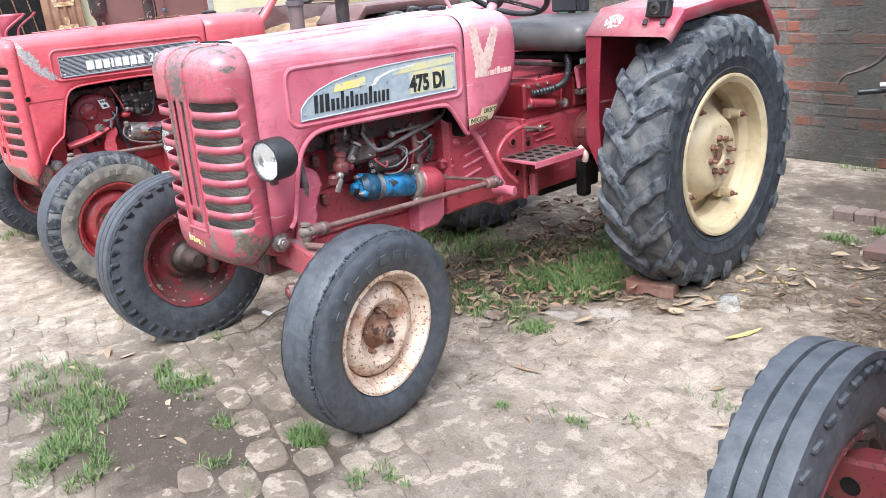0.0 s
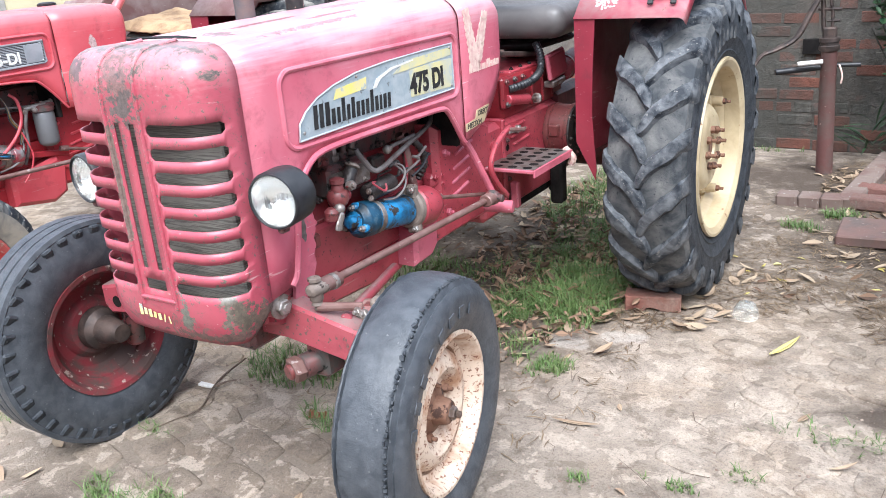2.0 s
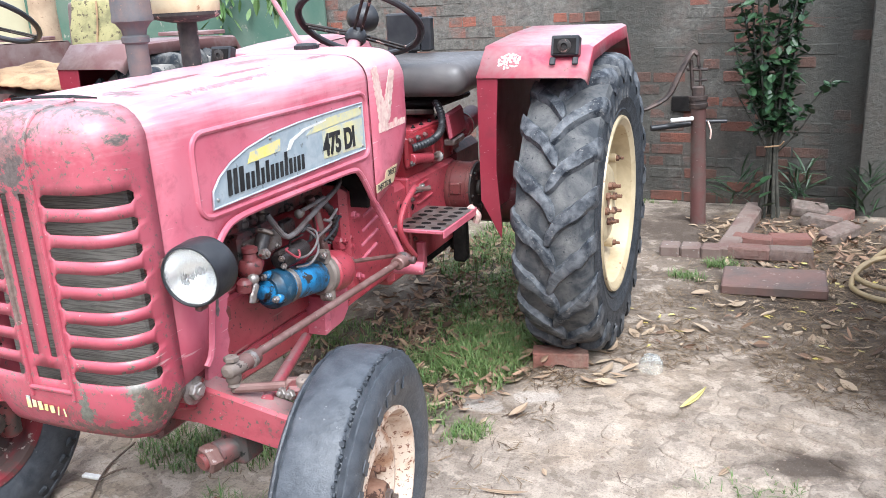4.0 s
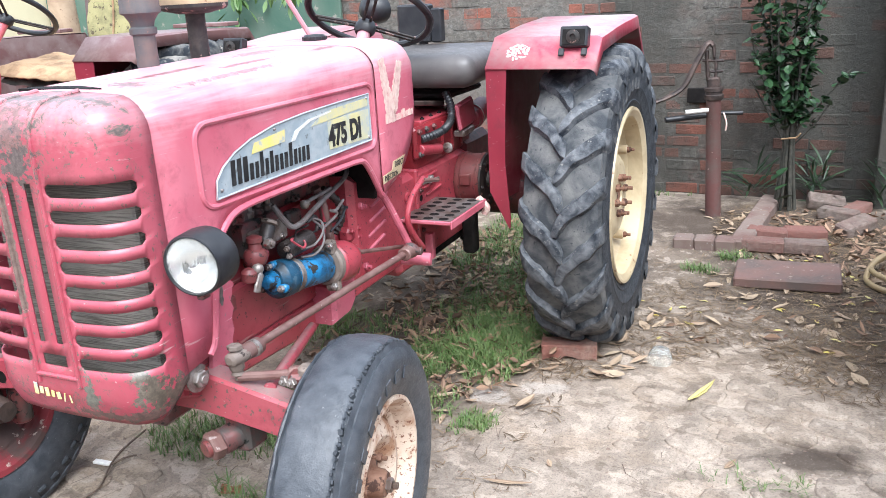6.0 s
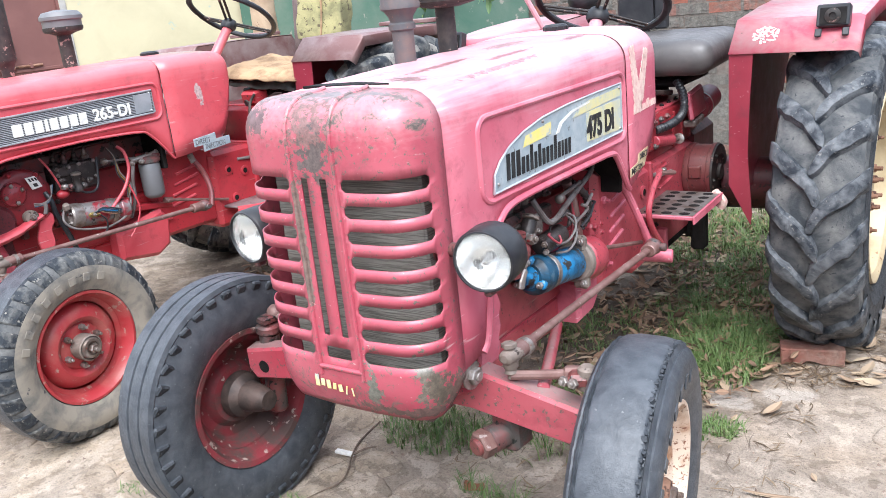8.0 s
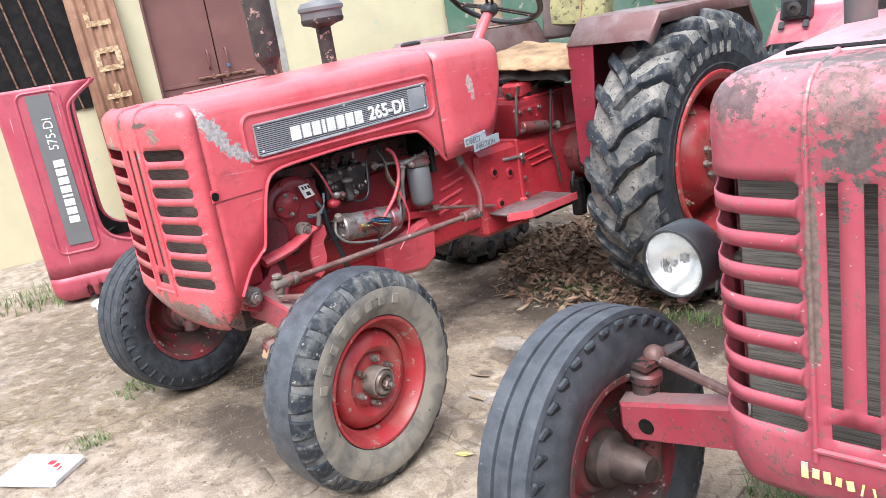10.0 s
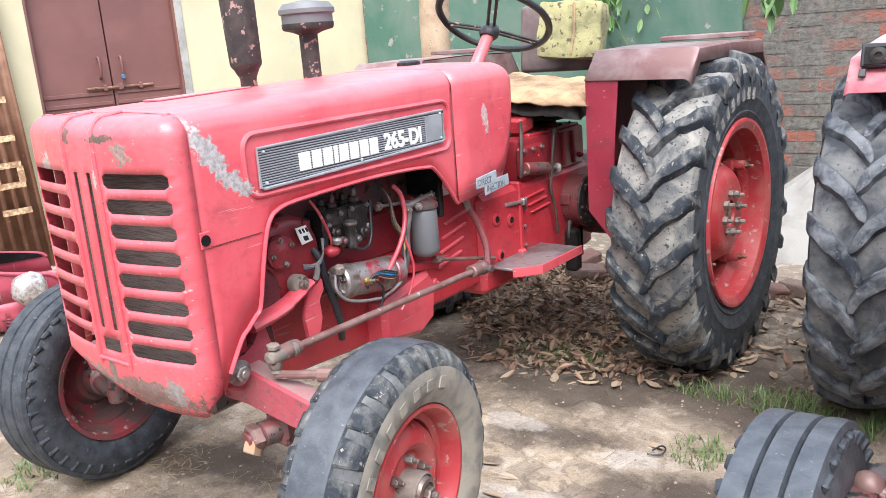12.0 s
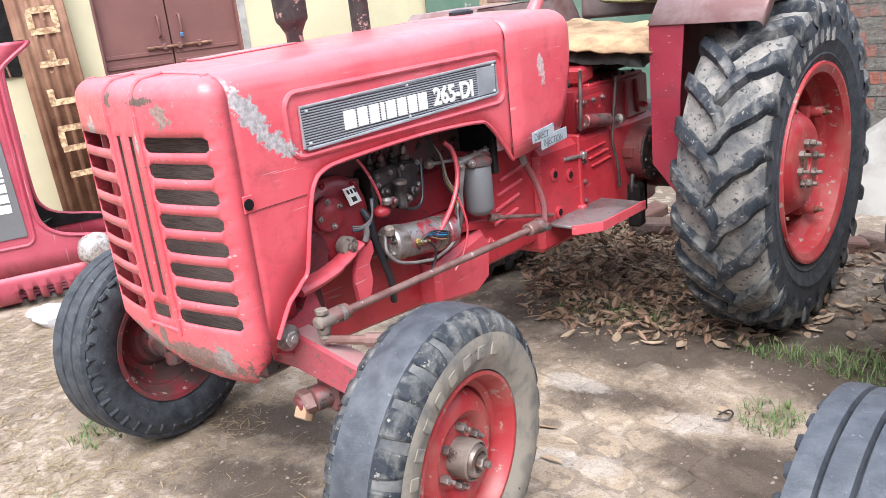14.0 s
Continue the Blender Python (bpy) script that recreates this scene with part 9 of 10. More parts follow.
for k, (x, y, rx, ry, n, h) in enumerate(((-0.58, -2.70, 0.38, 0.19, 520, 0.05), (0.54, -2.17, 0.07, 0.06, 130, 0.05), (0.85, -2.2, 0.06, 0.05, 60, 0.04), (0.42, -2.47, 0.06, 0.05, 50, 0.035), (0.62, -2.47, 0.05, 0.05, 40, 0.035), (0.48, -0.97, 0.07, 0.05, 110, 0.035), (1.01, -1.44, 0.04, 0.03, 30, 0.03), (1.29, -1.32, 0.05, 0.04, 26, 0.03), (0.94, 0.95, 0.1, 0.07, 120, 0.05), (-0.30, -2.64, 0.16, 0.12, 350, 0.045), (-0.24, -2.29, 0.22, 0.10, 420, 0.045), (0.06, -2.86, 0.20, 0.14, 520, 0.05), (-0.12, -2.76, 0.15, 0.1, 240, 0.04),
                                          (0.50, -2.16, 0.08, 0.06, 150, 0.05), (0.93, -2.10, 0.10, 0.05, 50, 0.035), (0.45, -2.55, 0.35, 0.22, 60, 0.03), (0.20, -2.33, 0.06, 0.05, 50, 0.035),
                                          (0.22, -0.50, 0.28, 0.24, 1300, 0.07), (0.30, -0.20, 0.25, 0.2, 700, 0.075), (0.0, -0.1, 0.25, 0.25, 400, 0.08), (-0.1, -1.0, 0.3, 0.2, 350, 0.06), (0.10, -0.85, 0.30, 0.22, 420, 0.05), (0.45, -0.97, 0.12, 0.09, 160, 0.04), (-0.40, -0.42, 0.35, 0.25, 500, 0.07), (0.12, 0.35, 0.32, 0.30, 700, 0.09),
                                          (-0.42, -1.42, 0.22, 0.16, 320, 0.07), (0.0, -1.62, 0.14, 0.10, 160, 0.07), (-0.15, -1.30, 0.3, 0.2, 400, 0.08), (0.35, -0.15, 0.15, 0.2, 200, 0.06),
                                          (-1.02, -0.32, 0.30, 0.16, 420, 0.06), (-1.30, -0.84, 0.11, 0.12, 90, 0.05), (-1.45, -0.35, 0.18, 0.10, 110, 0.05), (-0.72, -0.30, 0.25, 0.2, 380, 0.07), (-2.2, -0.3, 0.3, 0.15, 160, 0.05),
                                          (1.10, 1.22, 0.14, 0.06, 90, 0.045), (1.05, 1.18, 0.05, 0.05, 60, 0.05), (1.5, -1.0, 0.22, 0.1, 70, 0.04), (0.88, -1.55, 0.04, 0.03, 30, 0.03), (1.15, -1.45, 0.05, 0.03, 36, 0.03), (1.25, -1.05, 0.03, 0.03, 20, 0.03),
                                          (-3.35, -2.20, 0.14, 0.1, 120, 0.05), (-3.0, -2.55, 0.08, 0.08, 60, 0.04), (0.35, 2.55, 0.25, 0.06, 90, 0.04), (-5.7, -1.8, 0.4, 0.4, 260, 0.14), (-0.55, -2.0, 0.12, 0.06, 60, 0.03), (-1.15, -2.2, 0.1, 0.06, 40, 0.03), (0.27, -0.42, 0.22, 0.16, 900, 0.085), (0.30, -0.18, 0.18, 0.14, 500, 0.09), (-0.05, 0.95, 0.45, 0.5, 1100, 0.12), (-0.2, 1.5, 0.3, 0.3, 400, 0.10))):
    grass_patch(x, y, rx, ry, n, h, 40 + k)


def litter(name, label, regions, material, seed, size, flat=0.35, lift=0.03):
    rnd = random.Random(seed)
    s = Soup()
    for x, y, rx, ry, n in regions:
        for _ in range(n):
            a, r = rnd.uniform(0, 6.283), rnd.random() ** 0.55
            px, py = x + rx * r * math.cos(a), y + ry * r * math.sin(a)
            length = rnd.uniform(*size)
            leaf(s, (px, py, ground_height(px, py) + rnd.uniform(0.001, lift)), rnd.uniform(0, 6.283), length, length * rnd.uniform(0.2, 0.5), rnd.uniform(-flat, flat), rnd.uniform(-0.5, 0.7), rnd.uniform(-flat, flat) * 1.5)
    return tagged(s.mesh(name, material), label, "leaves", kind="stuff")


UNDER_A = [(-0.1, 1.0, 0.45, 0.6, 500), (0.15, 0.15, 0.5, 0.6, 900), (0.0, -0.6, 0.5, 0.5, 500), (0.45, -0.42, 0.2, 0.12, 40), (-0.5, 0.3, 0.4, 0.6, 160), (1.55, 1.45, 0.5, 0.55, 240), (1.6, 2.0, 0.4, 0.35, 140), (1.72, 0.35, 0.35, 0.35, 50), (1.15, 0.25, 0.3, 0.3, 22)]
UNDER_B = [(-1.9, 0.0, 0.5, 0.5, 350), (-2.55, 0.45, 0.6, 0.6, 1700), (-2.2, -0.15, 0.55, 0.4, 700), (-1.5, 0.75, 0.35, 0.35, 140), (-1.2, 0.1, 0.35, 0.3, 50), (-2.7, 0.95, 0.5, 0.35, 260)]
litter("dry_leaves", "brown dry leaves littered under the tractors", UNDER_A + UNDER_B, DRY_LEAF, 11, (0.02, 0.075), 0.7, 0.045)
litter("pale_leaves", "pale dry leaves scattered over the earth", [(x, y, rx, ry, n // 4) for x, y, rx, ry, n in UNDER_A + UNDER_B] + [(1.45, 0.75, 0.5, 0.4, 45), (1.7, 0.1, 0.4, 0.3, 30), (1.2, 1.9, 0.5, 0.35, 24), (0.95, 1.9, 0.15, 0.5, 18),
        (0.6, -0.35, 0.2, 0.12, 10), (0.2, -2.5, 0.6, 0.4, 8), (0.8, -1.0, 0.8, 0.8, 5), (0.75, -0.3, 0.2, 0.15, 14), (1.0, 0.12, 0.2, 0.2, 16), (-1.4, -1.5, 0.6, 0.7, 7), (-0.7, -2.2, 0.5, 0.4, 7), (-1.1, 0.2, 0.4, 0.4, 30)], PALE_LEAF, 12, (0.035, 0.11), 0.2, 0.012)
litter("yellow_leaves", "small fresh yellow leaves scattered over the ground", [(1.45, 0.45, 0.5, 0.45, 22), (1.5, 1.5, 0.5, 0.5, 26), (0.95, 0.3, 0.2, 0.4, 5), (1.7, 1.1, 0.2, 0.4, 6)], YELLOW_LEAF, 13, (0.035, 0.06), 0.12, 0.012)


def straw_field(name, label, regions, material, seed, size=(0.05, 0.16), w=0.004):
    rnd = random.Random(seed)
    s = Soup()
    for x, y, rx, ry, n in regions:
        for _ in range(n):
            a, r = rnd.uniform(0, 6.283), rnd.random() ** 0.55
            p = Vector((x + rx * r * math.cos(a), y + ry * r * math.sin(a), 0))
            p.z = ground_height(p.x, p.y) + rnd.uniform(0.002, 0.012)
            yaw, ln = rnd.uniform(0, 6.283), rnd.uniform(*size)
            d, q = Vector((math.cos(yaw), math.sin(yaw), rnd.uniform(-0.05, 0.12))), Vector((-math.sin(yaw), math.cos(yaw), 0)) * (w * rnd.uniform(0.4, 1))
            bend = Vector((-d.y, d.x, 0)) * rnd.uniform(-0.2, 0.2) * ln
            s.strip([(p - q, p + q), (p + d * ln * 0.5 + bend - q, p + d * ln * 0.5 + bend + q), (p + d * ln - q * 0.4, p + d * ln + q * 0.4)])
    return tagged(s.mesh(name, material), label, "straw", kind="stuff")


straw_field("straw", "thin layer of trampled straw", [(-4.0, -2.1, 1.2, 0.9, 5600), (-3.4, -2.9, 0.9, 0.6, 1700), (-5.2, -2.0, 0.6, 0.8, 1500),
                                                      (-2.4, -2.0, 0.5, 0.4, 120), (-1.4, 0.6, 0.4, 0.4, 120), (-1.0, -0.3, 0.35, 0.2, 80)], STRAW, 21, (0.025, 0.09), 0.0017)
LITTER = leaf_surface("brown_litter", (0.27, 0.19, 0.115), (0.08, 0.052, 0.034), 0.85, 0)
straw_field("plant_litter", "fine brown plant litter trodden into the earth", [(1.72, -0.05, 0.36, 0.30, 900), (1.5, 0.5, 0.75, 0.5, 1900), (1.85, 0.6, 0.45, 0.6, 1200), (1.0, 1.9, 0.14, 0.5, 500), (1.6, 1.5, 0.5, 0.6, 1800), (1.45, 1.9, 0.4, 0.5, 800), (0.95, 0.0, 0.25, 0.25, 420), (0.62, -0.4, 0.25, 0.14, 260), (1.75, 1.3, 0.3, 0.5, 500), (0.7, 0.9, 0.5, 0.5, 300), (0.2, -1.0, 0.6, 0.8, 500), (0.2, 0.1, 0.5, 0.5, 500)], LITTER, 23, (0.015, 0.085), 0.0026)
straw_field("twigs", "thin dark twigs lying on the earth", [(0.9, -0.1, 0.5, 0.4, 20), (1.5, 0.2, 0.4, 0.4, 30), (0.8, -1.2, 1.0, 0.9, 22), (0.5, -1.6, 1.2, 1.0, 10), (-1.3, -1.2, 0.8, 0.9, 14), (-0.3, -2.3, 0.8, 0.5, 16)], plain("dark_twig", (0.15, 0.11, 0.085), 0.9), 22, (0.04, 0.2), 0.0019)

# pebbles and crumbs of brick
rp = random.Random(31)
s = Soup()
for _ in range(11000):
    x, y = rp.uniform(-3.5, 2.2), rp.uniform(-3.0, 1.4)
    r = 0.0022 + 0.008 * rp.random() ** 3
    c = Vector((x, y, ground_height(x, y) + r * 0.3))
    top = c + Vector((r * rp.uniform(-0.5, 0.5), r * rp.uniform(-0.5, 0.5), r * 0.35))
    pts = [c + Vector((math.cos(a) * r * rp.uniform(0.7, 1.2), math.sin(a) * r * rp.uniform(0.7, 1.2), -r * 0.4)) for a in (0, 1.26, 2.5, 3.77, 5.0)]
    for i in range(5):
        s.face((pts[i], pts[(i + 1) % 5], top))
tagged(s.mesh("pebbles", plain("pebble_grit", (0.29, 0.235, 0.19), 0.9, 0, (0.17, 0.12, 0.095), 8, space="World")), "small pebbles and brick crumbs", "pebbles", kind="stuff")

for k, (x, y, yaw, ln, w) in enumerate(((1.16, -0.55, 1.25, 0.20, 0.03), (0.66, -1.30, 0.2, 0.16, 0.02), (-1.545, -1.79, 0.5, 0.07, 0.03), (1.35, -0.95, 1.2, 0.07, 0.022), (0.2, -2.05, 1.9, 0.05, 0.025))):
    s = Soup()
    leaf(s, (x, y, ground_height(x, y) + 0.006), yaw, ln, w, 0.02, 0.25, 0.05)
    ob = s.mesh("fallen_leaf", YELLOW_LEAF if k in (0, 2) else PALE_LEAF)
    solidify(ob, 0.0008)
    tagged(ob, "long yellow fallen leaf lying on the bare earth" if k in (0, 2) else "pale dry fallen leaf lying on the bare earth", "leaf", "fallen leaves")


def shrub():
    th = thing("shrub", pose(1.23, 2.34, 0), "tall leafy green shrub tied together by the wall", "shrub")
    rnd = random.Random(8)
    s = Soup()
    for k in range(17):
        a = rnd.uniform(0, 6.283)
        spread = rnd.uniform(0.05, 0.36)
        h = rnd.uniform(0.9, 2.0)
        tie = Vector((0.03 * math.cos(a), 0.03 * math.sin(a), 0.48))
        end = Vector((spread * math.cos(a), 0.6 * spread * math.sin(a) - 0.05, h))
        pts = [Vector((0.07 * math.cos(a), 0.06 * math.sin(a), -0.01)), tie, tie.lerp(end, 0.5) + Vector((0.03 * math.sin(a), 0, 0)), end]
        part("stem", tube(B(), pts, [0.009, 0.008, 0.006, 0.0035], 7), BARK, th)
        n = int(34 * h)
        for _ in range(n):
            t = rnd.uniform(0.32, 1.0)
            p = tie.lerp(end, (t - 0.25) / 0.75)
            if p.z < 0.55:
                continue
            yaw = rnd.uniform(0, 6.283)
            ln = rnd.uniform(0.045, 0.085)
            leaf(s, p + Vector((rnd.uniform(-0.04, 0.04), rnd.uniform(-0.04, 0.04), 0)), yaw, ln, ln * 0.72, rnd.uniform(-0.9, 0.5), 0.2, rnd.uniform(-0.5, 0.5))
    for p in ((0.0, -0.12, 0.30), (0.02, -0.14, 0.20), (0.05, -0.12, 0.12), (-0.02, -0.1, 0.26)):
        leaf(s, p, rnd.uniform(3, 6), 0.10, 0.08, -0.3, 0.2, 0.3)
    for k in range(4):
        a = 1.5 * k + 0.4
        bare = [(0.02 * math.cos(a), 0, 0.42), (0.16 * math.cos(a), -0.05, 0.58 + 0.05 * k), (0.26 * math.cos(a), -0.06, 0.74 + 0.06 * k)]
        part("stem", tube(B(), bare, [0.006, 0.005, 0.003], 6), BARK, th)
    crown = s.mesh("foliage", GREEN_LEAF)
    crown.parent = th
    crown["kind"] = "stuff"
    part("binding", tube(B(), [(-0.045, -0.05, 0.475), (0, -0.07, 0.485), (0.045, -0.055, 0.49), (0.07, -0.08, 0.52)], 0.0055, 6), SACK, th, "dry twine tied round the stems")


shrub()


def weed(x, y, n, h, seed):
    rnd = random.Random(seed)
    s = Soup()
    for _ in range(n):
        yaw = rnd.uniform(0, 6.283)
        z = rnd.uniform(0.02, h * 0.6)
        leaf(s, (x + rnd.uniform(-0.05, 0.05), y + rnd.uniform(-0.04, 0.04), z), yaw, rnd.uniform(0.14, 0.26), 0.016, rnd.uniform(-0.1, 1.0), -0.25, rnd.uniform(-0.4, 0.4))
    return tagged(s.mesh("weed", WEED), "clump of narrow-leaved weeds growing at the wall's foot", "weed", "weeds by the wall", kind="")


weed(1.02, 2.50, 30, 0.42, 1)
weed(1.40, 2.50, 46, 0.46, 2)
weed(1.80, 2.42, 44, 0.52, 3)
weed(-5.65, -1.45, 40, 0.5, 4)


def yard_tree():
    """A slender tree behind the wall; one bough hangs into the yard."""
    th = thing("tree", pose(-2.6, 3.55, 0), "slender tree behind the wall with long drooping leaves", "tree")
    rnd = random.Random(17)
    part("trunk", tube(B(), [(0, 0, -0.1), (0.05, 0.02, 1.2), (-0.03, 0.0, 2.4), (0.05, -0.05, 3.6)], [0.13, 0.11, 0.09, 0.05], 12), BARK, th)
    s = Soup()
    limbs = [[(0, 0, 2.2), (0.4, -0.9, 2.55), (0.75, -1.9, 2.45), (0.90, -2.45, 2.0)], [(0, 0, 2.4), (-0.6, -0.5, 2.9), (-1.3, -0.9, 3.0)], [(0, 0, 2.8), (0.7, 0.2, 3.3), (1.4, 0.1, 3.5)],
             [(0.03, 0, 3.2), (-0.4, 0.4, 3.9), (-0.7, 0.5, 4.3)], [(0.03, 0, 3.4), (0.3, -0.3, 4.1), (0.4, -0.4, 4.5)], [(0, 0, 2.1), (-0.3, -0.75, 2.2), (-0.6, -1.1, 1.75)]]
    for pts in limbs:
        part("limb", tube(B(), pts, [0.04, 0.03, 0.02, 0.008], 8), BARK, th)
        path = smooth_path(pts, 8)
        for _ in range(170):
            p = rnd.choice(path[4:]) + Vector((rnd.gauss(0, 0.16), rnd.gauss(0, 0.16), rnd.gauss(-0.05, 0.16)))
            leaf(s, p, rnd.uniform(0, 6.283), rnd.uniform(0.09, 0.16), rnd.uniform(0.03, 0.045), rnd.uniform(-1.4, -0.5), 0.1, rnd.uniform(-0.6, 0.6))
    for hang in ((0.88, -2.50, 2.0, 0.55), (0.80, -2.40, 2.1, 0.45), (1.0, -2.55, 1.95, 0.42), (-0.62, -1.15, 1.75, 0.3)):
        x, y, z, ln = hang
        part("twig", tube(B(), [(x, y, z + 0.1), (x + 0.03, y, z - ln * 0.5), (x + 0.05, y - 0.02, z - ln)], [0.006, 0.004, 0.002], 6), BARK, th)
        for _ in range(26):
            t = rnd.random()
            leaf(s, (x + 0.04 * t + rnd.gauss(0, 0.03), y + rnd.gauss(0, 0.03), z - ln * t), rnd.uniform(0, 6.283), rnd.uniform(0.10, 0.15), rnd.uniform(0.035, 0.05), rnd.uniform(-1.45, -0.8), 0.1, rnd.uniform(-0.4, 0.4))
    crown = s.mesh("crown", leaf_surface("drooping_leaf", (0.09, 0.19, 0.05), (0.16, 0.26, 0.09), 0.5))
    crown.parent = th


yard_tree()

# ---- odds and ends ----
bm = lathe(B(), (0, 0, 0), (0, 0, 1), [(0.052, 0), (0.05, 0.006), (0.047, 0.03), (0.035, 0.052), (0.015, 0.06), (0.002, 0.061)], 28, False)
cup = solo("plastic_cup", bm, CLEAR, "crushed clear plastic cup lying on the ground", "cup", m=pose(0.985, -0.232, 0.006, 6, 4, 0))
solidify(cup, 0.0015)
cup.visible_shadow = False

heap_bm = B()
hn = 40
rows_ = []
for j in range(14):
    r = 0.85 * (1 - j / 13)
    rows_.append([heap_bm.verts.new((r * math.cos(a) * (1 + 0.12 * noise.noise(Vector((math.cos(a), math.sin(a), j * 0.2)))), 0.62 * r * math.sin(a),
                                     0.58 * (j / 13) ** 0.9 * (1 + 0.1 * noise.noise(Vector((3 * math.cos(a), 3 * math.sin(a), 1)))) - 0.02)) for a in np.linspace(0, 2 * math.pi, hn, endpoint=False)])
for a, b in zip(rows_, rows_[1:]):
    bridge(heap_bm, a, b)
solo("sand_mound", heap_bm, plain("grey_sand", (0.31, 0.295, 0.27), 0.95, 0, (0.24, 0.225, 0.205), 5, bumps=0.8, bump_scale=120), "pile of grey sand by the brick wall", "sand", m=pose(-1.55, 2.15, 0, 0, 0, 5))

crumple = ball(B(), (0, 0, 0), 0.10, 18, (1.1, 0.8, 0.5))
for v in crumple.verts:
    v.co += v.co.normalized() * 0.05 * noise.noise(v.co * 16) + Vector((0, 0, 0.01))
solo("plastic_bag", crumple, plain("white_thin_plastic", (0.62, 0.63, 0.64), 0.4, 0, (0.5, 0.52, 0.53), 12, bumps=0.4), "crumpled white plastic bag on the straw", "plastic bag", m=pose(-4.80, -1.72, 0.04, 0, 0, 30))
card = solo("paper_packet", box(B(), (0, 0, 0.02), (0.26, 0.20, 0.035), 0.008), plain("white_paper", (0.72, 0.72, 0.73), 0.7, 0, (0.6, 0.6, 0.62), 8, bumps=0.1), "flattened white paper packet with red print", "packet", m=pose(-2.90, -2.78, 0, 0, 3, 35))
for k, (x, w) in enumerate(((0.05, 0.03), (0.085, 0.02), (0.11, 0.01))):
    part("printed_bar", box(B(), (x - 0.02, 0.03 - 0.02 * k, 0.0385), (w, 0.03, 0.0012), 0), plain("red_print", (0.5, 0.04, 0.05), 0.6), card)
solo("cable_scrap", tube(B(), [(-1.45, -0.92, 0.012), (-1.425, -0.895, 0.025), (-1.405, -0.905, 0.022), (-1.41, -0.93, 0.012), (-1.43, -0.94, 0.01), (-1.455, -0.95, 0.012)], 0.0032, 8), BLACK, "bent scrap of black cable on the ground", "cable")
bm = tube(B(), [(-0.54, -2.02, 0.012), (-0.51, -1.93, 0.016), (-0.49, -1.83, 0.014), (-0.555, -1.71, 0.022), (-0.60, -1.62, 0.018), (-0.612, -1.49, 0.03)], [0.002, 0.0025, 0.003, 0.0035, 0.004, 0.003], 8)
tube(bm, [(-0.56, -1.70, 0.02), (-0.53, -1.66, 0.03), (-0.50, -1.64, 0.035)], [0.004, 0.003, 0.002], 6)
solo("twig", bm, plain("dry_grey_branch", (0.16, 0.12, 0.09), 0.9, 0, (0.10, 0.07, 0.055), 20, bumps=0.4), "thin bent dead branch lying on the setts", "twig")
solo("wood_chip", box(B(), (0, 0, 0.008), (0.075, 0.022, 0.012), 0.003), WHITE, "small pale chip of wood on the earth", "wood chip", m=pose(-0.60, -1.70, 0.008, 0, 4, 12))
curled = rag_sheet(0.075, 0.05, 0.022, 0.03, 4)
solidify(solo("fallen_leaf", curled, plain("russet_leaf", (0.30, 0.12, 0.06), 0.8, 0, (0.2, 0.08, 0.045), 20, bumps=0.3), "crumpled russet dead leaf lying on the earth", "leaf", "fallen leaves", m=pose(-0.078, -1.652, 0.022, 6, 0, 30)), 0.001)
rag = rag_sheet(0.042, 0.05, 0.02, 0.03, 9)
solidify(solo("cloth_scrap", rag, plain("orange_cloth", (0.46, 0.27, 0.15), 0.9, 0, (0.36, 0.27, 0.2), 20, bumps=0.5), "scrap of orange cloth wrapped on the axle pivot", "cloth", m=MB @ pose(0.285, -2.155, 0.41, 70, 10, 15)), 0.003)
bm = tube(B(), [(-3.95, 1.20, -0.05), (-3.93, 1.21, 0.9), (-3.91, 1.23, 2.1)], [0.12, 0.105, 0.10], 14)
for v in bm.verts:
    v.co += Vector((noise.noise(v.co * 5), noise.noise(v.co * 6), 0)) * 0.02
solo("timber_post", bm, plain("peeled_pale_timber", (0.45, 0.33, 0.22), 0.85, 0, (0.33, 0.23, 0.15), 7, chip=(0.2, 0.12, 0.08), chip_at=0.62, bumps=0.6), "thick peeled timber post standing in the yard", "post")


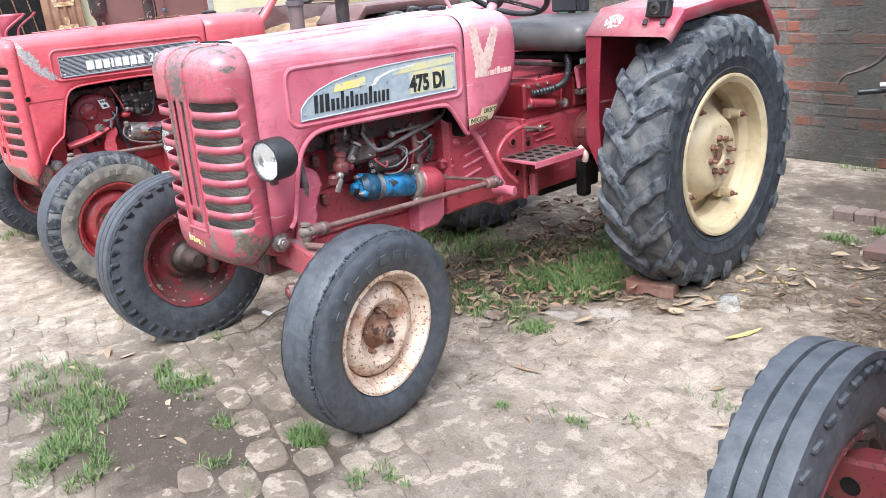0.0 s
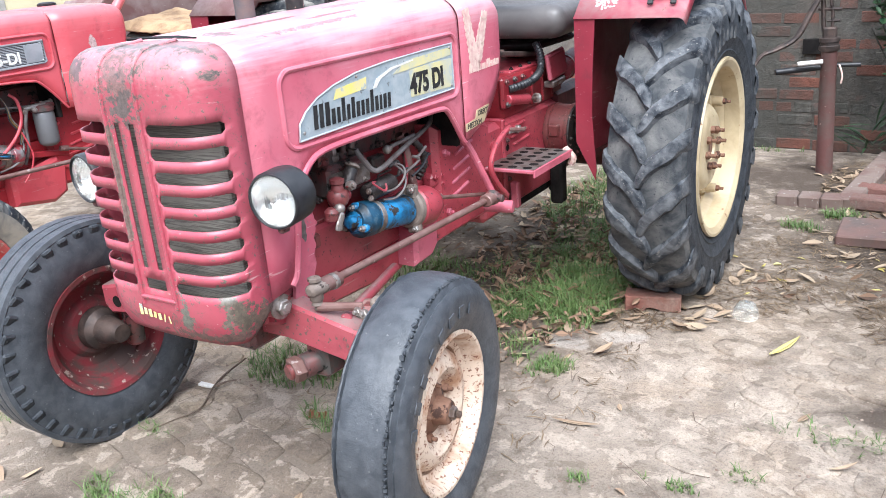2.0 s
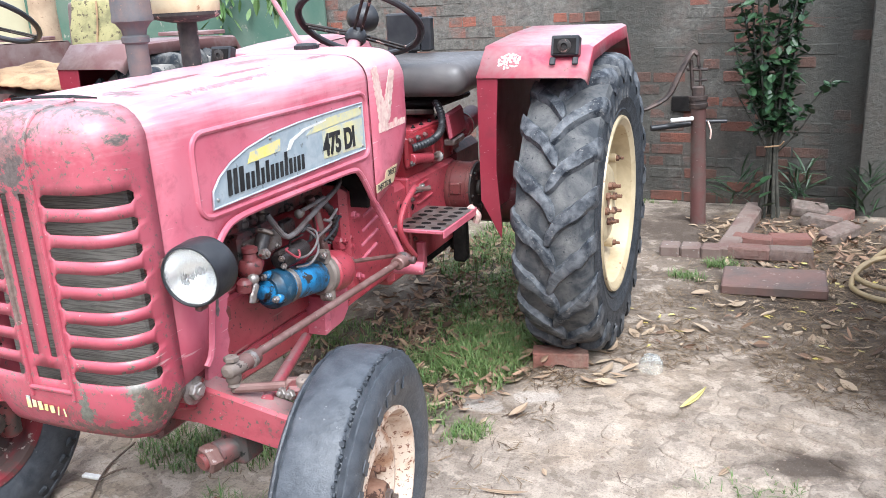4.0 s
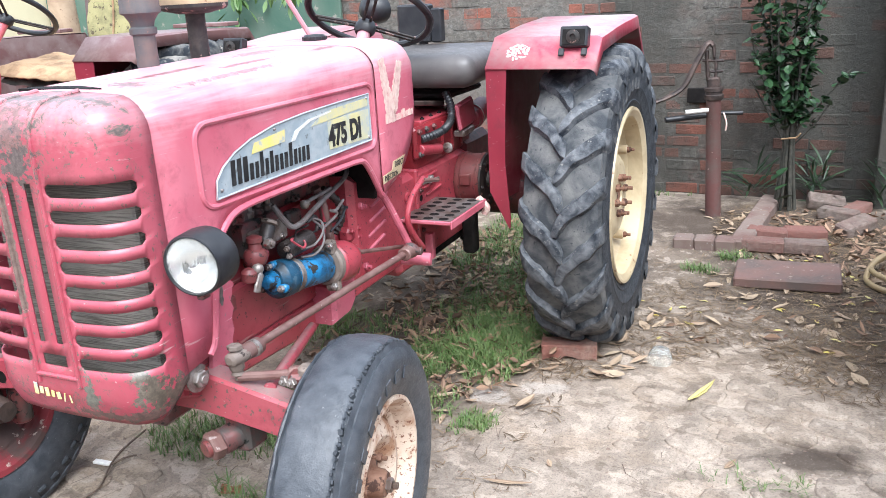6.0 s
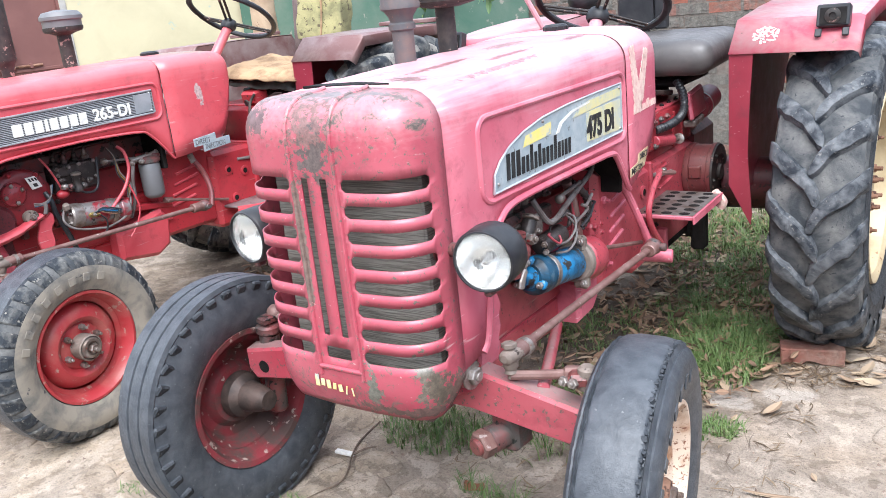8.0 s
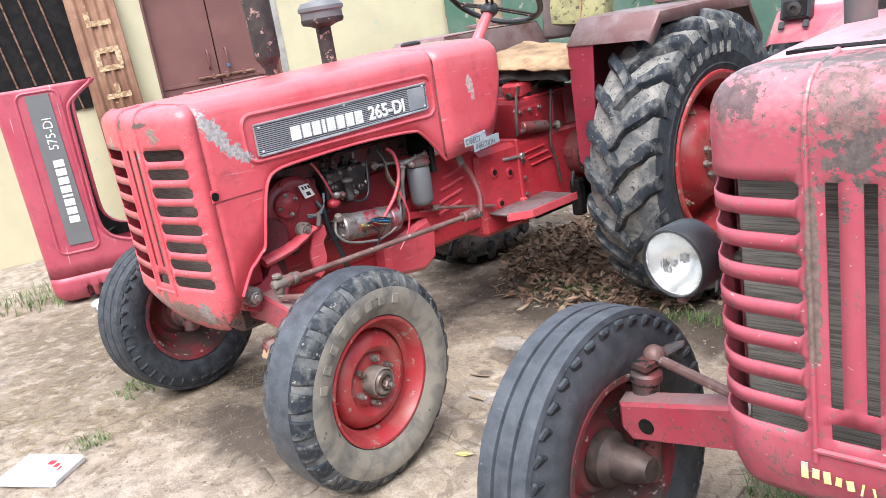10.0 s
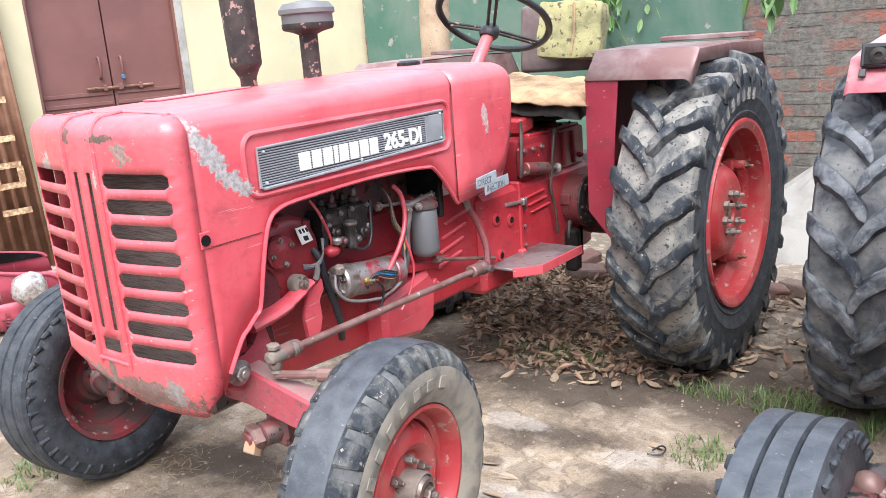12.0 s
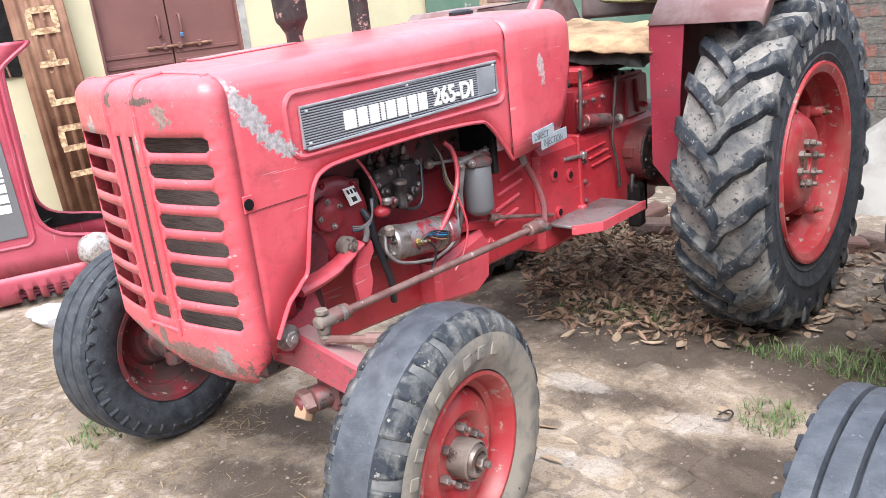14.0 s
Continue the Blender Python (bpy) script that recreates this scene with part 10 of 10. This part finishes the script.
# ---- paving, half buried ----
def paving():
    rnd = random.Random(77)
    worn = []
    for k in range(10):
        sides = 11
        rim = [(0.134 * math.copysign(abs(math.cos(2 * math.pi * i / sides)) ** 0.55, math.cos(2 * math.pi * i / sides)) * rnd.uniform(0.84, 1.03), 0.074 * math.copysign(abs(math.sin(2 * math.pi * i / sides)) ** 0.55, math.sin(2 * math.pi * i / sides)) * rnd.uniform(0.82, 1.03)) for i in range(sides)]
        bm = B()
        rings = [[bm.verts.new((f * x, f * y, z)) for x, y in rim] for f, z in ((1.0, -0.04), (1.0, -0.007), (0.95, -0.003), (0.84, -0.0008), (0.6, 0.0))]
        for p, q in zip(rings, rings[1:]):
            bridge(bm, p, q)
        bm.faces.new(rings[-1])
        bmesh.ops.recalc_face_normals(bm, faces=bm.faces)
        me = bpy.data.meshes.new("paver")
        bm.to_mesh(me)
        bm.free()
        me.polygons.foreach_set("use_smooth", [True] * len(me.polygons))
        me.materials.append(PAVER)
        worn.append(me)
    count = 0
    for j in range(-30, 40):
        for i in range(-30, 30):
            x0, y0 = (i + 0.5 * (j % 2)) * 0.238, j * 0.124
            a = radians(-14)
            x, y = x0 * math.cos(a) - y0 * math.sin(a) - 0.3, x0 * math.sin(a) + y0 * math.cos(a) - 1.6
            inside = (-2.1 < x < 2.0 and -3.1 < y < -0.35) and not (-0.55 < x < 0.35 and y > -1.65) and not (-0.7 < x < 0.42 and -2.85 < y < -2.28)
            near = -0.7 < x < 0.3 and -2.3 < y < -1.7
            if not inside or (noise.noise(Vector((x * 0.8, y * 0.8, 7))) < -0.12 and not near) or count >= 300:
                continue
            count += 1
            ob = new("paver", rnd.choice(worn))
            ob.parent = GROUND
            loose = 3 if near else 1.6
            high = (0.0095 if near else 0.0075) + rnd.uniform(-0.0026, 0.0022)
            ob.matrix_local = pose(x + rnd.uniform(-0.006, 0.006) * loose, y + rnd.uniform(-0.006, 0.006) * loose, high + ground_height(x, y), rnd.uniform(-0.9, 0.9), rnd.uniform(-0.9, 0.9), -14 + rnd.uniform(-3, 3) * loose) @ Matrix.Diagonal((rnd.uniform(0.62, 0.9), rnd.uniform(0.8, 1.0), 1, 1))


paving()
